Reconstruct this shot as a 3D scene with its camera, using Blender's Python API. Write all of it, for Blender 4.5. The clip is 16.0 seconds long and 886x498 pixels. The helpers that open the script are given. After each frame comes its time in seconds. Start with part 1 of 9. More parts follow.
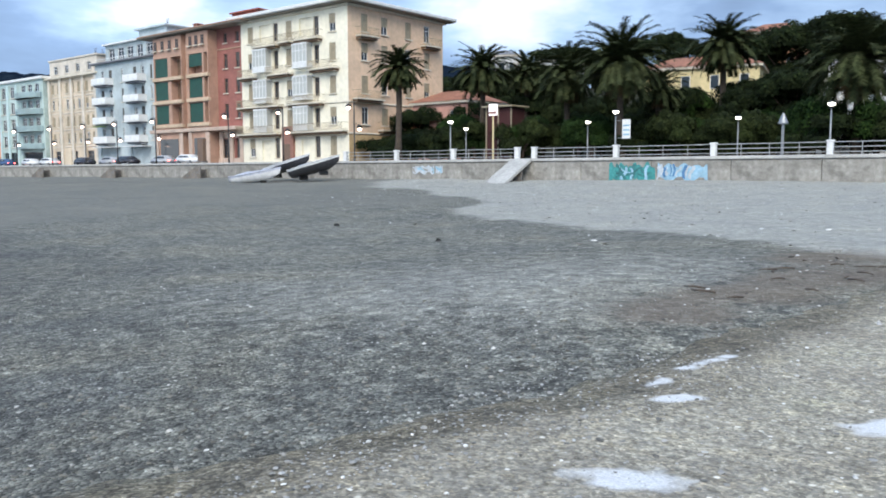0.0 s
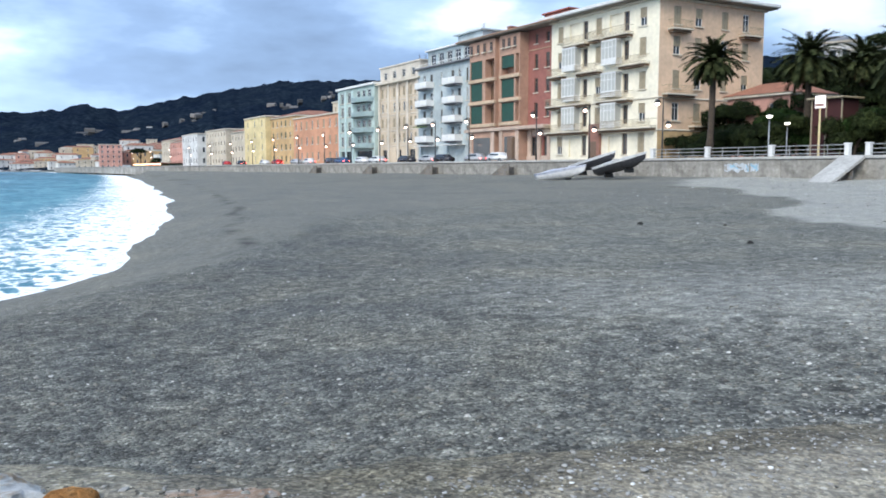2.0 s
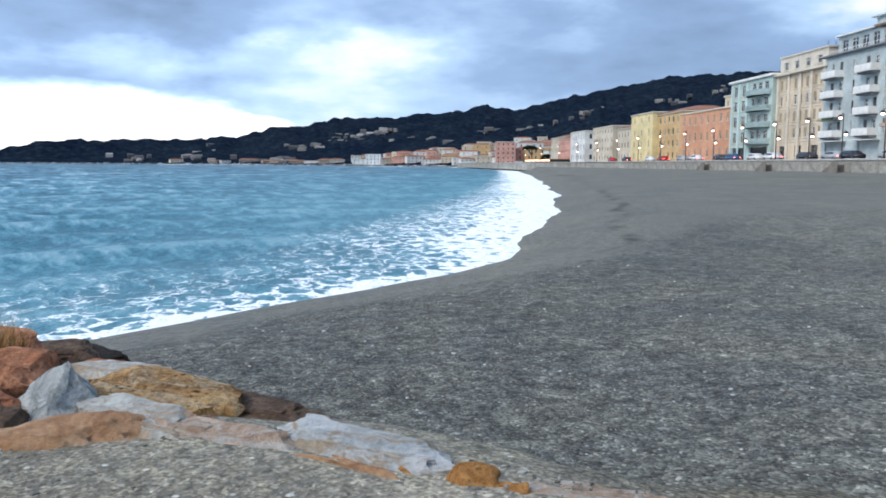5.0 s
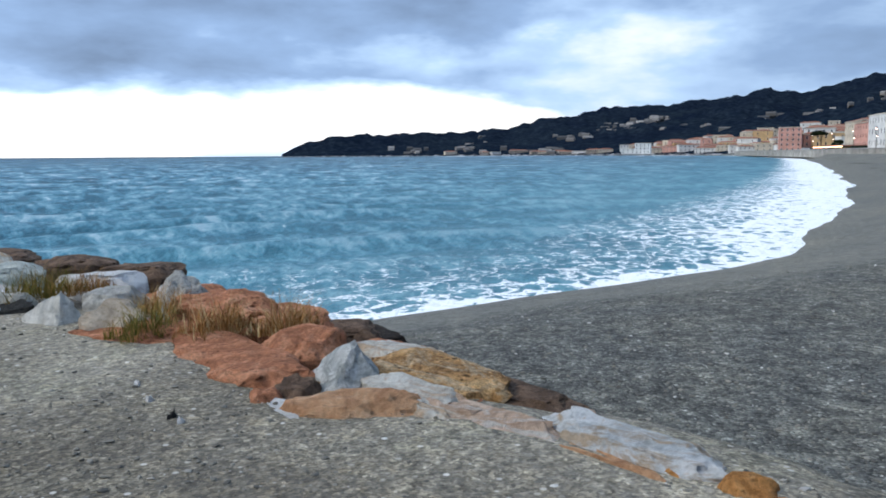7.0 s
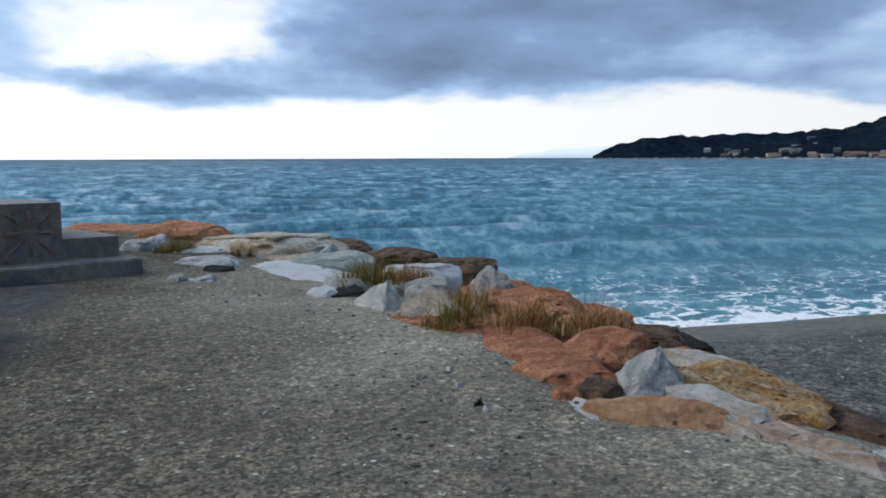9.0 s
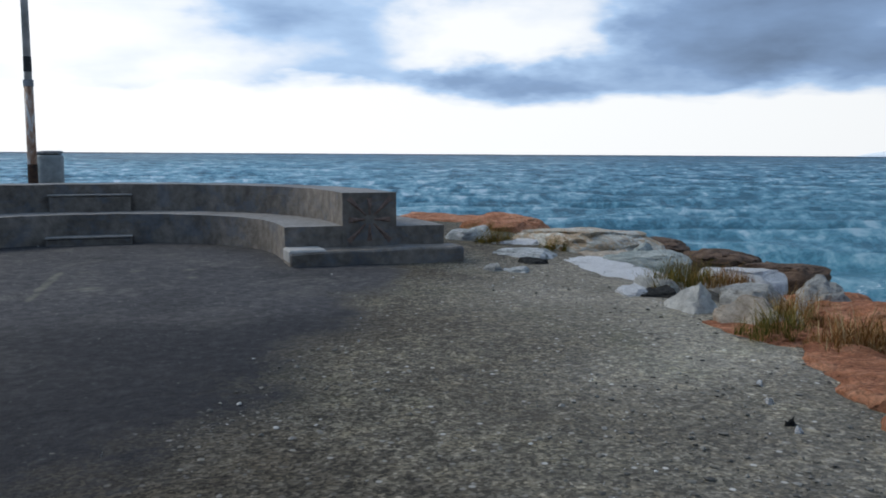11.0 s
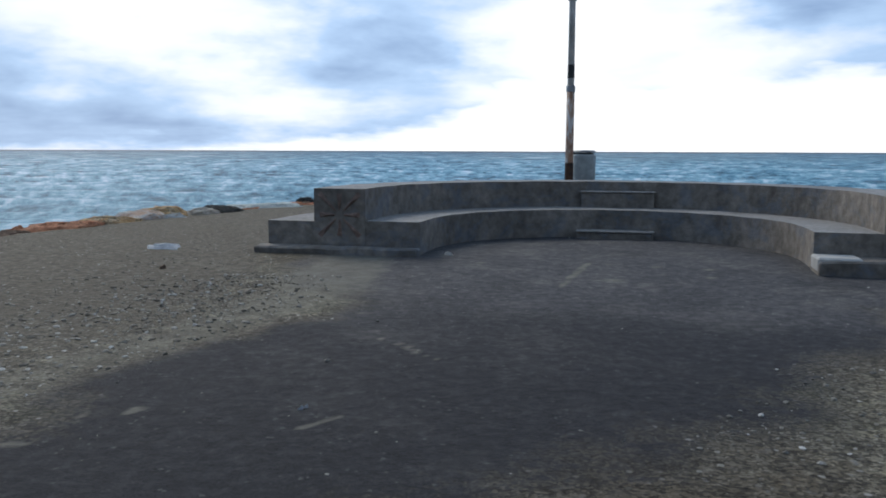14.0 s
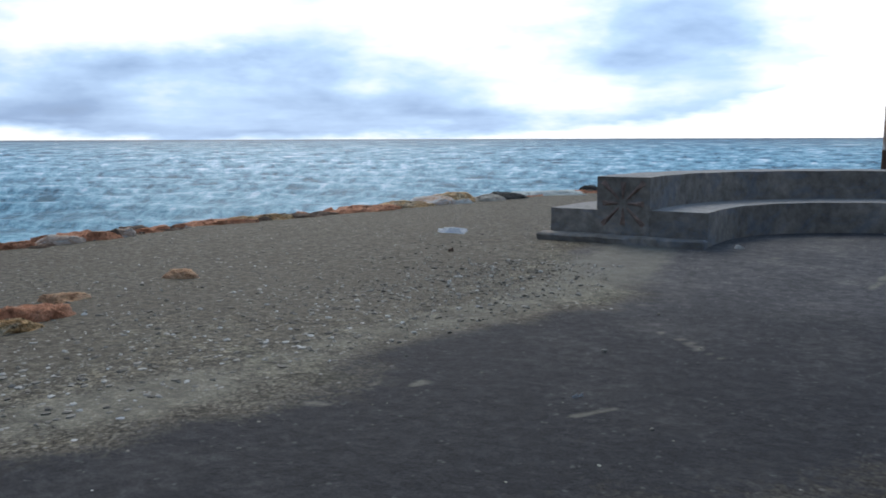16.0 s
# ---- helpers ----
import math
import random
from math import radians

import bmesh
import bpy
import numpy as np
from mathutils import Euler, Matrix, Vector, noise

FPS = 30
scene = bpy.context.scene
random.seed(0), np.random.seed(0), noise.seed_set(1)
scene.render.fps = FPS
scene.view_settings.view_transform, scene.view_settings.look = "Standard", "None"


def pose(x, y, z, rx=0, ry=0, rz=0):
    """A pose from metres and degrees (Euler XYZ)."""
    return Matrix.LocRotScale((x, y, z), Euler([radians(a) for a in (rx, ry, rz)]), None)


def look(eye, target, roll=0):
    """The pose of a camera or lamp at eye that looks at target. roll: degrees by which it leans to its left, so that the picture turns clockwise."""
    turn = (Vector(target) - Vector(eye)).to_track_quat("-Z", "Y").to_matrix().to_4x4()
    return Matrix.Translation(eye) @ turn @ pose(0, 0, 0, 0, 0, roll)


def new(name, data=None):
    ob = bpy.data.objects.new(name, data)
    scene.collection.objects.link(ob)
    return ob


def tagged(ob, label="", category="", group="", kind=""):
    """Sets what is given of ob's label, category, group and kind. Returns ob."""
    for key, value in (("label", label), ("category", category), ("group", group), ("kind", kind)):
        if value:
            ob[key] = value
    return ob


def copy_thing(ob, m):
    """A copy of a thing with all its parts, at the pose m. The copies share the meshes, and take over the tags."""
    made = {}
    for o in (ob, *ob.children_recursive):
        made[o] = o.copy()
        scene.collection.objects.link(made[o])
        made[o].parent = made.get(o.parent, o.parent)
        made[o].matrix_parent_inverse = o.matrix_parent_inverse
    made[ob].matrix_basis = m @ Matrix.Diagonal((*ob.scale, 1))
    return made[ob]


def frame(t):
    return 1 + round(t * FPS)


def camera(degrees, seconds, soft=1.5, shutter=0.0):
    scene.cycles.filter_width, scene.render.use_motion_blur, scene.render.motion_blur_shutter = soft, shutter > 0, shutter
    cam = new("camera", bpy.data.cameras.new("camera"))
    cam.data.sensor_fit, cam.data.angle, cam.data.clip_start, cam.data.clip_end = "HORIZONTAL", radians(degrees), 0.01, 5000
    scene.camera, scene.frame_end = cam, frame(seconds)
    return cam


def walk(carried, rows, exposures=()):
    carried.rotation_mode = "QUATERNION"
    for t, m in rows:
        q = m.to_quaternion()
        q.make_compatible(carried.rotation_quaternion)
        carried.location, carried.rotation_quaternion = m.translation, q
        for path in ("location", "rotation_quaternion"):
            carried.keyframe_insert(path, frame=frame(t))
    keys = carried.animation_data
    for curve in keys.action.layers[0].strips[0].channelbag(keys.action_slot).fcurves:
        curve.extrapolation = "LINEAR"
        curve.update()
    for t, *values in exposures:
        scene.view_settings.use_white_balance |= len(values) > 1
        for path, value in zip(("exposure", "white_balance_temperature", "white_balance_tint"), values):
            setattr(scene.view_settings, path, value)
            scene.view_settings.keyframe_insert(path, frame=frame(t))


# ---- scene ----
SEA_Z = -1.5
cam = camera(56.5, 16.0, soft=1.8)
# seconds, place, yaw, pitch, roll of a camera held in the hand by someone who turns on the spot
TURN = [
    (0, 0.175, 0.042, 1.500, 39.26, -5.42, -0.15), (0.5, 0.155, 0.050, 1.498, 44.28, -5.58, -0.28), (1, 0.142, 0.066, 1.497, 49.80, -5.55, -0.18),
    (1.5, 0.142, 0.085, 1.496, 54.85, -5.48, -0.09), (2, 0.145, 0.100, 1.493, 60.13, -5.56, -0.01), (2.5, 0.142, 0.103, 1.489, 64.24, -5.64, 0.35),
    (3, 0.118, 0.100, 1.486, 68.45, -5.81, 0.14), (3.5, 0.075, 0.085, 1.483, 73.05, -5.86, 0.05), (4, 0.043, 0.058, 1.482, 77.83, -5.72, 0.06),
    (4.2, 0.030, 0.047, 1.482, 79.56, -5.74, 0.07), (6.3, 0.004, 0.000, 1.497, 97.28, -6.46, -0.21), (6.5, 0.003, 0.000, 1.497, 99.15, -6.57, -0.55),
    (7, 0.000, 0.000, 1.498, 104.65, -6.54, -0.43), (7.5, 0.000, -0.002, 1.497, 109.93, -6.29, -0.47), (8, 0.000, -0.005, 1.495, 115.80, -6.17, -0.31),
    (8.5, 0.000, -0.007, 1.494, 120.47, -6.23, -0.18), (9, 0.000, -0.009, 1.493, 125.84, -6.31, -0.21), (9.2, 0.000, -0.010, 1.492, 128.00, -6.41, -0.07),
    (11.3, -0.075, 0.050, 1.490, 151.40, -6.47, 0.49), (11.5, -0.062, 0.048, 1.490, 153.79, -6.38, 0.63), (12, -0.030, 0.042, 1.489, 160.13, -6.31, 0.61),
    (12.5, 0.010, 0.026, 1.487, 166.22, -6.45, 0.52), (13, 0.028, 0.005, 1.485, 172.05, -6.61, 0.37), (13.5, 0.022, -0.015, 1.484, 177.91, -6.61, 0.23),
    (14, 0.016, -0.030, 1.484, 182.61, -6.80, 0.21), (14.5, 0.010, -0.045, 1.483, 187.59, -6.71, -0.03), (15, 0.011, -0.048, 1.483, 192.76, -7.23, 0.19),
    (15.5, 0.011, -0.052, 1.482, 197.82, -7.62, 0.32), (16, 0.012, -0.055, 1.482, 202.17, -7.63, -0.19)]
EXPOSURES = [(0, 0.85), (2, 0.82), (4, 0.62), (7, 0.42), (9, -0.06), (11.5, -0.15), (13, -0.1), (14.5, 0.0), (16, 0.15)]
walk(cam, [(t, pose(ex, ey, ez, 90 + p, 0, y) @ pose(0, 0, 0, 0, 0, r)) for t, ex, ey, ez, y, p, r in TURN], EXPOSURES)

# ---- small tools ----
rng = np.random.default_rng(7)


def ramp01(a, b, v):
    v = np.clip((np.asarray(v, float) - a) / (b - a), 0, 1)
    return v * v * (3 - 2 * v)


def vnoise(x, y, scale, seed=0):
    """Smooth value noise in 0..1 on arrays."""
    x, y = np.asarray(x, float) / scale + seed * 17.3, np.asarray(y, float) / scale + seed * 9.1
    xi, yi = np.floor(x), np.floor(y)
    fx, fy = x - xi, y - yi
    fx, fy = fx * fx * (3 - 2 * fx), fy * fy * (3 - 2 * fy)

    def h(a, b):
        s = np.sin(a * 127.1 + b * 311.7) * 43758.5453
        return s - np.floor(s)
    return (h(xi, yi) * (1 - fx) + h(xi + 1, yi) * fx) * (1 - fy) + (h(xi, yi + 1) * (1 - fx) + h(xi + 1, yi + 1) * fx) * fy


def mesh_from(name, verts, faces, material=None, smooth=False):
    me = bpy.data.meshes.new(name)
    me.from_pydata(verts if isinstance(verts, list) else verts.tolist(), [], faces if isinstance(faces, list) else faces.tolist())
    me.validate()
    if material:
        for m in (material if isinstance(material, (list, tuple)) else [material]):
            me.materials.append(m)
    if smooth:
        me.polygons.foreach_set("use_smooth", [True] * len(me.polygons))
    me.update()
    return me


def bm_mesh(name, bm, material=None, smooth=False):
    bmesh.ops.recalc_face_normals(bm, faces=bm.faces)
    me = bpy.data.meshes.new(name)
    bm.to_mesh(me)
    bm.free()
    if material:
        for m in (material if isinstance(material, (list, tuple)) else [material]):
            me.materials.append(m)
    if smooth:
        me.polygons.foreach_set("use_smooth", [True] * len(me.polygons))
    return me


def part(name, data, parent, m=None, label=""):
    """Links a mesh as one part under a thing or a part."""
    ob = new(name, data)
    ob.parent = parent
    if m is not None:
        ob.matrix_basis = m
    return tagged(ob, label)


def thing(name, m, label, category, data=None, group="", kind=""):
    ob = new(name, data)
    ob.matrix_basis = m
    return tagged(ob, label, category, group, kind)


def box(bm, x0, x1, y0, y1, z0, z1, mi=0, bevel=0.0):
    vs = [bm.verts.new(p) for p in ((x0, y0, z0), (x1, y0, z0), (x1, y1, z0), (x0, y1, z0), (x0, y0, z1), (x1, y0, z1), (x1, y1, z1), (x0, y1, z1))]
    fs = [bm.faces.new([vs[i] for i in q]) for q in ((0, 3, 2, 1), (4, 5, 6, 7), (0, 1, 5, 4), (1, 2, 6, 5), (2, 3, 7, 6), (3, 0, 4, 7))]
    for f in fs:
        f.material_index = mi
    if bevel:
        es = list({e for f in fs for e in f.edges})
        bmesh.ops.bevel(bm, geom=es, offset=bevel, segments=1, affect="EDGES", profile=0.5)
    return vs


def tube(bm, pts, radii, seg=8, mi=0, cap=True):
    """A tube along points with a radius at each."""
    rings = []
    pts = [Vector(p) for p in pts]
    for i, p in enumerate(pts):
        d = (pts[min(i + 1, len(pts) - 1)] - pts[max(i - 1, 0)]).normalized()
        a = d.orthogonal().normalized() if abs(d.z) < 0.99 else Vector((1, 0, 0))
        b = d.cross(a)
        rings.append([bm.verts.new(p + (a * math.cos(k * math.tau / seg) + b * math.sin(k * math.tau / seg)) * radii[i]) for k in range(seg)])
    for r, s in zip(rings, rings[1:]):
        for k in range(seg):
            bm.faces.new((r[k], r[(k + 1) % seg], s[(k + 1) % seg], s[k])).material_index = mi
    if cap:
        bm.faces.new(rings[0][::-1]).material_index = mi
        bm.faces.new(rings[-1]).material_index = mi


# ---- world and light ----
world = bpy.data.worlds.new("overcast_dusk")
scene.world = world
world.use_nodes = True
wt = world.node_tree
wt.nodes.clear()


def math_node(tree, op, a, b=None, clamp=False):
    n = tree.nodes.new("ShaderNodeMath")
    n.operation, n.use_clamp = op, clamp
    for i, v in enumerate((a, b)):
        if v is None:
            continue
        if isinstance(v, (int, float)):
            n.inputs[i].default_value = v
        else:
            tree.links.new(v, n.inputs[i])
    return n.outputs[0]


def ramp_node(tree, fac, stops, interp="LINEAR"):
    n = tree.nodes.new("ShaderNodeValToRGB")
    n.color_ramp.interpolation = interp
    els = n.color_ramp.elements
    while len(els) < len(stops):
        els.new(0.5)
    for e, (p, c) in zip(els, stops):
        e.position = p
        e.color = (*c, 1) if len(c) == 3 else c
    if fac is not None:
        tree.links.new(fac, n.inputs[0])
    return n.outputs[0]


def mix_color(tree, fac, a, b, blend="MIX"):
    n = tree.nodes.new("ShaderNodeMix")
    n.data_type, n.blend_type = "RGBA", blend
    for i, v in ((0, fac), (6, a), (7, b)):
        if isinstance(v, (int, float)):
            n.inputs[i].default_value = v
        elif isinstance(v, tuple):
            n.inputs[i].default_value = (*v, 1)
        else:
            tree.links.new(v, n.inputs[i])
    return n.outputs[2]


def noise_node(tree, vec, scale, detail=4.0, rough=0.55, distort=0.0, out=0):
    n = tree.nodes.new("ShaderNodeTexNoise")
    n.inputs["Scale"].default_value, n.inputs["Detail"].default_value = scale, detail
    n.inputs["Roughness"].default_value, n.inputs["Distortion"].default_value = rough, distort
    if vec is not None:
        tree.links.new(vec, n.inputs["Vector"])
    return n.outputs[out]


def mapping(tree, vec, scale=(1, 1, 1), loc=(0, 0, 0), rot=(0, 0, 0)):
    n = tree.nodes.new("ShaderNodeMapping")
    n.inputs["Scale"].default_value, n.inputs["Location"].default_value, n.inputs["Rotation"].default_value = scale, loc, rot
    tree.links.new(vec, n.inputs["Vector"])
    return n.outputs[0]


def sky_nodes():
    co = wt.nodes.new("ShaderNodeTexCoord").outputs["Generated"]
    sep = wt.nodes.new("ShaderNodeSeparateXYZ")
    wt.links.new(co, sep.inputs[0])
    x, y, z = sep.outputs
    zc = math_node(wt, "MAXIMUM", z, 0.0)
    # the cloud deck as a flat layer seen in perspective
    inv = math_node(wt, "DIVIDE", 1.0, math_node(wt, "ADD", zc, 0.10))
    comb = wt.nodes.new("ShaderNodeCombineXYZ")
    wt.links.new(math_node(wt, "MULTIPLY", x, inv), comb.inputs[0])
    wt.links.new(math_node(wt, "MULTIPLY", y, inv), comb.inputs[1])
    big = noise_node(wt, mapping(wt, comb.outputs[0], (0.55, 0.55, 1), (3.1, 1.7, 0)), 1.0, 4.0, 0.5, 0.2)
    puffs = noise_node(wt, mapping(wt, co, (5.0, 5.0, 15.0), (0.3, 0.9, 0.2)), 1.0, 5.0, 0.52, 0.1)
    wisps = noise_node(wt, mapping(wt, co, (9.0, 9.0, 34.0), (0.3, 0.2, 0.1)), 1.0, 4.0, 0.55, 0.1)
    drift = noise_node(wt, mapping(wt, co, (4.5, 4.5, 11.0), (0.7, 0.1, 0.4)), 1.0, 5.0, 0.55, 0.0, 1)
    seaward = math_node(wt, "MULTIPLY_ADD", y, -0.5)
    seaward.node.inputs[2].default_value = 0.5
    # a bright clear gap low over the open sea, cloud with ragged undersides above it
    open_sea = math_node(wt, "SUBTRACT", math_node(wt, "MULTIPLY", x, -0.643), math_node(wt, "MULTIPLY", y, 0.766))
    open_sea = math_node(wt, "MULTIPLY", math_node(wt, "SUBTRACT", open_sea, 0.635), 5.0, True)
    gap_top = math_node(wt, "MULTIPLY_ADD", open_sea, 0.072)
    gap_top.node.inputs[2].default_value = 0.012
    edge = math_node(wt, "ADD", zc, math_node(wt, "MULTIPLY", math_node(wt, "SUBTRACT", puffs, 0.5), 0.12))
    edge = math_node(wt, "ADD", edge, math_node(wt, "MULTIPLY", math_node(wt, "SUBTRACT", wisps, 0.5), 0.045))
    low = math_node(wt, "MULTIPLY", math_node(wt, "SUBTRACT", gap_top, edge), 34.0, True)
    shade = math_node(wt, "ADD", math_node(wt, "MULTIPLY", math_node(wt, "SUBTRACT", big, 0.5), 0.5), 0.50)
    shade = math_node(wt, "ADD", shade, math_node(wt, "MULTIPLY", math_node(wt, "SUBTRACT", puffs, 0.5), 0.72))
    shade = math_node(wt, "ADD", shade, math_node(wt, "MULTIPLY", math_node(wt, "SUBTRACT", wisps, 0.5), 0.14))
    # the cloud banks and the breaks between them, with drifting uneven edges
    warp = wt.nodes.new("ShaderNodeVectorMath")
    warp.operation = "MULTIPLY_ADD"
    wt.links.new(drift, warp.inputs[0])
    warp.inputs[1].default_value = (0.42, 0.42, 0.16)
    wt.links.new(mapping(wt, co, (1, 1, 1), (-0.21, -0.21, -0.08)), warp.inputs[2])
    wide = mapping(wt, warp.outputs[0], (1, 1, 2.6))
    lumpy = math_node(wt, "ADD", math_node(wt, "MULTIPLY", puffs, -2.2), 2.25)
    for sign, rows in ((1, BREAKS), (-1, BANKS)):
        for az, el, size, amount in rows:
            v = wt.nodes.new("ShaderNodeVectorMath")
            v.operation = "DISTANCE"
            wt.links.new(wide, v.inputs[0])
            a, e = radians(az), radians(el)
            v.inputs[1].default_value = (-math.sin(a) * math.cos(e), math.cos(a) * math.cos(e), 2.6 * math.sin(e))
            near = math_node(wt, "SUBTRACT", 1.0, math_node(wt, "DIVIDE", v.outputs["Value"], math.tan(radians(size)) * 1.5), True)
            smooth = wt.nodes.new("ShaderNodeMapRange")
            smooth.interpolation_type = "SMOOTHERSTEP"
            wt.links.new(near, smooth.inputs["Value"])
            lobe = math_node(wt, "MULTIPLY", smooth.outputs[0], sign * amount)
            if sign < 0:
                lobe = math_node(wt, "MULTIPLY", lobe, lumpy)
            shade = math_node(wt, "ADD", shade, lobe)
    shade = math_node(wt, "ADD", shade, math_node(wt, "MULTIPLY", low, 0.6))
    light = ramp_node(wt, shade, [(0.0, CLOUD_DARK), (0.38, CLOUD_MID), (0.60, CLOUD_LIGHT), (0.80, CLOUD_BRIGHT), (0.95, GAP)], "LINEAR")
    dusk = math_node(wt, "MULTIPLY_ADD", seaward, 0.42)
    dusk.node.inputs[2].default_value = 0.58
    light = mix_color(wt, 1.0, light, ramp_node(wt, dusk, [(0, (0, 0, 0)), (1, (1, 1, 1))]), "MULTIPLY")
    clouds = wt.nodes.new("ShaderNodeBackground")
    clouds.inputs["Strength"].default_value = SKY_GAIN
    wt.links.new(light, clouds.inputs["Color"])
    sky = wt.nodes.new("ShaderNodeTexSky")
    sky.sky_type, sky.sun_disc = "NISHITA", False
    sky.sun_elevation, sky.sun_rotation = radians(40), radians(147)
    clear = wt.nodes.new("ShaderNodeBackground")
    clear.inputs["Strength"].default_value = 0.05
    wt.links.new(sky.outputs[0], clear.inputs["Color"])
    mix = wt.nodes.new("ShaderNodeMixShader")
    mix.inputs[0].default_value = 0.9
    wt.links.new(clear.outputs[0], mix.inputs[1])
    wt.links.new(clouds.outputs[0], mix.inputs[2])
    out = wt.nodes.new("ShaderNodeOutputWorld")
    wt.links.new(mix.outputs[0], out.inputs["Surface"])


CLOUD_DARK, CLOUD_MID, CLOUD_LIGHT, CLOUD_BRIGHT = (0.17, 0.25, 0.40), (0.285, 0.43, 0.69), (0.50, 0.70, 1.0), (0.95, 1.02, 1.12)
GAP, SKY_GAIN = (1.12, 1.15, 1.18), 1.1
# azimuth and height of the middle, size in degrees, strength
BREAKS = [(34, 10.5, 9.5, 0.36), (94, 7, 9, 0.18), (92, 8.5, 7, 0.20), (57, 10.5, 5, 0.22), (99, 2.5, 6, 0.18), (104, 7.5, 5, 0.14), (144, 9, 9, 0.36), (171, 7, 15, 0.42), (146, 8, 6, 0.1), (152, 3, 7, 0.2), (200, 9, 13, 0.40), (222, 8.5, 12, 0.48), (192, 2.5, 8, 0.3)]
BANKS = [(72, 10, 7, 0.14), (64, 7, 8, 0.20), (24, 11, 5, 0.20), (72, 5.5, 7, 0.14), (80, 6, 6, 0.08), (120, 9, 13, 0.24), (132, 7, 8, 0.20), (108, 9, 9, 0.16), (143, 5.2, 5.5, 0.27), (147, 4.9, 4, 0.12), (186, 7.5, 9, 0.07), (191, 6.3, 5, 0.06), (160, 10, 5, 0.11), (213, 3.3, 7, 0.08), (229, 3, 7, 0.07), (194, 4.4, 3.5, 0.06), (182, 6.2, 4, 0.05)]
sky_nodes()
sun = new("sun", bpy.data.lights.new("sun", "SUN"))
sun.data.energy, sun.data.angle, sun.data.color = 1.9, radians(32), (1.0, 0.93, 0.81)
sun.matrix_basis = look((38, -58, 58), (0, 0, 0))


# ---- materials ----
def material(name):
    m = bpy.data.materials.new(name)
    m.use_nodes = True
    t = m.node_tree
    b = t.nodes["Principled BSDF"]
    return m, t, b


def bump_to(t, b, height, strength, dist):
    n = t.nodes.new("ShaderNodeBump")
    n.inputs["Strength"].default_value, n.inputs["Distance"].default_value = strength, dist
    t.links.new(height, n.inputs["Height"])
    t.links.new(n.outputs[0], b.inputs["Normal"])


def surface(name, c1, c2, scale=6.0, rough=0.8, stain=(0.75, 0.5), bump=0.3, dist=0.01, metal=0.0, spread=0.35, vary=0.0, wash=None):
    """Two-scale mottled surface: grain between c1 and c2, and large stains that darken by stain[0] at stain[1] per metre."""
    m, t, b = material(name)
    co = t.nodes.new("ShaderNodeTexCoord").outputs["Object"]
    fine = noise_node(t, co, scale, 6, 0.6)
    col = ramp_node(t, fine, [(0.5 - spread / 2, c1), (0.5 + spread / 2, c2)])
    big = noise_node(t, co, stain[1], 5, 0.6, 0.5)
    dirt = ramp_node(t, big, [(0.35, (stain[0],) * 3), (0.65, (1, 1, 1))])
    col = mix_color(t, 1.0, col, dirt, "MULTIPLY")
    if wash:
        # remains of an old coat of paint
        flake = noise_node(t, mapping(t, co, (1, 1, 1.6)), 1.7, 8, 0.72, 0.6)
        col = mix_color(t, ramp_node(t, flake, [(0.50, (0, 0, 0)), (0.60, (0.42, 0.42, 0.42))]), col, wash)
    if vary:
        info = t.nodes.new("ShaderNodeObjectInfo")
        hs = t.nodes.new("ShaderNodeHueSaturation")
        val = math_node(t, "MULTIPLY_ADD", info.outputs["Random"], vary)
        val.node.inputs[2].default_value = 1 - vary / 2
        t.links.new(val, hs.inputs["Value"])
        t.links.new(col, hs.inputs["Color"])
        col = hs.outputs[0]
    t.links.new(col, b.inputs["Base Color"])
    b.inputs["Roughness"].default_value, b.inputs["Metallic"].default_value = rough, metal
    if bump:
        bump_to(t, b, fine, bump, dist)
    return m


def glass(name, tint=(0.03, 0.04, 0.05)):
    m, t, b = material(name)
    b.inputs["Base Color"].default_value = (*tint, 1)
    b.inputs["Roughness"].default_value = 0.08
    return m


def glow(name, color, strength):
    m, t, b = material(name)
    b.inputs["Base Color"].default_value = (0.8, 0.78, 0.7, 1)
    b.inputs["Emission Color"].default_value = (*color, 1)
    b.inputs["Emission Strength"].default_value = strength
    return m


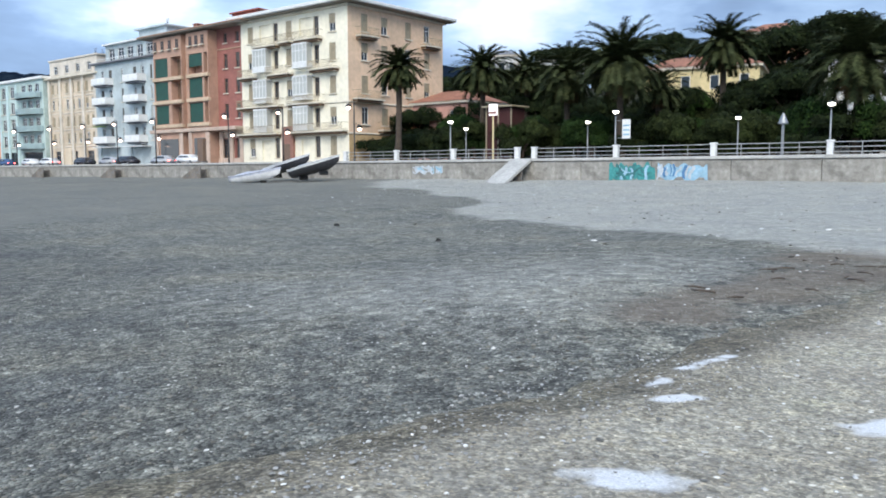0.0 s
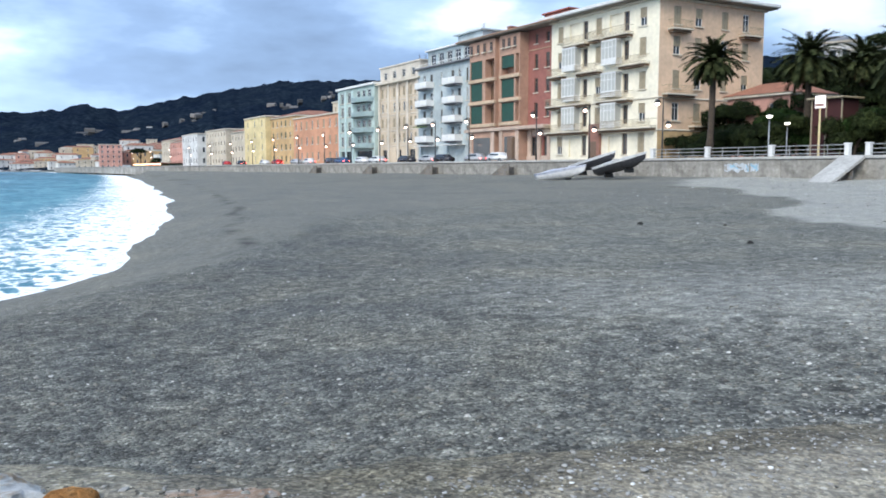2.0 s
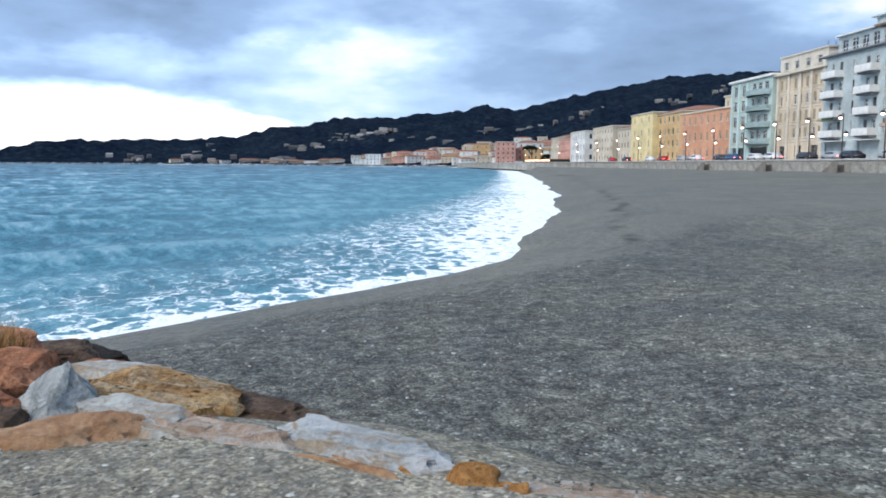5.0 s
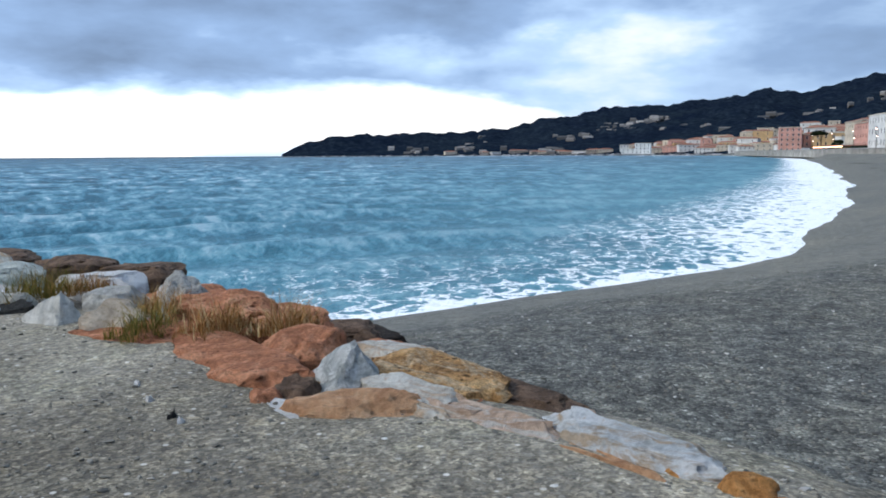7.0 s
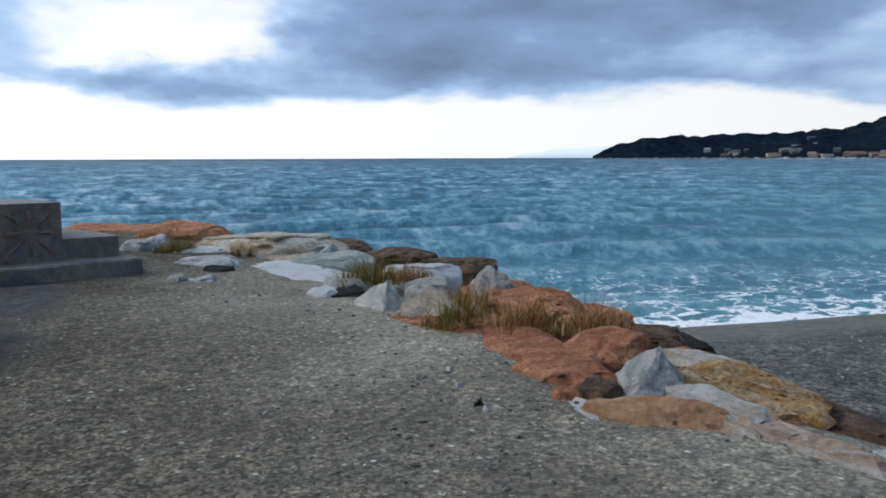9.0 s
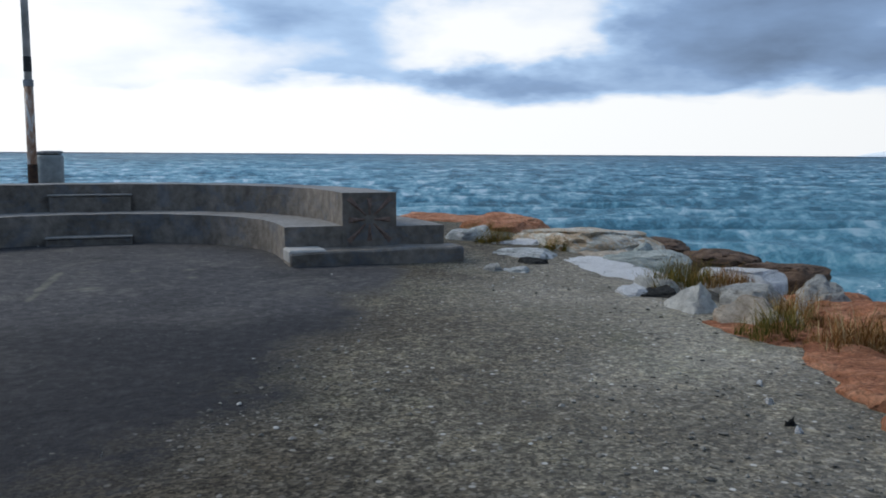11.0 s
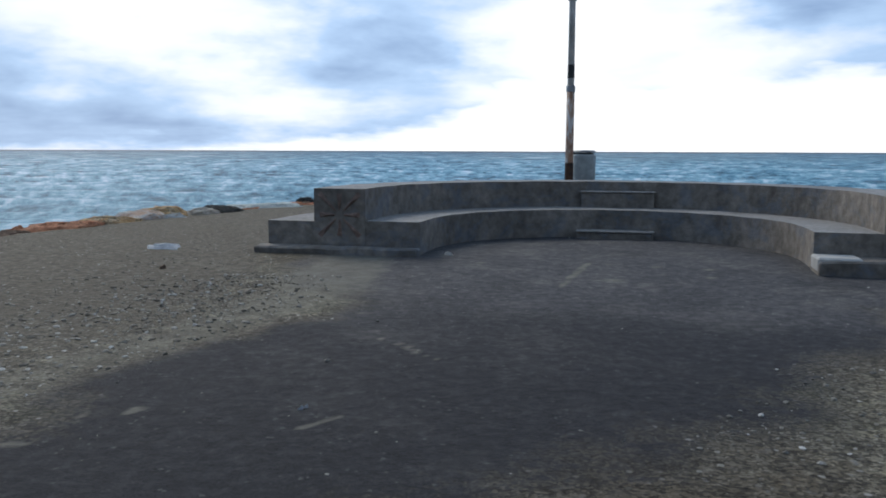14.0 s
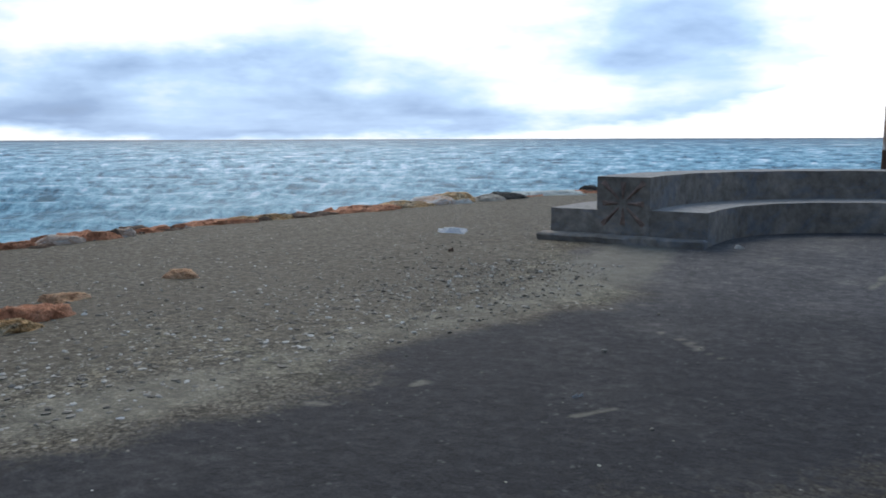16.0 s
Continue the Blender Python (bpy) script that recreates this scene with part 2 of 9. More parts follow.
def shingle(name):
    """Grey pebble beach: every pebble a cell with its own tone; attributes pick pale sand, wet sand and rusty drift."""
    m, t, b = material(name)
    co = t.nodes.new("ShaderNodeTexCoord").outputs["Object"]
    vo = t.nodes.new("ShaderNodeTexVoronoi")
    vo.inputs["Scale"].default_value = 36.0
    t.links.new(co, vo.inputs["Vector"])
    sep = t.nodes.new("ShaderNodeSeparateColor")
    t.links.new(vo.outputs["Color"], sep.inputs[0])
    peb = ramp_node(t, sep.outputs[0], [(0.0, (0.070, 0.068, 0.060)), (0.4, (0.138, 0.135, 0.120)), (0.8, (0.214, 0.209, 0.187)), (0.96, (0.29, 0.28, 0.24)), (1.0, (0.46, 0.452, 0.41))])
    mid = noise_node(t, co, 3.2, 5, 0.65, 0.3)
    peb = mix_color(t, 0.8, peb, ramp_node(t, mid, [(0.3, (0.40, 0.40, 0.405)), (0.5, (0.93, 0.94, 0.935)), (0.7, (1.58, 1.58, 1.53))]), "MULTIPLY")
    clump = noise_node(t, co, 7.0, 5, 0.68, 0.2)
    peb = mix_color(t, 0.75, peb, ramp_node(t, clump, [(0.34, (0.34, 0.34, 0.345)), (0.5, (0.96, 0.97, 0.96)), (0.66, (1.68, 1.68, 1.63))]), "MULTIPLY")
    patch = noise_node(t, co, 0.35, 4, 0.6, 0.6)
    peb = mix_color(t, 0.7, peb, ramp_node(t, patch, [(0.32, (0.72, 0.74, 0.78)), (0.5, (1.0, 1.0, 0.97)), (0.68, (1.3, 1.24, 1.10))]), "MULTIPLY")
    heaps = noise_node(t, mapping(t, co, (0.9, 1.6, 1), rot=(0, 0, radians(20))), 1.0, 5, 0.7, 0.4)
    peb = mix_color(t, 0.35, peb, ramp_node(t, heaps, [(0.34, (0.62, 0.62, 0.63)), (0.5, (1.0, 1.0, 0.99)), (0.66, (1.5, 1.48, 1.42))]), "MULTIPLY")
    at = t.nodes.new("ShaderNodeAttribute")
    at.attribute_name = "zone"
    zs = t.nodes.new("ShaderNodeSeparateColor")
    t.links.new(at.outputs["Color"], zs.inputs[0])
    fine = noise_node(t, co, 9.0, 6, 0.7)
    pale = ramp_node(t, fine, [(0.3, (0.23, 0.225, 0.205)), (0.7, (0.37, 0.362, 0.335))])
    pale = mix_color(t, 0.8, pale, ramp_node(t, noise_node(t, co, 1.1, 6, 0.7, 0.4), [(0.3, (0.7, 0.7, 0.7)), (0.7, (1.2, 1.2, 1.2))]), "MULTIPLY")
    wet = ramp_node(t, fine, [(0.3, (0.124, 0.123, 0.109)), (0.7, (0.208, 0.206, 0.184))])
    rust = ramp_node(t, fine, [(0.3, (0.10, 0.065, 0.045)), (0.7, (0.20, 0.16, 0.12))])

    def zone(i, amount=0.9):
        v = math_node(t, "ADD", zs.outputs[i], math_node(t, "MULTIPLY", math_node(t, "SUBTRACT", mid, 0.5), amount))
        return math_node(t, "MULTIPLY_ADD", v, 2.2, True)
    zr, zg, zb = zone(0, 0.6), zone(1, 0.6), zone(2, 1.2)
    for o in (zr, zg, zb):
        o.node.inputs[2].default_value = -0.6
    pale = mix_color(t, 0.3, pale, mix_color(t, 1.0, peb, (2.6, 2.6, 2.6), "MULTIPLY"))
    wet = mix_color(t, 0.85, wet, ramp_node(t, noise_node(t, co, 5.5, 7, 0.75, 0.2), [(0.32, (0.70, 0.70, 0.71)), (0.5, (1.0, 0.99, 0.97)), (0.68, (1.4, 1.37, 1.30))]), "MULTIPLY")
    wet = mix_color(t, 0.8, wet, ramp_node(t, noise_node(t, mapping(t, co, (0.10, 0.22, 1), rot=(0, 0, radians(-38))), 1.0, 6, 0.66, 0.8), [(0.34, (0.74, 0.77, 0.84)), (0.5, (1.0, 1.0, 1.0)), (0.66, (1.28, 1.24, 1.16))]), "MULTIPLY")
    wet = mix_color(t, 0.36, wet, peb)
    # darker pebbles near the pier, partly lens corner darkening put into the colour
    da = t.nodes.new("ShaderNodeAttribute")
    da.attribute_name = "near_dark"
    peb = mix_color(t, da.outputs["Fac"], peb, mix_color(t, 1.0, peb, (0.66, 0.67, 0.70), "MULTIPLY"))
    col = mix_color(t, zr, peb, pale)
    col = mix_color(t, zg, col, wet)
    col = mix_color(t, math_node(t, "MULTIPLY", zb, 0.6), col, rust)
    wd = t.nodes.new("ShaderNodeAttribute")
    wd.attribute_name = "weed"
    col = mix_color(t, math_node(t, "MULTIPLY", wd.outputs["Fac"], 0.9, True), col, (0.022, 0.020, 0.018))
    t.links.new(col, b.inputs["Base Color"])
    b.inputs["Roughness"].default_value = 0.85
    h = math_node(t, "ADD", math_node(t, "MULTIPLY", vo.outputs["Distance"], -1.0), math_node(t, "MULTIPLY", mid, 0.8))
    b.inputs["Specular IOR Level"].default_value = 0.25
    bump_to(t, b, h, 0.7, 0.025)
    return m


def deck_material(name):
    """Worn pier deck: old dark asphalt breaking up into grit and gravel."""
    m, t, b = material(name)
    co = t.nodes.new("ShaderNodeTexCoord").outputs["Object"]
    vo = t.nodes.new("ShaderNodeTexVoronoi")
    vo.inputs["Scale"].default_value = 52.0
    t.links.new(co, vo.inputs["Vector"])
    sep = t.nodes.new("ShaderNodeSeparateColor")
    t.links.new(vo.outputs["Color"], sep.inputs[0])
    grain = noise_node(t, co, 13.0, 7, 0.72, 0.2)
    tone = math_node(t, "ADD", math_node(t, "MULTIPLY", grain, 0.74), math_node(t, "MULTIPLY", sep.outputs[0], 0.26))
    grit = ramp_node(t, tone, [(0.32, (0.024, 0.021, 0.015)), (0.44, (0.070, 0.063, 0.050)), (0.55, (0.146, 0.134, 0.108)), (0.66, (0.265, 0.248, 0.208)), (0.77, (0.62, 0.59, 0.52))])
    mid = noise_node(t, co, 4.0, 6, 0.65, 0.2)
    grit = mix_color(t, 0.8, grit, ramp_node(t, mid, [(0.3, (0.42, 0.42, 0.42)), (0.5, (0.95, 0.95, 0.94)), (0.7, (1.6, 1.54, 1.38))]), "MULTIPLY")
    soil = noise_node(t, co, 0.55, 6, 0.62, 0.7)
    grit = mix_color(t, 0.85, grit, ramp_node(t, soil, [(0.36, (0.52, 0.45, 0.36)), (0.48, (0.88, 0.82, 0.72)), (0.58, (1.0, 0.95, 0.84)), (0.7, (0.78, 0.78, 0.60))]), "MULTIPLY")
    ea = t.nodes.new("ShaderNodeAttribute")
    ea.attribute_name = "earth"
    dirt = ramp_node(t, grain, [(0.34, (0.030, 0.025, 0.017)), (0.5, (0.088, 0.073, 0.052)), (0.66, (0.175, 0.152, 0.115))])
    grit = mix_color(t, ea.outputs["Fac"], grit, dirt)
    stones = t.nodes.new("ShaderNodeTexVoronoi")
    stones.inputs["Scale"].default_value = 15.0
    t.links.new(co, stones.inputs["Vector"])
    ssep = t.nodes.new("ShaderNodeSeparateColor")
    t.links.new(stones.outputs["Color"], ssep.inputs[0])
    isle = math_node(t, "MULTIPLY", math_node(t, "SUBTRACT", 0.30, stones.outputs["Distance"]), 9.0, True)
    isle = math_node(t, "MULTIPLY", isle, ramp_node(t, ssep.outputs[1], [(0.0, (0, 0, 0)), (0.62, (0.85, 0.85, 0.85))], "CONSTANT"))
    grit = mix_color(t, isle, grit, ramp_node(t, ssep.outputs[0], [(0.0, (0.03, 0.027, 0.022)), (0.5, (0.15, 0.134, 0.108)), (0.82, (0.31, 0.29, 0.25)), (1.0, (0.56, 0.54, 0.50))]))
    at2 = t.nodes.new("ShaderNodeAttribute")
    at2.attribute_name = "dust"
    dusty = ramp_node(t, noise_node(t, co, 14.0, 6, 0.75), [(0.32, (0.100, 0.095, 0.084)), (0.5, (0.285, 0.274, 0.248)), (0.68, (0.52, 0.505, 0.465))])
    dusty = mix_color(t, 0.5, dusty, mix_color(t, 1.0, grit, (2.55, 2.55, 2.55), "MULTIPLY"))
    grit = mix_color(t, at2.outputs["Fac"], grit, mix_color(t, 1.0, dusty, (1.30, 1.29, 1.26), "MULTIPLY"))
    fine = noise_node(t, co, 60.0, 4, 0.7)
    tar = ramp_node(t, fine, [(0.3, (0.019, 0.0192, 0.0215)), (0.6, (0.037, 0.0372, 0.0400)), (0.8, (0.080, 0.079, 0.077))])
    wear = noise_node(t, co, 0.9, 6, 0.65, 0.4)
    tar = mix_color(t, ramp_node(t, wear, [(0.5, (0, 0, 0)), (0.72, (0.35, 0.35, 0.35))]), tar, (0.10, 0.096, 0.088))
    tar = mix_color(t, 0.9, tar, ramp_node(t, noise_node(t, co, 9.0, 6, 0.75, 0.2), [(0.32, (0.5, 0.5, 0.52)), (0.5, (0.95, 0.95, 0.96)), (0.68, (1.9, 1.85, 1.78))]), "MULTIPLY")
    tar = mix_color(t, ramp_node(t, sep.outputs[1], [(0.985, (0, 0, 0)), (0.992, (0.6, 0.6, 0.6))], "CONSTANT"), tar, (0.13, 0.128, 0.12))
    # asphalt is darker nearby and lighter towards the bench
    tar_tone = t.nodes.new("ShaderNodeAttribute")
    tar_tone.attribute_name = "tar_tone"
    tar = mix_color(t, 1.0, tar, ramp_node(t, tar_tone.outputs["Fac"], [(0.0, (0.74, 0.74, 0.76)), (0.5, (1.12, 1.10, 1.08)), (1.0, (2.2, 2.12, 2.0))]), "MULTIPLY")
    at = t.nodes.new("ShaderNodeAttribute")
    at.attribute_name = "zone"
    zs = t.nodes.new("ShaderNodeSeparateColor")
    t.links.new(at.outputs["Color"], zs.inputs[0])
    v = math_node(t, "ADD", zs.outputs[0], math_node(t, "MULTIPLY", math_node(t, "SUBTRACT", mid, 0.5), 0.9))
    v = math_node(t, "ADD", v, math_node(t, "MULTIPLY", math_node(t, "SUBTRACT", grain, 0.5), 1.5))
    v = math_node(t, "MULTIPLY_ADD", v, 1.7, True)
    v.node.inputs[2].default_value = -0.35
    col = mix_color(t, v, grit, tar)
    lime = math_node(t, "ADD", zs.outputs[1], math_node(t, "MULTIPLY", math_node(t, "SUBTRACT", mid, 0.5), 1.2))
    lime = math_node(t, "MULTIPLY_ADD", lime, 3.0, True)
    lime.node.inputs[2].default_value = -1.2
    col = mix_color(t, lime, col, ramp_node(t, fine, [(0.3, (0.50, 0.51, 0.52)), (0.7, (0.80, 0.80, 0.80))]))
    sand = math_node(t, "ADD", zs.outputs[2], math_node(t, "MULTIPLY", math_node(t, "SUBTRACT", mid, 0.5), 0.8))
    sand = math_node(t, "MULTIPLY_ADD", sand, 2.5, True)
    sand.node.inputs[2].default_value = -0.9
    col = mix_color(t, math_node(t, "MULTIPLY", sand, 0.52), col, ramp_node(t, mid, [(0.3, (0.14, 0.127, 0.095)), (0.7, (0.27, 0.25, 0.195))]))
    t.links.new(col, b.inputs["Base Color"])
    b.inputs["Roughness"].default_value = 0.8
    b.inputs["Specular IOR Level"].default_value = 0.15
    bump_to(t, b, math_node(t, "ADD", math_node(t, "MULTIPLY", grain, 1.4), mid), 0.8, 0.02)
    return m


def sea_material(name):
    m, t, b = material(name)
    co = t.nodes.new("ShaderNodeTexCoord").outputs["Object"]
    rip = t.nodes.new("ShaderNodeAttribute")
    rip.attribute_name = "ripple"
    fan = rip.outputs["Vector"]
    at = t.nodes.new("ShaderNodeAttribute")
    at.attribute_name = "zone"
    zs = t.nodes.new("ShaderNodeSeparateColor")
    t.links.new(at.outputs["Color"], zs.inputs[0])
    groups = noise_node(t, mapping(t, co, (0.035, 0.035, 1)), 1.0, 4, 0.6, 0.4)
    swell = noise_node(t, mapping(t, co, (0.22, 0.26, 1)), 1.0, 6, 0.68, 0.6)
    chop = noise_node(t, mapping(t, co, (0.8, 1.5, 1), rot=(0, 0, radians(-14))), 1.0, 6, 0.65, 0.5)
    far_streaks = noise_node(t, mapping(t, fan, (0.30, 0.25, 1)), 1.0, 5, 0.66, 0.5)
    streaks = noise_node(t, mapping(t, fan, (0.70, 0.58, 1)), 1.0, 5, 0.66, 0.5)
    # wave shading and sky glints, put into the water colour by these streaks
    wave_shade = math_node(t, "ADD", math_node(t, "MULTIPLY", far_streaks, 0.42), math_node(t, "MULTIPLY", streaks, 0.32))
    wave_shade = math_node(t, "ADD", wave_shade, math_node(t, "MULTIPLY", chop, 0.14))
    wave_shade = math_node(t, "ADD", wave_shade, math_node(t, "MULTIPLY", zs.outputs[2], 0.12))
    wave_shade = math_node(t, "MULTIPLY_ADD", wave_shade, 2.3)
    wave_shade.node.inputs[2].default_value = -0.65
    calm = math_node(t, "ADD", math_node(t, "MULTIPLY", swell, 0.4), math_node(t, "MULTIPLY", groups, 0.6))
    deep = ramp_node(t, wave_shade, [(0.36, (0.008, 0.034, 0.066)), (0.44, (0.038, 0.126, 0.195)), (0.52, (0.092, 0.232, 0.325)), (0.60, (0.20, 0.375, 0.47)), (0.72, (0.62, 0.73, 0.80))])
    # brighter water where pale sky reflects, put into the base colour
    sky_bright = ramp_node(t, wave_shade, [(0.34, (0.020, 0.075, 0.120)), (0.43, (0.085, 0.225, 0.320)), (0.52, (0.170, 0.365, 0.470)), (0.62, (0.32, 0.53, 0.63)), (0.74, (0.70, 0.80, 0.86))])
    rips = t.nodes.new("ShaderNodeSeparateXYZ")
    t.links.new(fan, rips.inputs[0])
    deep = mix_color(t, rips.outputs[2], deep, sky_bright)
    shallow = ramp_node(t, calm, [(0.36, (0.060, 0.195, 0.255)), (0.5, (0.088, 0.245, 0.310)), (0.66, (0.135, 0.305, 0.365))])
    shallow = mix_color(t, 0.35, shallow, ramp_node(t, wave_shade, [(0.42, (0.030, 0.120, 0.175)), (0.5, (0.088, 0.245, 0.310)), (0.6, (0.22, 0.40, 0.46))]))
    col = mix_color(t, zs.outputs[1], deep, shallow)
    # dark edge along the horizon, put into the water colour
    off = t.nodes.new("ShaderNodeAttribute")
    off.attribute_name = "horizon_dark"
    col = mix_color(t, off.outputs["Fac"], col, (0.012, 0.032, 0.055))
    lace = t.nodes.new("ShaderNodeTexVoronoi")
    lace.feature = "DISTANCE_TO_EDGE"
    lace.inputs["Scale"].default_value = 1.0
    warp = noise_node(t, co, 1.2, 4, 0.6, 0.0, 1)
    wv = t.nodes.new("ShaderNodeVectorMath")
    wv.operation = "MULTIPLY_ADD"
    t.links.new(warp, wv.inputs[0])
    wv.inputs[1].default_value = (2.8, 2.8, 0)
    t.links.new(mapping(t, co, (0.9, 1.5, 1), rot=(0, 0, radians(-25))), wv.inputs[2])
    t.links.new(wv.outputs[0], lace.inputs["Vector"])
    line = math_node(t, "SUBTRACT", 0.30, math_node(t, "MULTIPLY", lace.outputs["Distance"], 3.4))
    v = math_node(t, "ADD", zs.outputs[0], math_node(t, "MULTIPLY", math_node(t, "SUBTRACT", chop, 0.5), 0.7))
    v = math_node(t, "ADD", v, math_node(t, "MULTIPLY", line, 1.15))
    v = math_node(t, "ADD", v, math_node(t, "MULTIPLY", math_node(t, "SUBTRACT", streaks, 0.5), 0.7))
    gate = math_node(t, "MULTIPLY", zs.outputs[0], 12.0, True)
    foam = math_node(t, "MULTIPLY_ADD", v, 3.2, True)
    foam.node.inputs[2].default_value = -1.75
    foam = math_node(t, "MULTIPLY", foam, gate)
    cap = noise_node(t, mapping(t, fan, (0.16, 0.16, 1)), 1.0, 6, 0.62, 0.8)
    caps = math_node(t, "MULTIPLY_ADD", cap, 14.0, True)
    caps.node.inputs[2].default_value = -9.7
    foam = math_node(t, "MAXIMUM", foam, caps)
    col = mix_color(t, foam, col, (0.92, 0.95, 0.97))
    t.links.new(col, b.inputs["Base Color"])
    t.links.new(math_node(t, "MULTIPLY_ADD", foam, 0.5), b.inputs["Roughness"])
    b.inputs["Roughness"].links[0].from_node.inputs[2].default_value = 0.4
    b.inputs["IOR"].default_value = 1.33
    b.inputs["Specular IOR Level"].default_value = 0.06
    h = math_node(t, "ADD", math_node(t, "MULTIPLY", swell, 2.0), chop)
    bump_to(t, b, h, 0.5, 0.4)
    return m


def rock_material(name, dark, mid, light, vein=None, pits=0.5, bands=0.0):
    """Broken stone: broad stains, fine grain, pits and, where it has them, veins or beds."""
    m, t, b = material(name)
    co = t.nodes.new("ShaderNodeTexCoord").outputs["Object"]
    n1 = noise_node(t, co, 3.2, 9, 0.70, 0.8)
    n2 = noise_node(t, co, 22.0, 7, 0.75)
    col = ramp_node(t, n1, [(0.32, dark), (0.48, mid), (0.66, light)])
    if bands:
        beds = noise_node(t, mapping(t, co, (0.8, 0.8, 13.0), rot=(0.16, 0.1, 0)), 1.0, 5, 0.6, 0.4)
        col = mix_color(t, bands, col, ramp_node(t, beds, [(0.38, dark), (0.5, light), (0.62, mid)]))
    if vein:
        n3 = noise_node(t, mapping(t, co, (1.2, 3.0, 4.0), rot=(0.5, 0.4, 0.8)), 1.6, 7, 0.7, 1.2)
        col = mix_color(t, ramp_node(t, n3, [(0.48, (0, 0, 0)), (0.56, (0.8, 0.8, 0.8))]), col, vein)
    col = mix_color(t, 0.85, col, ramp_node(t, n2, [(0.34, (1 - 0.8 * pits,) * 3), (0.5, (0.97, 0.97, 0.97)), (0.66, (1.0 + 0.35 * pits,) * 3)]), "MULTIPLY")
    # pits and cracks, darker than the stone around them
    vo = t.nodes.new("ShaderNodeTexVoronoi")
    vo.inputs["Scale"].default_value = 15.0
    t.links.new(mapping(t, co, (1, 1, 1.4)), vo.inputs["Vector"])
    patch = noise_node(t, co, 5.0, 5, 0.6, 0.5)
    hole = math_node(t, "SUBTRACT", math_node(t, "MULTIPLY", patch, 0.95), vo.outputs["Distance"])
    hole = math_node(t, "MULTIPLY", math_node(t, "SUBTRACT", hole, 0.22), 6.0, True)
    col = mix_color(t, math_node(t, "MULTIPLY", hole, pits), col, tuple(0.35 * c for c in dark))
    n4 = noise_node(t, co, 6.0, 10, 0.82, 1.4)
    crack = ramp_node(t, n4, [(0.40, (0, 0, 0)), (0.46, (0.75, 0.75, 0.75)), (0.49, (0, 0, 0))])
    col = mix_color(t, math_node(t, "MULTIPLY", crack, pits), col, tuple(0.4 * c for c in dark))
    t.links.new(col, b.inputs["Base Color"])
    b.inputs["Roughness"].default_value = 0.9
    b.inputs["Specular IOR Level"].default_value = 0.2
    h = math_node(t, "ADD", math_node(t, "ADD", n1, math_node(t, "MULTIPLY", n4, 1.2)), math_node(t, "MULTIPLY", n2, 0.7))
    bump_to(t, b, math_node(t, "SUBTRACT", h, math_node(t, "MULTIPLY", hole, 0.5 * pits)), 1.0, 0.05)
    return m


def foliage(name, c1, c2, c3):
    m, t, b = material(name)
    geo = t.nodes.new("ShaderNodeNewGeometry")
    col = ramp_node(t, geo.outputs["Random Per Island"], [(0.0, c1), (0.6, c2), (1.0, c3)])
    co = t.nodes.new("ShaderNodeTexCoord").outputs["Object"]
    big = noise_node(t, co, 0.6, 3, 0.5)
    col = mix_color(t, 1.0, col, ramp_node(t, big, [(0.3, (0.65, 0.65, 0.65)), (0.7, (1.2, 1.2, 1.1))]), "MULTIPLY")
    t.links.new(col, b.inputs["Base Color"])
    b.inputs["Roughness"].default_value = 0.8
    b.inputs["Specular IOR Level"].default_value = 0.12
    return m


M_BEACH, M_DECK, M_SEA = shingle("beach_shingle"), deck_material("pier_deck"), sea_material("sea_water")
M_CONC = surface("bench_concrete", (0.135, 0.115, 0.094), (0.315, 0.275, 0.232), 7, 0.88, (0.55, 1.1), 0.7, 0.03, spread=0.42, wash=(0.12, 0.15, 0.19))
M_CONC_TOP = surface("worn_lit_concrete", (0.18, 0.172, 0.162), (0.315, 0.302, 0.284), 12, 0.85, (0.7, 0.9), 0.5, 0.015)
M_WALL = surface("sea_wall_concrete", (0.28, 0.265, 0.235), (0.46, 0.44, 0.40), 2.5, 0.9, (0.55, 0.25), 0.5, 0.04)
M_WALL_CAP = surface("wall_coping", (0.38, 0.37, 0.35), (0.52, 0.51, 0.48), 4, 0.85, (0.75, 0.4))
M_WHITE = surface("white_paint", (0.66, 0.66, 0.64), (0.80, 0.80, 0.78), 6, 0.6, (0.85, 0.8), 0.1, 0.005)
M_STEEL = surface("grey_steel", (0.22, 0.23, 0.24), (0.34, 0.35, 0.36), 10, 0.45, (0.8, 1), 0.1, 0.004, 0.6)
M_DARKMETAL = surface("dark_iron", (0.02, 0.022, 0.022), (0.05, 0.05, 0.05), 12, 0.5, (0.8, 1), 0.1, 0.004, 0.4)
M_ASPHALT = surface("road_asphalt", (0.045, 0.045, 0.047), (0.075, 0.075, 0.075), 8, 0.9, (0.8, 0.3))
M_PAVE = surface("promenade_paving", (0.24, 0.23, 0.22), (0.33, 0.32, 0.30), 3, 0.85, (0.8, 0.3))
M_GLASS = glass("window_glass")
M_GLOW = glow("lamp_glow", (1.0, 0.93, 0.82), 4.0)
M_ORANGE_GLOW = glow("warm_shop_glow", (1.0, 0.45, 0.22), 4.0)
M_RED_GLOW = glow("red_light_glow", (1.0, 0.06, 0.04), 5.0)


# ---- the sea, the beach and the far land ----
SHORE_X = [-5200, -1402, -1400, -1300, -1150, -950, -700, -404, -218, -141, -81, -61, -41, -31.9, -24, -21.8, -18.6, -16.6, -13.7, -8, 0, 6, 10, 14, 5200]
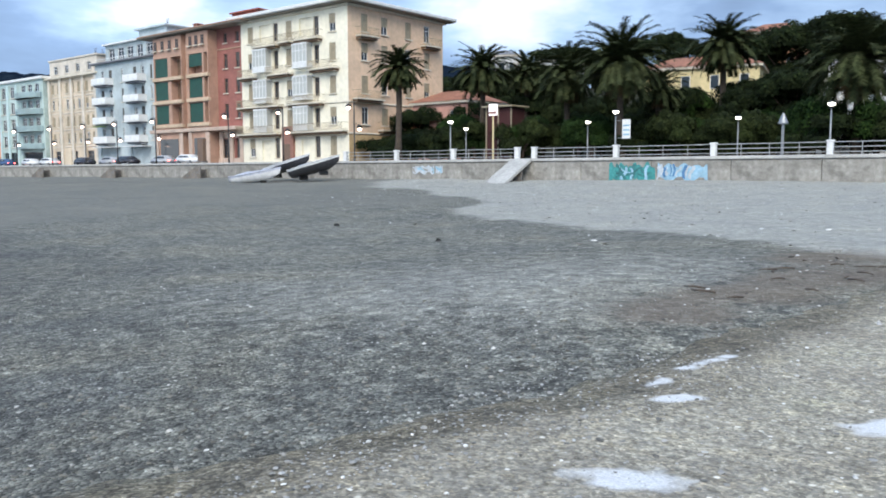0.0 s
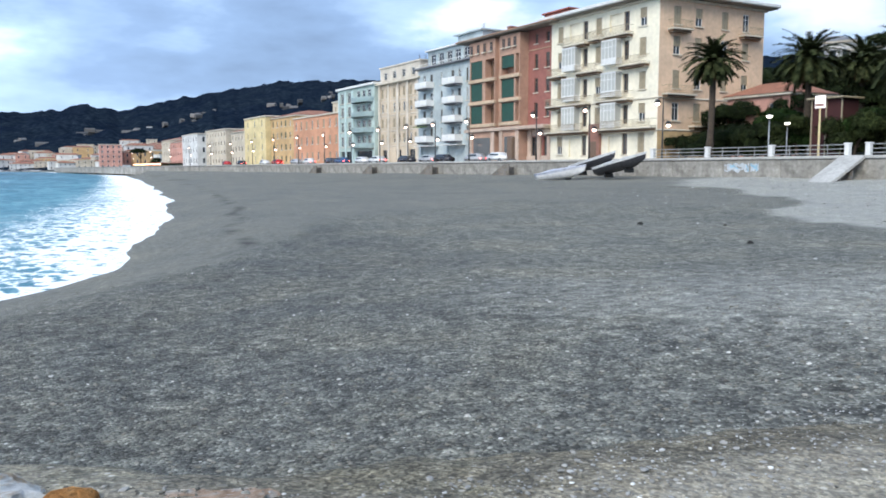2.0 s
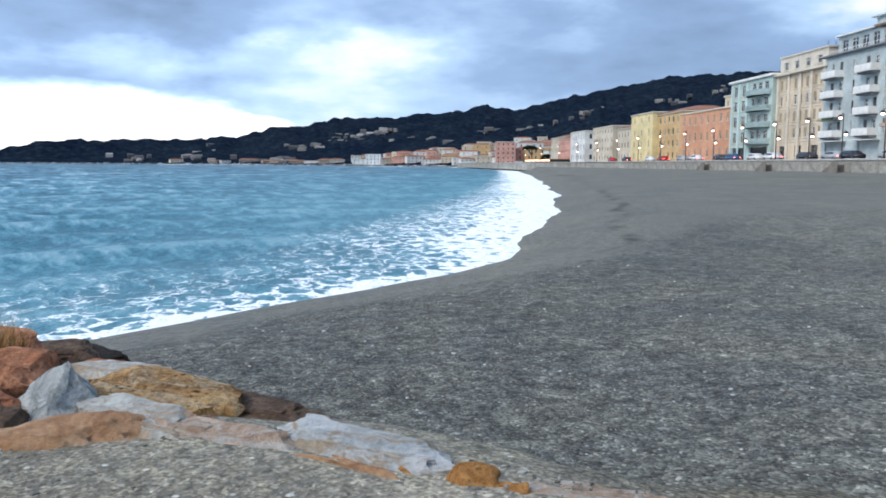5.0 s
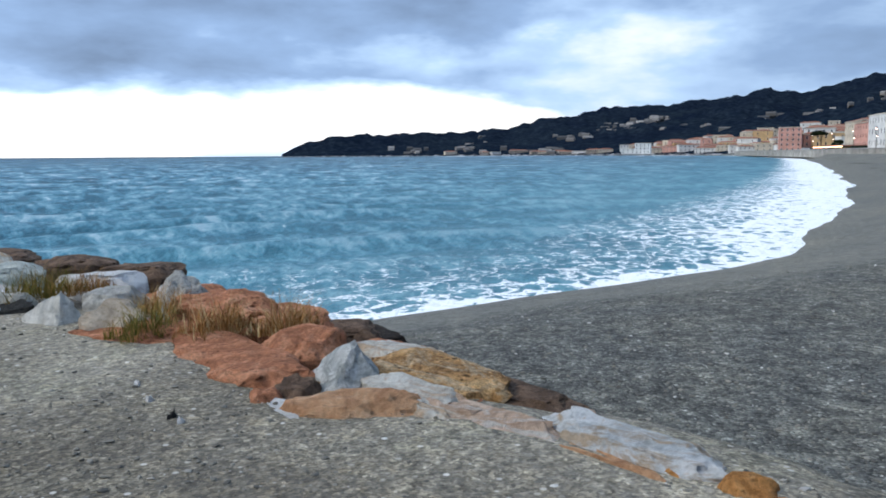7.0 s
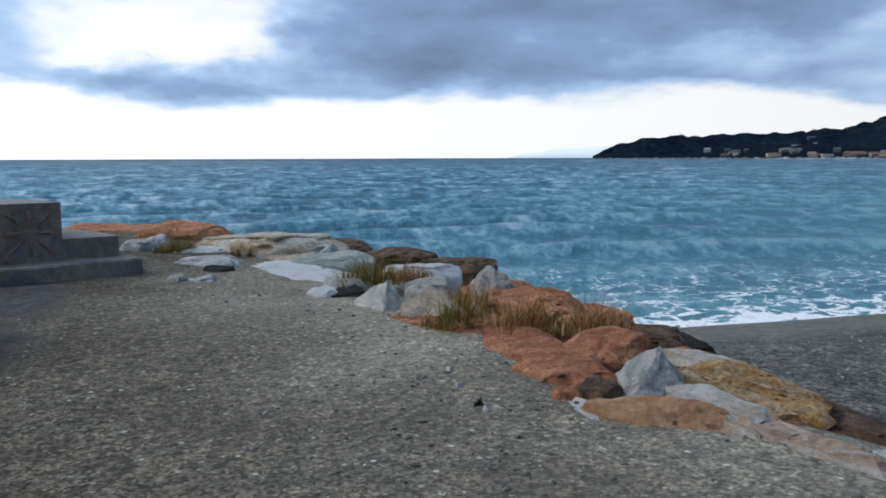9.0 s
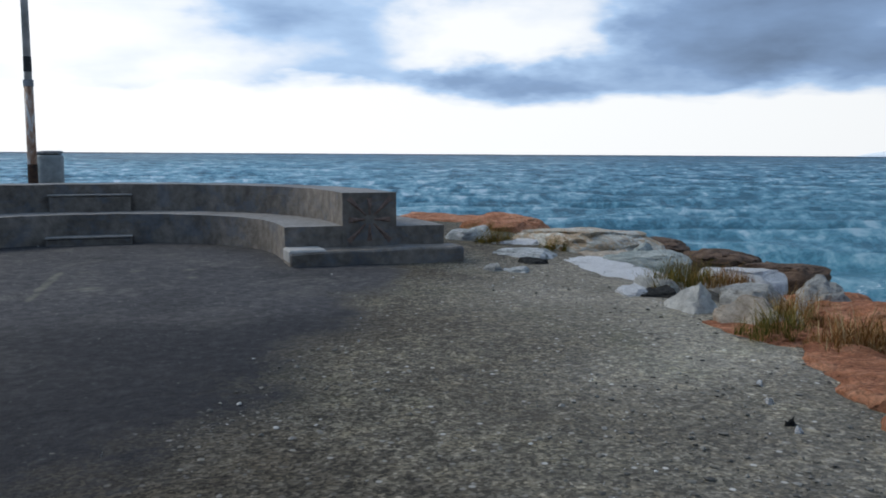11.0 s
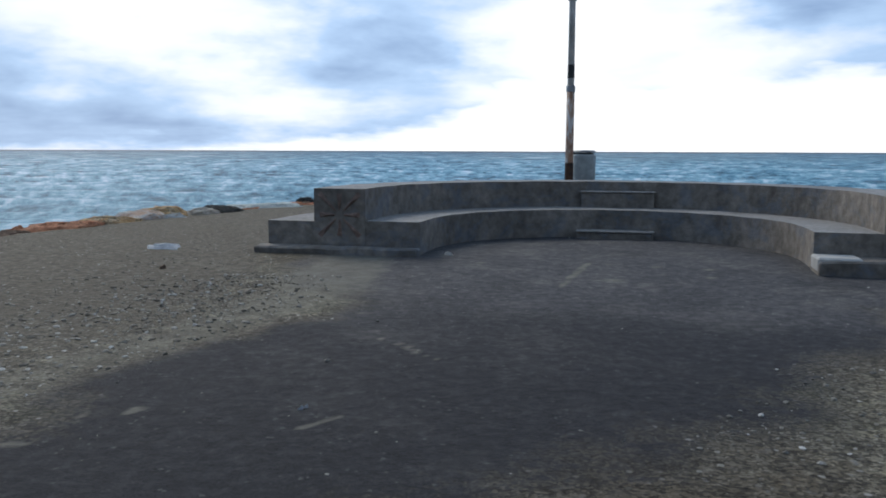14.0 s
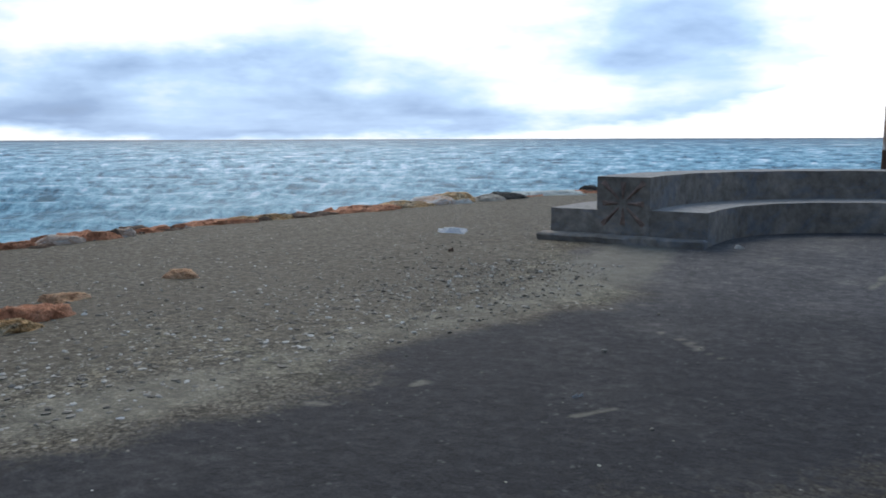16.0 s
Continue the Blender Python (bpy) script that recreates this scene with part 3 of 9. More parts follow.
SHORE_Y = [-600, -640, -670, -400, -120, 20, 75, 62, 37.5, 26, 16.5, 12.2, 7.8, 5.1, 3.0, 1.2, -1.5, -3.5, -5.4, -9.5, -16, -24, 40, 57, 57]


FINE_X = np.arange(-460, 30, 0.5)
FINE_Y = np.interp(FINE_X, SHORE_X, SHORE_Y)
for _ in range(3):
    k = np.ones(9) / 9
    FINE_Y[4:-4] = np.convolve(FINE_Y, k, "valid")


def shore_y(x):
    """The water's edge, with the scallops that the swash leaves."""
    x = np.asarray(x, float)
    y = np.where((x > -450) & (x < 8), np.interp(x, FINE_X, FINE_Y), np.interp(x, SHORE_X, SHORE_Y))
    return y + ramp01(-22, -30, x) * (0.30 * np.sin(x * 0.21) + 0.16 * np.sin(x * 0.47 + 1)) + 0.05 * np.sin(x * 1.9)


def inland(x, y):
    """Distance up the beach from the water's edge."""
    s = (shore_y(x + 1.0) - shore_y(x - 1.0)) / 2.0
    return (y - shore_y(x)) / np.sqrt(1 + s * s)


def beach_z(x, y):
    d = inland(x, y)
    z = np.interp(d, [-60, -4, 0, 1.5, 4.5, 6.0, 16, 32, 58, 120], [-9, -2.3, -1.52, -1.30, -0.78, -0.68, -0.46, -0.10, 0.65, 0.9])
    z = np.maximum(z, np.where(d > 6, 0.75 - 0.055 * (58 - y), -9))
    z = z + ramp01(1.5, 9, y) * ramp01(-14, -3, x) * (-0.05 - z) * (z < -0.05)
    ripple = ramp01(5, 9, d) * (1 - ramp01(58, 64, y))
    z = z + ripple * ((vnoise(x, y, 5.0, 1) - 0.5) * 0.12 + (vnoise(x, y, 1.3, 2) - 0.5) * 0.05)
    return np.where(y > 58.3, np.minimum(z, 0.8), z)


def sheet(xs, ys, zfun):
    gx, gy = np.meshgrid(xs, ys)
    gz = zfun(gx, gy)
    n, k = len(xs), len(ys)
    v = np.stack([gx, gy, gz], -1).reshape(-1, 3)
    i = (np.arange(k - 1)[:, None] * n + np.arange(n - 1)[None]).reshape(-1)
    return v, np.stack([i, i + 1, i + n + 1, i + n], -1)


def paint(me, rgb):
    a = me.color_attributes.new("zone", "FLOAT_COLOR", "POINT")
    a.data.foreach_set("color", np.concatenate([rgb, np.ones((len(rgb), 1))], 1).astype(np.float32).ravel())


def steps(*spans):
    return np.unique(np.concatenate([np.arange(a, b, s) for a, b, s in spans]).round(3))


def ground():
    xs = steps((-5000, -600, 400), (-600, -150, 15), (-150, -60, 1.2), (-60, -30, 0.7), (-30, 2, 0.3), (2, 30, 2), (30, 330, 50), (330, 5001, 900))
    ys = steps((-40, -12, 4), (-12, 20, 0.3), (20, 60, 1.0), (60, 140, 5), (140, 400, 40), (400, 5001, 500))
    v, f = sheet(xs, ys, beach_z)
    me = mesh_from("ground", v, f, M_BEACH, True)
    x, y = v[:, 0], v[:, 1]
    d = inland(x, y)
    line = np.interp(x, [-120, -57, -47.3, -39.7, -29.5, -25.5, -23.5, -20.2, -14.5, -12.1, -8.7, -7.6, -3, 10], [56, 49.2, 47.1, 45.3, 38.6, 34.8, 29.2, 25.6, 24.8, 22.2, 20.4, 19.7, 15.3, 12])
    pale = ramp01(-0.9, 1.3, y - line + (vnoise(x, y, 6, 5) - 0.5) * 2.4 + (vnoise(x, y, 1.5, 51) - 0.5) * 1.4)
    pale = np.maximum(pale, 0.30 * np.exp(-(((x + 6) / 7) ** 2 + ((y - 10) / 6) ** 2)) + 0.3 * vnoise(x, y, 4, 15) * ramp01(4, 9, y) * ramp01(-30, -8, x))
    wetband = 0.62 * (1 - ramp01(2.5, 5.0, d + (vnoise(x, y, 2, 6) - 0.5) * 1.2)) + 0.3 * (1 - ramp01(0.2, 0.9, d))
    # smooth dark sand below the coarse shingle, with a tongue of it up the beach
    edge = np.interp(y, [-10, 2.8, 4.6, 7.5, 10.8, 15.8, 24.4, 35.9, 60], [-9, -13.4, -16.9, -22.5, -26.8, -31.9, -37.3, -42.3, -52])
    dark = 0.72 * ramp01(-1.5, 3.0, edge - x + (vnoise(x, y, 5, 52) - 0.5) * 5)
    dark = np.maximum(dark, 0.6 * ramp01(-24, -28, x) * ramp01(26, 29, y) * (1 - ramp01(-1.5, 0.3, y - line)))
    dark = np.maximum(dark, wetband)
    rx = np.interp(y, [6, 8.7, 13, 16.6], [-2.9, -3.5, -3.0, -3.8])
    rust = np.exp(-((x - rx) / np.interp(y, [7, 16], [0.7, 1.5])) ** 2) * ramp01(6.5, 8.5, y) * ramp01(19, 15, y) * (0.45 + 0.9 * vnoise(x, y, 0.9, 25))
    drift = np.exp(-((d - 3.2 - 0.012 * np.minimum(-x, 150) - 0.7 * vnoise(x, y, 3, 8)) / 0.22) ** 2) * ramp01(-20, -26, x) * np.clip(2.2 * vnoise(x, y, 1.3, 53) - 0.55, 0, 1.1)
    paint(me, np.stack([pale, dark, rust], -1))
    # strength of the near darkening, fading up the beach
    near_dark = me.attributes.new("near_dark", "FLOAT", "POINT")
    near_dark.data.foreach_set("value", (ramp01(9, 1, y + 0.25 * x + (vnoise(x, y, 4, 54) - 0.5) * 5) * ramp01(-60, -25, x) * ramp01(0.0, -3.5, x) * (0.75 + 0.25 * vnoise(x, y, 2.2, 55))).astype(np.float32))
    weed = me.attributes.new("weed", "FLOAT", "POINT")
    weed.data.foreach_set("value", drift.astype(np.float32))
    tagged(new("ground", me), "grey shingle beach with pale sand by the wall", "beach", kind="structure")


def sea():
    xs = steps((-5000, -600, 250), (-600, -140, 9), (-140, -50, 1.3), (-50, 30, 0.45), (30, 90, 1.3), (90, 300, 8), (300, 600, 25), (600, 5001, 250))
    ys = steps((-5000, -700, 250), (-700, -260, 14), (-260, -120, 2.0), (-120, -60, 0.9), (-60, 14, 0.45), (14, 70, 1.5), (70, 121, 10))

    def wave(x, y):
        """Wind waves that run towards the shore, steeper on their crests; about -1 to 1."""
        p = -np.hypot(x - 12, y - 22) + 5.5 * (vnoise(x, y, 26, 3) - 0.5) + 2.2 * (vnoise(x, y, 8, 13) - 0.5)
        big = (0.5 + 0.5 * np.sin(p * math.tau / 14.0)) ** 1.6 * 2 - 1
        small = (0.5 + 0.5 * np.sin((p + 3.0 * vnoise(x, y, 6, 14)) * math.tau / 5.6 + 1.0)) ** 1.5 * 2 - 1
        gust = 0.35 + 1.1 * vnoise(x * 0.6, y, 19, 16)
        return gust * (0.16 * big + 0.34 * small) + 0.75 * (vnoise(x * 0.5, y * 1.4, 4.5, 4) - 0.5) + 0.35 * (vnoise(x * 0.7, y * 1.5, 1.7, 9) - 0.5)

    def z(x, y):
        d = -inland(x, y)
        bay = 0.22 + 0.78 * ramp01(-0.35, 0.25, (-y - 0.35 * np.abs(x)) / (np.hypot(x, y) + 1))
        return SEA_Z + ramp01(0, 14, d) * (1 - ramp01(250, 700, np.hypot(x, y))) * bay * 0.36 * wave(x, y) + 0.02
    v, f = sheet(xs, ys, z)
    x, y = v[:, 0], v[:, 1]
    d = -inland(x, y)
    solid = np.interp(-x, [10, 18, 24, 29, 47, 90, 130, 300], [0.15, 0.3, 0.9, 1.9, 3.6, 5.0, 5.6, 7])
    reach = np.interp(-x, [8, 14, 25, 60, 300], [6.2, 7.6, 8.2, 9.0, 10])
    wob = (vnoise(x, y, 3.5, 11) - 0.5) * 1.6 + (vnoise(x, y, 11, 12) - 0.5) * 2.0
    far = (d - solid - wob * 0.6) / (reach - solid)
    dens = np.interp(far, [-0.5, -0.12, 0.12, 0.45, 1.0, 1.25], [1.8, 1.25, 0.84, 0.62, 0.36, 0.0])
    dens = np.where(dens < 1.0, dens * (0.72 + 0.28 * ramp01(-20, -34, x)), dens) * ramp01(-3, -9, x) * ramp01(2500, 600, np.hypot(x, y))
    rocks = 0.42 * np.exp(-np.maximum(np.hypot(x + 1, (y + 11) * 0.75) - 11.5, 0) / 1.1)
    dens = np.maximum(dens, rocks)
    shallow = 0.75 * np.exp(-np.maximum(np.hypot(x - 9, (y + 12) * 0.8) - 8, 0) / 26) * ramp01(-2, 10, x) + np.clip(np.exp(-np.maximum(d, 0) / 40.0) * ramp01(2, -18, x) + 0.25 * ramp01(3000, 300, np.hypot(x, y)) * ramp01(-10, -60, x), 0, 1)
    me = mesh_from("sea", v, f, M_SEA, True)
    # third channel: wave height, which paints crests lighter and troughs darker
    paint(me, np.stack([dens, shallow, np.clip(0.5 + 0.5 * wave(x, y), 0, 1)], -1))
    turn = np.mod(np.arctan2(y - 5, x - 3), math.tau)
    fan = me.attributes.new("ripple", "FLOAT_VECTOR", "POINT")
    # third value: share of that painted sky reflection, by direction from the pier
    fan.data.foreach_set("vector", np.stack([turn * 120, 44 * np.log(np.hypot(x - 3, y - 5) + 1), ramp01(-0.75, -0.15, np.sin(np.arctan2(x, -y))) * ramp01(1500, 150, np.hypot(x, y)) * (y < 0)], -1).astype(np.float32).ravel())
    # amount of the painted darkening, growing with distance to the horizon
    deep = me.attributes.new("horizon_dark", "FLOAT", "POINT")
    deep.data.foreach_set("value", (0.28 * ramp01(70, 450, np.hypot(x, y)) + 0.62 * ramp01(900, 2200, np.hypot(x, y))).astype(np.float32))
    tagged(new("water", me), "choppy blue-green sea with white surf on the shore", "sea", kind="structure")


ground()
sea()

# left edge of the pier deck from the tip to the land, and its right edge back
DECK_L = [(-4, -25), (-8.5, -20), (-10.2, -15), (-9.3, -11.5), (-8.6, -9.0), (-7.6, -6.8), (-6.9, -5.4), (-6.35, -4.4), (-5.3, -2.9), (-4.75, -2.0), (-4.75, -1.4), (-4.6, -0.6), (-4.15, 0.4),
          (-3.5, 1.4), (-3.15, 2.4), (-2.9, 4.2), (-2.45, 5.2), (-2.35, 7), (-2.2, 11), (-1.5, 20), (0, 58)]
DECK_R = [(14, 58), (13, 20), (12, 0), (10.2, -7), (9.4, -10), (8.9, -12), (8.0, -14), (7.3, -16), (6.75, -18), (5.9, -20), (4.6, -23), (0, -26)]


def pier():
    xs, ys = steps((-15, -3.6, 0.2), (-3.6, 2.6, 0.08), (2.6, 17, 0.2)), steps((-28.4, -8, 0.2), (-8, 7.6, 0.09), (7.6, 14, 0.2), (14, 58.1, 1.0))
    gx, gy = np.meshgrid(xs, ys)
    lp = sorted(DECK_L, key=lambda p: p[1])
    rp = sorted(DECK_R, key=lambda p: p[1])
    le = np.interp(gy, [p[1] for p in lp], [p[0] for p in lp])
    ri = np.interp(gy, [p[1] for p in rp], [p[0] for p in rp])
    sd = np.minimum(np.minimum(gx - le, ri - gx), gy + 26.5)
    sd = sd + (vnoise(gx, gy, 0.7, 21) - 0.5) * 0.45 + (vnoise(gx, gy, 0.25, 23) - 0.5) * 0.25
    z = -2.4 * ramp01(0.05, -4.6, sd) - 0.03 * ramp01(0.4, 0.0, sd) + (vnoise(gx, gy, 2.5, 22) - 0.5) * 0.03
    z = z + 0.055 * ramp01(-7, -12, gy) * (sd > 0)
    z = np.where(sd < -4.6, -2.6, z)
    v, f = sheet(xs, ys, lambda a, b: z)
    me = mesh_from("pier_deck", v, f, M_DECK, True)
    x, y = v[:, 0], v[:, 1]
    al = np.interp(y, [-16, -9.8, -7.7, -5.5, -3.8, -2.7, -1, 3], [1.1, 1.15, 1.55, 2.35, 2.9, 3.45, 4.6, 7])
    ar = np.interp(y, [-16, -10.0, -8.1, -6.4, -5.5, -4.0, -3.6, -2.0, 0, 3], [-4.3, -4.2, -3.9, -2.7, -1.7, -0.8, -0.3, 0.3, 1.2, 3.5])
    n = (vnoise(x, y, 1.3, 31) - 0.5) * 1.3 + (vnoise(x, y, 0.35, 35) - 0.5) * 0.7
    tar = np.minimum(ramp01(-0.35, 0.45, al - x + 0.5 * n), ramp01(-1.5, 1.1, x - ar + n))
    tar = np.maximum(tar, 0.95 * ramp01(4.6, 3.6, np.hypot(x + 1.74, y + 11.41) + 0.6 * n))
    lime, scrape = np.zeros_like(x), np.zeros_like(x)
    # spilt lime on the rubble, and pale scrapes across the asphalt: from, to, width, strength
    for x0, y0, x1, y1, w, k in ((-2.32, 5.95, -2.20, 6.60, 0.09, 1.0), (-2.33, 5.30, -2.30, 5.55, 0.10, 0.9), (-2.08, 5.05, -1.92, 5.25, 0.10, 0.95), (-1.70, 3.50, -1.52, 3.66, 0.24, 0.72), (-0.85, 5.2, -0.7, 5.4, 0.2, 0.8), (-6.2, -8.9, -5.9, -8.8, 0.2, 0.7),
                                 (0.80, -6.45, 0.76, -6.36, 0.05, 0.6), (0.66, -6.30, 0.56, -6.20, 0.07, 0.72), (0.58, -6.15, 0.48, -6.08, 0.06, 0.7), (0.50, -6.02, 0.40, -5.95, 0.06, 0.68), (0.40, -5.92, 0.33, -5.86, 0.05, 0.66),
                                 (0.98, -4.30, 0.78, -4.52, 0.03, 0.60), (0.93, -4.45, 0.80, -4.62, 0.025, 0.55), (2.60, -3.89, 2.33, -3.95, 0.05, 0.66), (2.24, -4.42, 2.22, -4.50, 0.04, 0.6), (2.02, -4.48, 1.96, -4.60, 0.06, 0.58),
                                 (-0.85, -8.95, -1.42, -10.8, 0.09, 0.58), (-0.60, -9.3, -2.3, -9.5, 0.05, 0.5), (-1.6, -10.6, -3.1, -10.1, 0.06, 0.5), (-1.9, -9.9, -3.4, -9.3, 0.05, 0.48), (0.2, -10.5, -0.6, -10.9, 0.07, 0.52), (1.35, -7.6, 0.9, -7.35, 0.06, 0.5)):
        lx, ly = x1 - x0, y1 - y0
        f = np.clip(((x - x0) * lx + (y - y0) * ly) / (lx * lx + ly * ly), 0, 1)
        mark = k * np.exp(-(((x - x0 - f * lx) ** 2 + (y - y0 - f * ly) ** 2) / (w * (1.0 if y0 > 0 else 0.72)) ** 2)) * (0.45 + 1.0 * vnoise(x, y, 0.13, 39))
        if y0 > 0:
            lime = np.maximum(lime, mark)
        else:
            scrape = np.maximum(scrape, 1.5 * mark)
    sand = 0.85 * np.exp(-((x - al - 0.45) / 0.55) ** 2) * (y < -1) * (0.6 + 0.8 * vnoise(x, y, 0.8, 36)) + 0.35 * np.exp(-((x - ar + 0.3) / 0.9) ** 2) * (y < -3) * vnoise(x, y, 0.6, 37) + 0.25 * ramp01(3.3, 3.9, np.hypot(x + 1.74, y + 11.41)) * ramp01(5.4, 4.4, np.hypot(x + 1.74, y + 11.41)) * ramp01(-0.6, 1.2, x)
    sand = np.maximum(sand, scrape)
    paint(me, np.stack([tar, lime, np.clip(sand, 0, 1)], -1))
    dust = me.attributes.new("dust", "FLOAT", "POINT")
    dust.data.foreach_set("value", (ramp01(-2.0, 3.0, y + 0.3 * x) * ramp01(5, 1, x) * (0.25 + 0.75 * ramp01(0.0, 0.8, sd.reshape(-1))) * (0.7 + 0.3 * vnoise(x, y, 0.8, 33)) + 0.62 * np.exp(-((x - le.reshape(-1) - 0.6) / 2.0) ** 2) * ramp01(-11, -7, y) * (0.7 * ramp01(2, 0, y) + 0.3 * ramp01(-1, -5, y)) * (0.5 + vnoise(x, y, 0.9, 34))).astype(np.float32))
    tar_tone = me.attributes.new("tar_tone", "FLOAT", "POINT")
    tar_tone.data.foreach_set("value", np.clip(ramp01(-4.5, -9.5, y + 0.25 * x + 0.8 * n) * (0.6 + 0.8 * vnoise(x, y, 0.9, 41)), 0, 1).astype(np.float32))
    earth = me.attributes.new("earth", "FLOAT", "POINT")
    earth.data.foreach_set("value", np.clip(0.85 * ramp01(0.9, 2.6, x - al + n) * ramp01(0, -2, y) + 0.55 * ramp01(-1.0, -3.0, x - ar) * ramp01(-2.0, -4.0, y) * vnoise(x, y, 1.6, 38), 0, 1).astype(np.float32))
    tagged(new("pavement_pier", me), "worn pier deck of cracked asphalt and loose grit", "pier", kind="structure")


pier()


def pebbles(name, label, count, area, zfun, sizes, mats, seed):
    """Loose pebbles as one heap of small stones."""
    r = np.random.default_rng(seed)
    ico = bmesh.new()
    bmesh.ops.create_icosphere(ico, subdivisions=1, radius=1.0)
    bv = np.array([v.co[:] for v in ico.verts])
    bf = np.array([[v.index for v in f.verts] for f in ico.faces])
    ico.free()
    pts = area(r, count)
    n = len(pts)
    s = sizes[0] * (sizes[1] / sizes[0]) ** (r.random(n) ** 2.2)
    sc = np.stack([s * r.uniform(0.8, 1.4, n), s * r.uniform(0.7, 1.1, n), s * r.uniform(0.35, 0.6, n)], -1)
    ang = r.random(n) * math.tau
    v = bv[None] * sc[:, None] * r.uniform(0.62, 1.2, (n, len(bv), 1))
    c, q = np.cos(ang)[:, None], np.sin(ang)[:, None]
    vx, vy = v[..., 0] * c - v[..., 1] * q, v[..., 0] * q + v[..., 1] * c
    base = zfun(pts[:, 0], pts[:, 1])
    v = np.stack([vx + pts[:, 0:1], vy + pts[:, 1:2], v[..., 2] + (base + s * 0.12)[:, None]], -1).reshape(-1, 3)
    f = (bf[None] + (np.arange(n) * len(bv))[:, None, None]).reshape(-1, 3)
    me = mesh_from(name, v, f, mats)
    tagged(new(name, me), label, "gravel", kind="stuff")


def pebble_material(name, stops):
    m, t, b = material(name)
    geo = t.nodes.new("ShaderNodeNewGeometry")
    t.links.new(ramp_node(t, geo.outputs["Random Per Island"], stops), b.inputs["Base Color"])
    b.inputs["Roughness"].default_value = 0.8
    return m


M_PEB = pebble_material("mixed_pebbles", [(0.0, (0.06, 0.056, 0.048)), (0.35, (0.13, 0.122, 0.102)), (0.8, (0.20, 0.187, 0.155)), (0.95, (0.30, 0.285, 0.25)), (1.0, (0.62, 0.61, 0.58))])


def near_deck(r, n):
    a, d = r.uniform(radians(8), radians(235), n), 3.0 + 11 * r.random(n) ** 1.6
    p = np.stack([-np.sin(a) * d, np.cos(a) * d], -1)
    lp = sorted(DECK_L, key=lambda q: q[1])
    le = np.interp(p[:, 1], [q[1] for q in lp], [q[0] for q in lp])
    al = np.interp(p[:, 1], [-9.8, -5.5, -2.7], [1.15, 2.35, 3.45])
    ar = np.interp(p[:, 1], [-9.6, -6.9, -6.0, -4.3, -3.4], [-4.2, -3.9, -2.6, -1.1, -0.75])
    tar = (p[:, 0] < al) & (p[:, 0] > ar) & (p[:, 1] < -1)
    return p[(p[:, 0] > le + 0.05) & (~tar | (r.random(n) < 0.025)) & (np.hypot(p[:, 0] + 1.74, p[:, 1] + 11.41) > 4.4)]


def near_beach(r, n):
    a, d = r.uniform(radians(12), radians(108), n), 3.5 + 16 * r.random(n) ** 1.7
    p = np.stack([-np.sin(a) * d, np.cos(a) * d], -1)
    lp = sorted(DECK_L, key=lambda q: q[1])
    le = np.interp(p[:, 1], [q[1] for q in lp], [q[0] for q in lp])
    return p[(p[:, 0] < le - 0.1) & (inland(p[:, 0], p[:, 1]) > 3)]


M_PALEPEB = pebble_material("pale_pebbles", [(0.0, (0.09, 0.087, 0.08)), (0.3, (0.22, 0.215, 0.20)), (0.75, (0.34, 0.335, 0.32)), (0.94, (0.52, 0.515, 0.50)), (1.0, (0.78, 0.78, 0.77))])
pebbles("pale_gravel", "loose pale gravel on the dusty pier deck", 9000, lambda r, n: (lambda p: p[(p[:, 1] > 0.5) & (p[:, 0] < 2)])(near_deck(r, n)), lambda x, y: 0 * x, (0.005, 0.024), M_PALEPEB, 13)
pebbles("gravel", "loose grey and white gravel on the pier deck", 22000, lambda r, n: (lambda p: p[p[:, 1] < 1.2])(near_deck(r, n)), lambda x, y: 0.055 * ramp01(-7, -12, y), (0.005, 0.024), M_PEB, 3)
pebbles("beach_pebbles", "loose grey pebbles on the beach", 20000, near_beach, beach_z, (0.007, 0.030), M_PEB, 4)


def side_band(r, n):
    """Coarse stones in the gritty band beside the asphalt."""
    p = np.stack([r.uniform(1.6, 6.5, n), r.uniform(-9.5, -2.2, n)], -1)
    al = np.interp(p[:, 1], [-9.8, -7.7, -5.5, -3.8, -2.7], [1.15, 1.55, 2.35, 2.9, 3.45])
    off = p[:, 0] - al
    keep = r.random(n) < np.exp(-((off - 1.3) / 1.0) ** 2) + 0.12
    return p[(off > 0.15) & keep]


def lime_band(r, n):
    """Pale stones where the dusty deck breaks off to the beach."""
    y = r.uniform(0.8, 6.5, n)
    lp = sorted(DECK_L, key=lambda q: q[1])
    return np.stack([np.interp(y, [q[1] for q in lp], [q[0] for q in lp]) + r.normal(0.1, 0.45, n), y], -1)


M_SIDEPEB = pebble_material("brown_grey_stones", [(0.0, (0.06, 0.052, 0.042)), (0.35, (0.15, 0.132, 0.104)), (0.75, (0.29, 0.265, 0.22)), (1.0, (0.52, 0.495, 0.44))])
pebbles("coarse_gravel", "coarse grey and brown stones beside the asphalt", 6800, side_band, lambda x, y: 0.055 * ramp01(-7, -12, y), (0.008, 0.034), M_SIDEPEB, 16)
pebbles("rubble_edge", "broken white and grey stones on the deck's edge", 1600, lime_band, lambda x, y: np.where(x > -3.2, 0.0, beach_z(x, y)), (0.005, 0.020), M_PALEPEB, 17)


def far_stones(r, n):
    p = np.stack([r.uniform(-48, 0, n), r.uniform(13, 56, n)], -1)
    return p[p[:, 1] > 13 + 0.5 * np.abs(p[:, 0] + 3)]


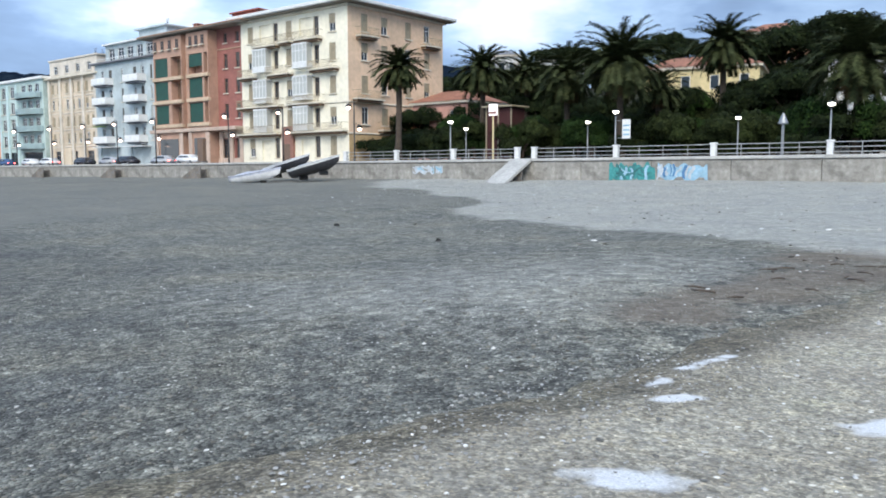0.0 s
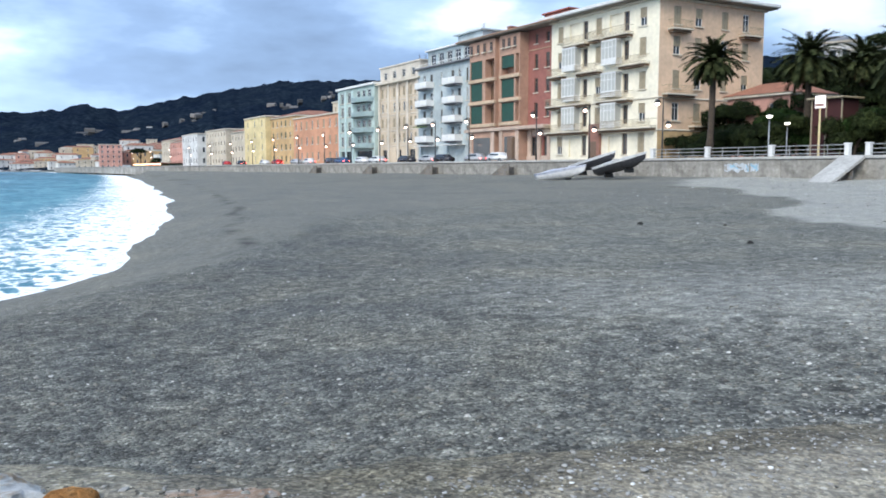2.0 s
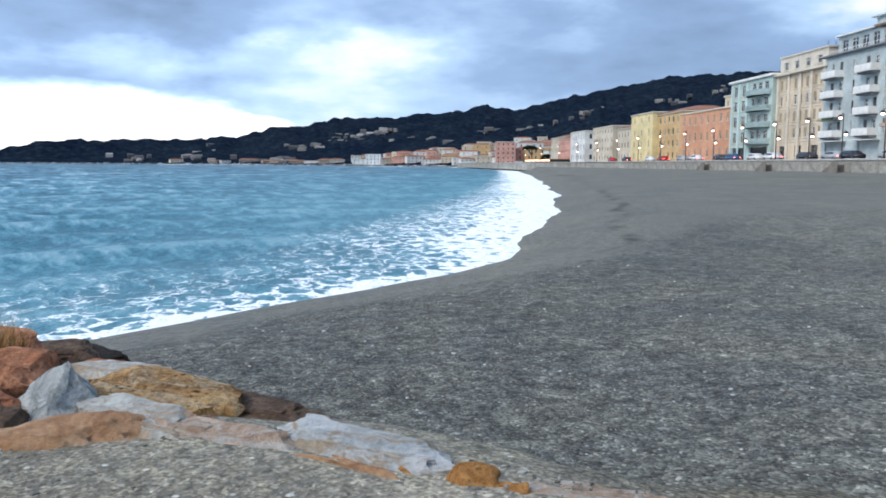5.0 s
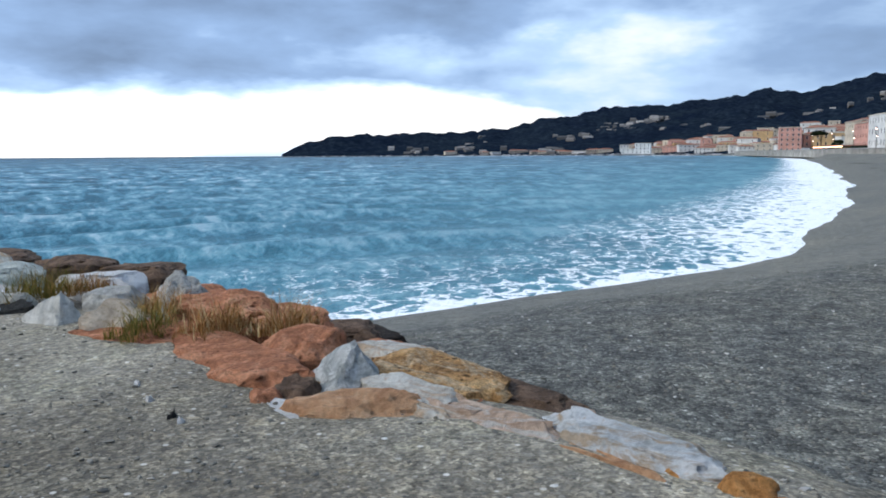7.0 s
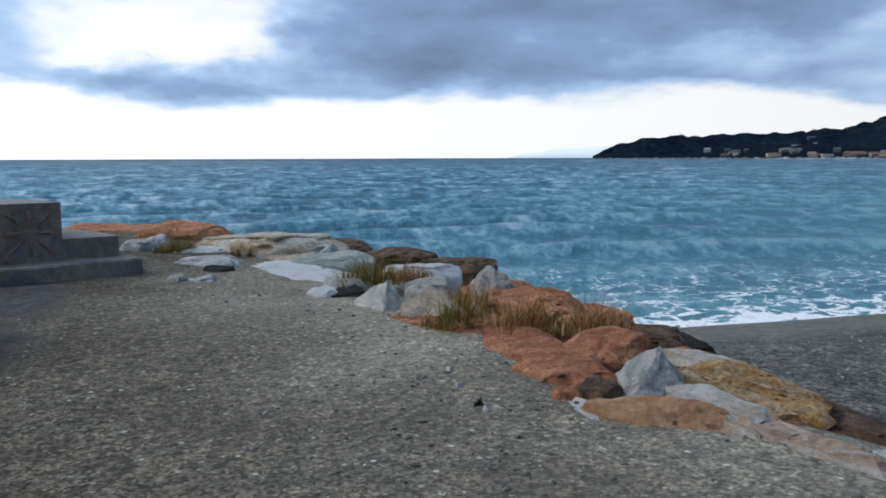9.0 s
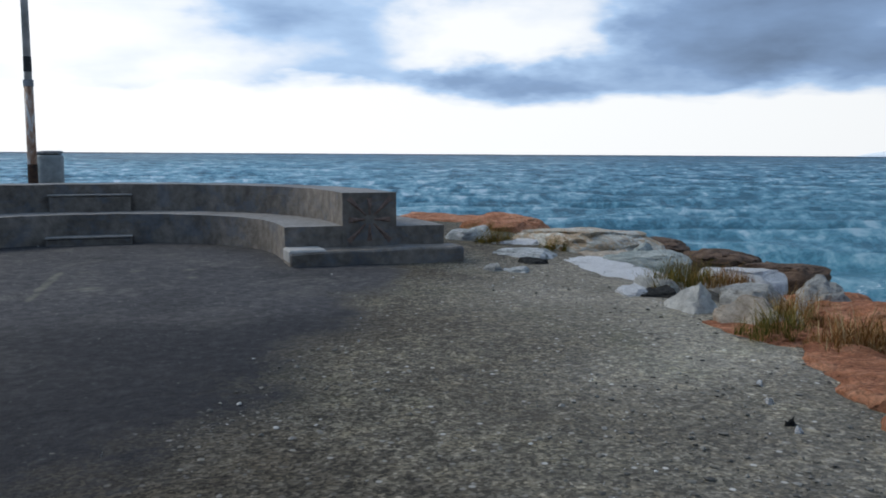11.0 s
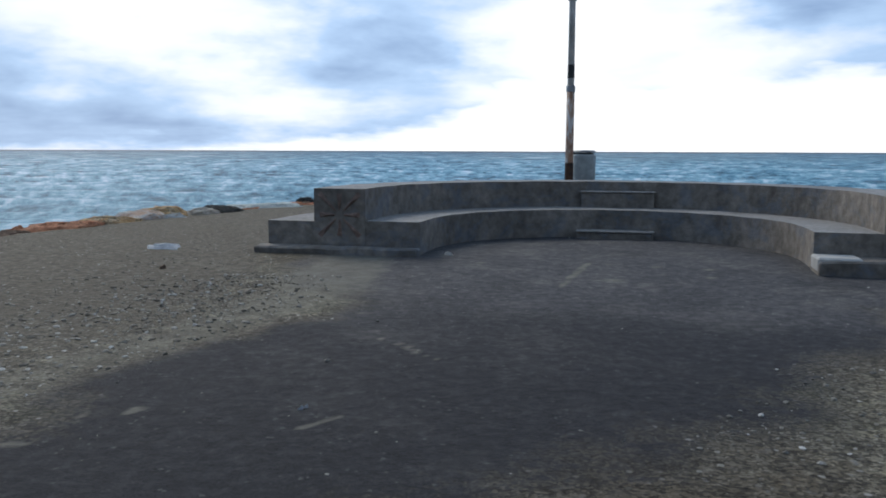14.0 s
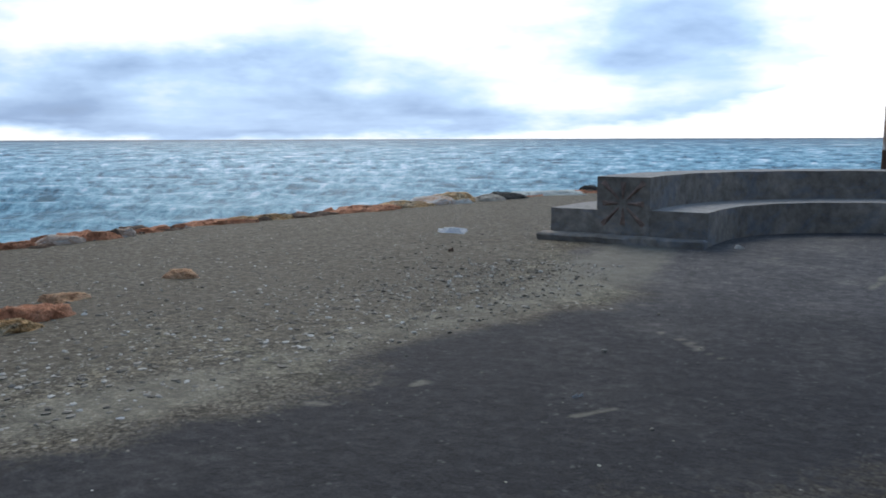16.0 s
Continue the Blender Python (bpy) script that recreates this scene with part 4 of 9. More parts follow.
pebbles("scattered_stones", "scattered pale and dark stones on the upper beach", 2600, far_stones, beach_z, (0.015, 0.075), pebble_material("beach_stones", [(0.0, (0.03, 0.027, 0.022)), (0.45, (0.10, 0.085, 0.065)), (0.8, (0.30, 0.29, 0.27)), (1.0, (0.72, 0.72, 0.70))]), 15)


# ---- the pier: bench, pole, bin, boulders, grass ----
BENCH_C, BENCH_AX = (-1.741, -11.414), 168.7
R_SEAT, R_BACK, R_OUT, R_LEDGE, LEG = 2.50, 3.28, 4.04, 4.75, 0.69


def arc_points(r, n=40, leg=LEG):
    """A horseshoe in local x (across) and y (away from the opening)."""
    pts = [(-r, -leg)] + [(-r * math.cos(i * math.pi / n), r * math.sin(i * math.pi / n)) for i in range(n + 1)] + [(r, -leg)]
    return pts


def ring(bm, r0, r1, z0, z1, leg=LEG, wob=0.0):
    a, b = arc_points(r0, leg=leg), arc_points(r1, leg=leg)
    q = [[bm.verts.new((x, y, z)) for (x, y), z in ((p, z0), (p, z1 + wob * math.sin(i * 1.7) * 0.5), (o, z1 + wob * math.sin(i * 2.3) * 0.5), (o, z0))] for i, (p, o) in enumerate(zip(a, b))]
    for s, e in zip(q, q[1:]):
        for k in range(4):
            f = bm.faces.new((s[k], s[(k + 1) % 4], e[(k + 1) % 4], e[k]))
            # upward faces take the paler material: wear, and light from above put into colour
            f.material_index = 1 if k == 1 else 0
    bm.faces.new(q[0])
    bm.faces.new(q[-1][::-1])
    es = [e for e in bm.edges if len(e.link_faces) == 2 and e.calc_face_angle(0) > 0.8]
    bmesh.ops.bevel(bm, geom=es, offset=0.05, segments=3, affect="EDGES", profile=0.5)


def bench():
    m = pose(BENCH_C[0], BENCH_C[1], 0.03, 0, 0, BENCH_AX)
    b = thing("stone_bench", m, "weathered grey concrete horseshoe bench with carved end blocks", "bench")
    bm = bmesh.new()
    ring(bm, R_SEAT, R_BACK + 0.02, -0.05, 0.48, wob=0.006)
    part("seat", bm_mesh("seat", bm, [M_CONC, M_CONC_TOP]), b, label="concrete seat ring, its worn top paler as if lit")
    bm = bmesh.new()
    ring(bm, R_BACK, R_OUT, -0.05, 0.925, leg=LEG + 0.012, wob=0.008)
    part("backrest", bm_mesh("backrest", bm, [M_CONC, M_CONC_TOP]), b)
    bm = bmesh.new()
    ring(bm, R_OUT - 0.02, R_LEDGE, -0.05, 0.46)
    part("ledge", bm_mesh("ledge", bm, [M_CONC, M_CONC_TOP]), b)
    for s in (-1, 1):
        bm = bmesh.new()
        x0, x1 = sorted((s * (R_SEAT - 0.02), s * (R_LEDGE + 0.12)))
        box(bm, x0, x1, -LEG - (0.50 if s > 0 else 0.22), -LEG - 0.005, -0.06, 0.20 if s > 0 else 0.13, bevel=0.025)
        bmesh.ops.subdivide_edges(bm, edges=[e for e in bm.edges if e.calc_length() > 0.4], cuts=10, use_grid_fill=True)
        for v in bm.verts:
            if v.co.y < -LEG - 0.1:
                k = noise.noise(Vector((v.co.x * 2.1, v.co.y * 2.1, v.co.z * 3)))
                v.co.y += 0.07 * k
                v.co.z += 0.03 * k * (v.co.z > 0)
        step = part("plinth", bm_mesh("plinth", bm, M_CONC), b, label="chipped concrete step before the end block")
        if s > 0:
            # pale end of the step: plaster, its lit look put into the colour
            bm = bmesh.new()
            box(bm, R_SEAT - 0.03, R_SEAT + 0.46, -LEG - 0.47, -LEG - 0.02, 0.05, 0.222, bevel=0.02)
            part("plaster_patch", bm_mesh("plaster_patch", bm, M_WALL_CAP), b, label="pale plastered end of the step, brightened as if lit")
        # carved rays on the end block
        xc = s * (R_BACK + R_OUT) / 2
        yf = -LEG - 0.012
        for k in range(8):
            bm = bmesh.new()
            a = k * math.tau / 8 + radians(45)
            ca, sa = math.cos(a), math.sin(a)
            r0, r1, w = 0.03, (0.47 if k % 2 == 0 else 0.33), 0.05
            pts = [(xc + ca * r0 - sa * w * 0.3, 0.56 + sa * r0 + ca * w * 0.3), (xc + ca * r1 - sa * w, 0.56 + sa * r1 + ca * w), (xc + ca * r1 + sa * w, 0.56 + sa * r1 - ca * w), (xc + ca * r0 + sa * w * 0.3, 0.56 + sa * r0 - ca * w * 0.3)]
            lo = [bm.verts.new((x, yf + 0.01, z)) for x, z in pts]
            mid = bm.verts.new((xc + ca * (r0 + r1) / 2, yf - 0.035, 0.56 + sa * (r0 + r1) / 2))
            for i in range(4):
                bm.faces.new((lo[i], lo[(i + 1) % 4], mid))
            bm.faces.new(lo[::-1])
            part("carved_ray", bm_mesh("carved_ray", bm, M_CARVE), b, label="carved reddish ray on the block")
    # two stone blocks in the middle: a foot step and a raised back plate
    bm = bmesh.new()
    box(bm, -0.62, 0.62, R_SEAT - 0.30, R_SEAT + 0.03, -0.05, 0.13, bevel=0.02)
    part("foot_step", bm_mesh("foot_step", bm, [M_CONC]), b)
    bm = bmesh.new()
    box(bm, -0.63, 0.63, R_SEAT - 0.32, R_SEAT - 0.004, 0.132, 0.155, bevel=0.006)
    part("step_cap", bm_mesh("step_cap", bm, [M_PALE_STONE]), b, label="pale worn stone cap")
    bm = bmesh.new()
    box(bm, -0.62, 0.62, R_BACK - 0.20, R_BACK + 0.05, 0.45, 0.74, bevel=0.015)
    part("back_plate", bm_mesh("back_plate", bm, [M_CONC]), b)
    bm = bmesh.new()
    box(bm, -0.64, 0.64, R_BACK - 0.22, R_BACK + 0.01, 0.742, 0.765, bevel=0.008)
    part("plate_cap", bm_mesh("plate_cap", bm, [M_PALE_STONE]), b, label="pale worn stone cap")


M_PALE_STONE = surface("pale_stone_cap", (0.22, 0.21, 0.195), (0.34, 0.325, 0.30), 10, 0.85, (0.75, 1.5), 0.4, 0.01)
M_CARVE = surface("carved_stone", (0.15, 0.10, 0.08), (0.31, 0.21, 0.165), 14, 0.85, (0.7, 1.5), 0.5, 0.02)
bench()


def pole():
    p = thing("flag_pole", pose(-1.79, -17.15, 0.0), "rusty white steel pole behind the bench", "pole")
    bm = bmesh.new()
    tube(bm, [(0, 0, 0), (0, 0, 2.75)], [0.085, 0.08], 14)
    part("lower_tube", bm_mesh("lower_tube", bm, M_RUST, True), p, label="rust-streaked lower tube")
    bm = bmesh.new()
    tube(bm, [(0, 0, 2.75), (0, 0, 9.0)], [0.068, 0.05], 14)
    part("upper_tube", bm_mesh("upper_tube", bm, M_POLE, True), p)
    for z in (2.74, 4.55):
        bm = bmesh.new()
        tube(bm, [(0, 0, z - 0.06), (0, 0, z + 0.06)], [0.092, 0.092], 14)
        part("collar", bm_mesh("collar", bm, M_STEEL), p)
    bm = bmesh.new()
    tube(bm, [(0, 0, 2.95), (0, 0, 3.22)], [0.072, 0.071], 14)
    part("band", bm_mesh("band", bm, M_DARKMETAL), p, label="dark painted band")
    bm = bmesh.new()
    tube(bm, [(0, 0, 0.85), (0, 0, 1.25)], [0.089, 0.088], 14)
    part("rust_sleeve", bm_mesh("rust_sleeve", bm, M_DARKRUST), p)


def pole_material():
    m, t, b = material("rusty_pole")
    co = t.nodes.new("ShaderNodeTexCoord").outputs["Object"]
    n = noise_node(t, mapping(t, co, (6, 6, 1.6)), 1.0, 6, 0.7, 0.6)
    t.links.new(ramp_node(t, n, [(0.38, (0.20, 0.085, 0.04)), (0.5, (0.40, 0.26, 0.18)), (0.58, (0.58, 0.57, 0.55))]), b.inputs["Base Color"])
    b.inputs["Roughness"].default_value = 0.7
    bump_to(t, b, n, 0.3, 0.005)
    return m


M_RUST = pole_material()
M_DARKRUST = surface("dark_rust", (0.03, 0.018, 0.012), (0.09, 0.045, 0.025), 12, 0.85, (0.7, 3))
M_POLE = surface("weathered_white_tube", (0.62, 0.62, 0.62), (0.8, 0.8, 0.79), 9, 0.6, (0.5, 2.0), 0.1, 0.004)
pole()


def bin_():
    b = thing("litter_bin", pose(-2.14, -17.55, 0.0), "grey cylindrical litter bin behind the bench", "litter bin")
    bm = bmesh.new()
    tube(bm, [(0, 0, 0.4), (0, 0, 0.45), (0, 0, 1.38), (0, 0, 1.42)], [0.22, 0.235, 0.245, 0.235], 20)
    part("drum", bm_mesh("drum", bm, M_BIN, True), b)
    bm = bmesh.new()
    tube(bm, [(0, 0, 1.455), (0, 0, 1.49), (0, 0, 1.505)], [0.245, 0.24, 0.20], 20)
    part("lid", bm_mesh("lid", bm, M_STEEL, True), b, label="flat metal lid on struts")
    for a in range(3):
        bm = bmesh.new()
        ca, sa = math.cos(a * 2.1), math.sin(a * 2.1)
        tube(bm, [(0.21 * ca, 0.21 * sa, 1.40), (0.21 * ca, 0.21 * sa, 1.47)], [0.014, 0.014], 6)
        part("lid_strut", bm_mesh("lid_strut", bm, M_DARKMETAL), b)
    # dark ring put in for the shade in the gap under the lid
    bm = bmesh.new()
    tube(bm, [(0, 0, 1.421), (0, 0, 1.45)], [0.20, 0.20], 18)
    part("liner", bm_mesh("liner", bm, M_DARKMETAL), b, label="dark ring for the shaded gap under the lid")
    bm = bmesh.new()
    tube(bm, [(0, 0, 0.0), (0, 0, 0.41)], [0.04, 0.04], 10)
    part("post", bm_mesh("post", bm, M_STEEL), b)


M_BIN = surface("grey_green_drum", (0.27, 0.31, 0.31), (0.40, 0.44, 0.44), 8, 0.6, (0.7, 2))
bin_()

ROCK_MATS = {
    "grey_white": rock_material("grey_white_rock", (0.264, 0.288, 0.288), (0.624, 0.648, 0.636), (0.860, 0.860, 0.860), (0.336, 0.360, 0.348), 0.35),
    "white_grey": rock_material("pale_grey_rock", (0.425, 0.425, 0.388), (0.675, 0.663, 0.613), (0.850, 0.838, 0.775), None, 0.25),
    "white": rock_material("white_rock", (0.62, 0.62, 0.61), (0.80, 0.80, 0.80), (0.84, 0.84, 0.84), None, 0.15),
    "veined": rock_material("veined_rock", (0.408, 0.432, 0.432), (0.696, 0.720, 0.720), (0.860, 0.860, 0.860), (0.504, 0.360, 0.216), 0.3),
    "grey": rock_material("grey_rock", (0.275, 0.275, 0.250), (0.500, 0.494, 0.463), (0.700, 0.688, 0.637)),
    "grey_green": rock_material("grey_green_rock", (0.275, 0.312, 0.288), (0.500, 0.550, 0.512), (0.725, 0.750, 0.700), None, 0.35, 0.4),
    "layered": rock_material("layered_rock", (0.375, 0.362, 0.300), (0.650, 0.625, 0.550), (0.860, 0.850, 0.775), (0.575, 0.400, 0.237), 0.4, 0.7),
    "dark": rock_material("dark_rock", (0.018, 0.018, 0.017), (0.04, 0.039, 0.036), (0.085, 0.08, 0.072)),
    "wet": rock_material("wet_rock", (0.014, 0.012, 0.010), (0.035, 0.027, 0.022), (0.07, 0.052, 0.042)),
    "ochre": rock_material("ochre_rock", (0.195, 0.098, 0.039), (0.546, 0.305, 0.124), (0.806, 0.546, 0.273), (0.650, 0.520, 0.351), 0.85),
    "terracotta": rock_material("terracotta_rock", (0.280, 0.105, 0.053), (0.588, 0.245, 0.129), (0.812, 0.420, 0.252), None, 0.6),
    "salmon_orange": rock_material("salmon_orange_rock", (0.384, 0.180, 0.090), (0.660, 0.372, 0.204), (0.840, 0.576, 0.372), None, 0.3),
    "orange": rock_material("orange_rock", (0.288, 0.120, 0.036), (0.624, 0.288, 0.090), (0.792, 0.456, 0.192), None, 0.5),
    "salmon": rock_material("salmon_rock", (0.384, 0.240, 0.156), (0.624, 0.444, 0.324), (0.816, 0.660, 0.528), (0.720, 0.696, 0.648), 0.3),
    "pale": rock_material("pale_rock", (0.432, 0.420, 0.384), (0.696, 0.672, 0.612), (0.860, 0.860, 0.804), (0.576, 0.408, 0.264), 0.3),
    "beige": rock_material("beige_rock", (0.324, 0.252, 0.186), (0.576, 0.480, 0.372), (0.744, 0.660, 0.540), None, 0.35),
    "brown": rock_material("brown_rock", (0.072, 0.047, 0.034), (0.169, 0.111, 0.078), (0.325, 0.215, 0.150)),
}
ROCK_WORDS = {"grey_white": "grey and white mottled", "white_grey": "pale grey", "white": "flat white", "veined": "long white veined", "grey": "grey", "grey_green": "grey-green", "layered": "pale layered", "dark": "dark", "wet": "dark wet",
              "ochre": "rough ochre", "terracotta": "reddish terracotta", "salmon_orange": "smooth orange", "orange": "bright orange", "salmon": "salmon-coloured", "pale": "pale", "beige": "beige", "brown": "brown"}
# place, height of the top, length, depth, turn of the long side, stone, form
ROCKS_NEAR = [
    (-5.62, -3.28, 0.08, 1.20, 0.62, 53, "terracotta", "lump"), (-5.12, -2.66, 0.11, 0.85, 0.55, 62, "terracotta", "lump"), (-5.76, -2.62, 0.18, 0.62, 0.60, 107, "terracotta", "lump"), (-4.78, -2.24, 0.08, 0.30, 0.36, 148, "brown", "lump"),
    (-5.00, -1.98, 0.28, 0.62, 0.58, 99, "grey_white", "wedge"), (-5.36, -1.52, 0.11, 1.25, 0.62, 58, "ochre", "lump"), (-5.28, -0.86, -0.02, 0.85, 0.40, 62, "brown", "slab"),
    (-5.92, -1.95, 0.06, 0.95, 0.34, 59, "pale", "slab"), (-4.52, -1.74, 0.10, 0.80, 0.40, 100, "salmon_orange", "lump")]
ROCKS_EDGE = [
    (-4.76, -1.44, 0.09, 0.85, 0.32, 58, "pale", "slab"), (-4.44, -0.84, 0.06, 1.05, 0.32, 66, "salmon", "slab"), (-4.38, -2.16, 0.03, 0.50, 0.22, 64, "white", "slab"), (-4.60, -1.15, 0.06, 0.55, 0.28, 60, "salmon", "lump"),
    (-4.56, -2.34, 0.06, 0.22, 0.22, 96, "terracotta", "lump"), (-4.20, -0.14, 0.09, 1.12, 0.34, 54, "veined", "slab"), (-4.02, -0.24, 0.035, 0.85, 0.16, 55, "salmon_orange", "slab"), (-3.86, 0.06, 0.03, 0.34, 0.15, 52, "orange", "slab"),
    (-3.76, 0.42, 0.07, 0.26, 0.20, 95, "orange", "lump"), (-3.62, 0.56, 0.03, 0.28, 0.16, 80, "orange", "slab"), (-3.56, 0.93, 0.02, 0.78, 0.26, 68, "salmon", "slab")]
ROCKS_MIDDLE = [
    (-6.36, -5.36, 0.27, 0.54, 0.48, 138, "white_grey", "wedge"), (-6.70, -6.17, 0.08, 0.38, 0.34, 126, "dark", "block"), (-6.50, -6.35, 0.09, 0.34, 0.24, 69, "white", "block"),
    (-6.98, -6.45, 0.13, 0.50, 0.26, 100, "white_grey", "slab"), (-7.73, -7.95, 0.07, 2.30, 0.85, 76, "white", "slab"), (-9.37, -10.40, 0.32, 2.80, 1.70, 82, "layered", "block"),
    (-8.77, -9.42, 0.13, 1.50, 0.70, 78, "beige", "slab"), (-8.50, -8.07, 0.17, 1.10, 0.70, 117, "grey_green", "slab"), (-8.95, -8.60, 0.24, 0.55, 0.60, 110, "grey_green", "wedge"),
    (-8.42, -10.77, 0.10, 0.80, 0.90, 124, "white", "slab"), (-7.50, -9.58, 0.11, 1.05, 0.66, 110, "grey_white", "slab")]
ROCKS_TIP = [
    (-7.07, -8.83, 0.08, 0.44, 0.30, 110, "dark", "block"), (-6.25, -8.58, 0.08, 0.28, 0.25, 103, "grey", "lump"), (-6.44, -8.31, 0.06, 0.36, 0.25, 141, "grey_white", "slab"),
    (-8.00, -11.68, 0.27, 0.86, 0.80, 113, "grey_white", "lump"), (-9.63, -15.45, 0.18, 2.10, 1.30, 120, "terracotta", "lump"), (-9.73, -13.19, 0.30, 1.65, 1.30, 112, "terracotta", "lump"),
    (-8.50, -6.47, 0.13, 0.90, 0.60, 110, "white", "slab"), (-7.78, -4.93, 0.27, 0.50, 0.52, 115, "grey", "lump"), (-6.34, -4.68, 0.22, 0.58, 0.56, 106, "beige", "lump"),
    (-6.07, -4.28, 0.09, 1.30, 0.60, 74, "terracotta", "slab"), (-7.49, -5.56, 0.13, 0.56, 0.50, 92, "grey", "slab")]
ROCKS_SLOPE = [
    (-7.22, -4.13, 0.20, 1.10, 0.70, 70, "terracotta", "lump"), (-6.73, -3.17, 0.10, 0.70, 0.65, 96, "terracotta", "lump"), (-7.45, -3.05, -0.14, 0.80, 0.60, 101, "brown", "block"),
    (-8.25, -3.05, -0.36, 0.90, 0.55, 63, "wet", "block"), (-10.39, -9.72, 0.10, 0.95, 1.0, 112, "brown", "lump"), (-9.89, -7.96, 0.12, 1.00, 0.8, 115, "brown", "lump"),
    (-9.39, -6.55, 0.10, 0.95, 0.7, 105, "brown", "block"), (-8.35, -5.20, 0.02, 0.95, 0.7, 95, "terracotta", "lump"), (-7.95, -3.85, -0.10, 0.95, 0.7, 80, "terracotta", "lump"),
    (-6.75, -2.35, -0.15, 0.95, 0.6, 80, "terracotta", "lump"), (-10.9, -11.2, 0.05, 1.1, 0.9, 100, "brown", "block")]
ROCKS_SHORE = [
    (-9.05, -4.4, -0.60, 0.9, 0.7, 40, "wet", "block"), (-11.2, -9.0, -0.35, 1.0, 0.7, 100, "wet", "block"), (-11.6, -10.4, -0.35, 1.0, 0.7, 130, "wet", "lump"), (-10.6, -6.9, -0.45, 1.0, 0.7, 100, "wet", "lump"),
    (-9.9, -5.6, -0.55, 0.9, 0.7, 80, "wet", "block"), (-8.9, -3.6, -0.70, 0.8, 0.6, 60, "wet", "lump"), (-7.6, -2.2, -0.62, 0.9, 0.6, 70, "brown", "block"), (-6.5, -1.35, -0.52, 0.8, 0.5, 60, "brown", "block"), (-5.9, -0.9, -0.45, 0.6, 0.4, 60, "brown", "lump")]
ROCKS_FAR_SIDE = [
    (5.70, -4.55, 0.10, 0.70, 0.42, 60, "ochre", "slab"), (5.78, -5.05, 0.12, 0.62, 0.40, 70, "terracotta", "lump"), (6.15, -5.75, 0.08, 0.42, 0.30, 60, "salmon_orange", "slab"), (5.98, -7.20, 0.10, 0.42, 0.30, 10, "salmon_orange", "lump"), (4.62, -11.8, 0.135, 0.48, 0.42, 20, "white", "slab"),
    (9.35, -10.6, 0.06, 1.0, 0.6, 60, "brown", "slab"), (8.95, -11.8, 0.12, 1.3, 0.7, 55, "terracotta", "slab"), (8.25, -13.5, 0.12, 1.0, 0.7, 62, "brown", "slab"), (7.70, -14.8, 0.18, 1.7, 0.8, 62, "terracotta", "lump"), (7.35, -15.9, 0.20, 1.5, 0.75, 64, "ochre", "lump")]
ROCKS_FAR_END = [
    (7.10, -16.7, 0.26, 1.1, 0.7, 60, "salmon", "lump"), (6.85, -17.5, 0.28, 1.2, 0.8, 66, "ochre", "lump"), (6.62, -17.15, 0.16, 0.7, 0.4, 40, "pale", "slab"), (6.35, -18.3, 0.22, 1.0, 0.6, 50, "beige", "lump"), (6.05, -19.0, 0.22, 1.3, 0.6, 60, "dark", "lump"), (5.45, -20.7, 0.16, 1.9, 0.9, 40, "grey_green", "slab"), (4.95, -23.2, 0.17, 0.6, 0.45, 10, "dark", "lump"),
    (4.45, -21.8, 0.14, 1.0, 0.6, 30, "terracotta", "lump"), (4.1, -22.6, 0.15, 0.8, 0.6, 20, "salmon_orange", "lump"), (10.0, -8.9, 0.00, 1.1, 0.8, 75, "brown", "slab"), (10.3, -7.4, -0.03, 1.2, 0.8, 70, "brown", "slab")]
# how square, breaks and how deep they cut, waviness, steepness of the breaks
FORMS = {"lump": (0.95, 5, 0.84, 0.17, (0.5, 1.4)), "block": (0.62, 4, 0.82, 0.10, (0.1, 0.9)), "slab": (0.72, 4, 0.84, 0.10, (0.4, 1.2)), "wedge": (0.85, 3, 0.82, 0.08, (0.3, 1.0))}


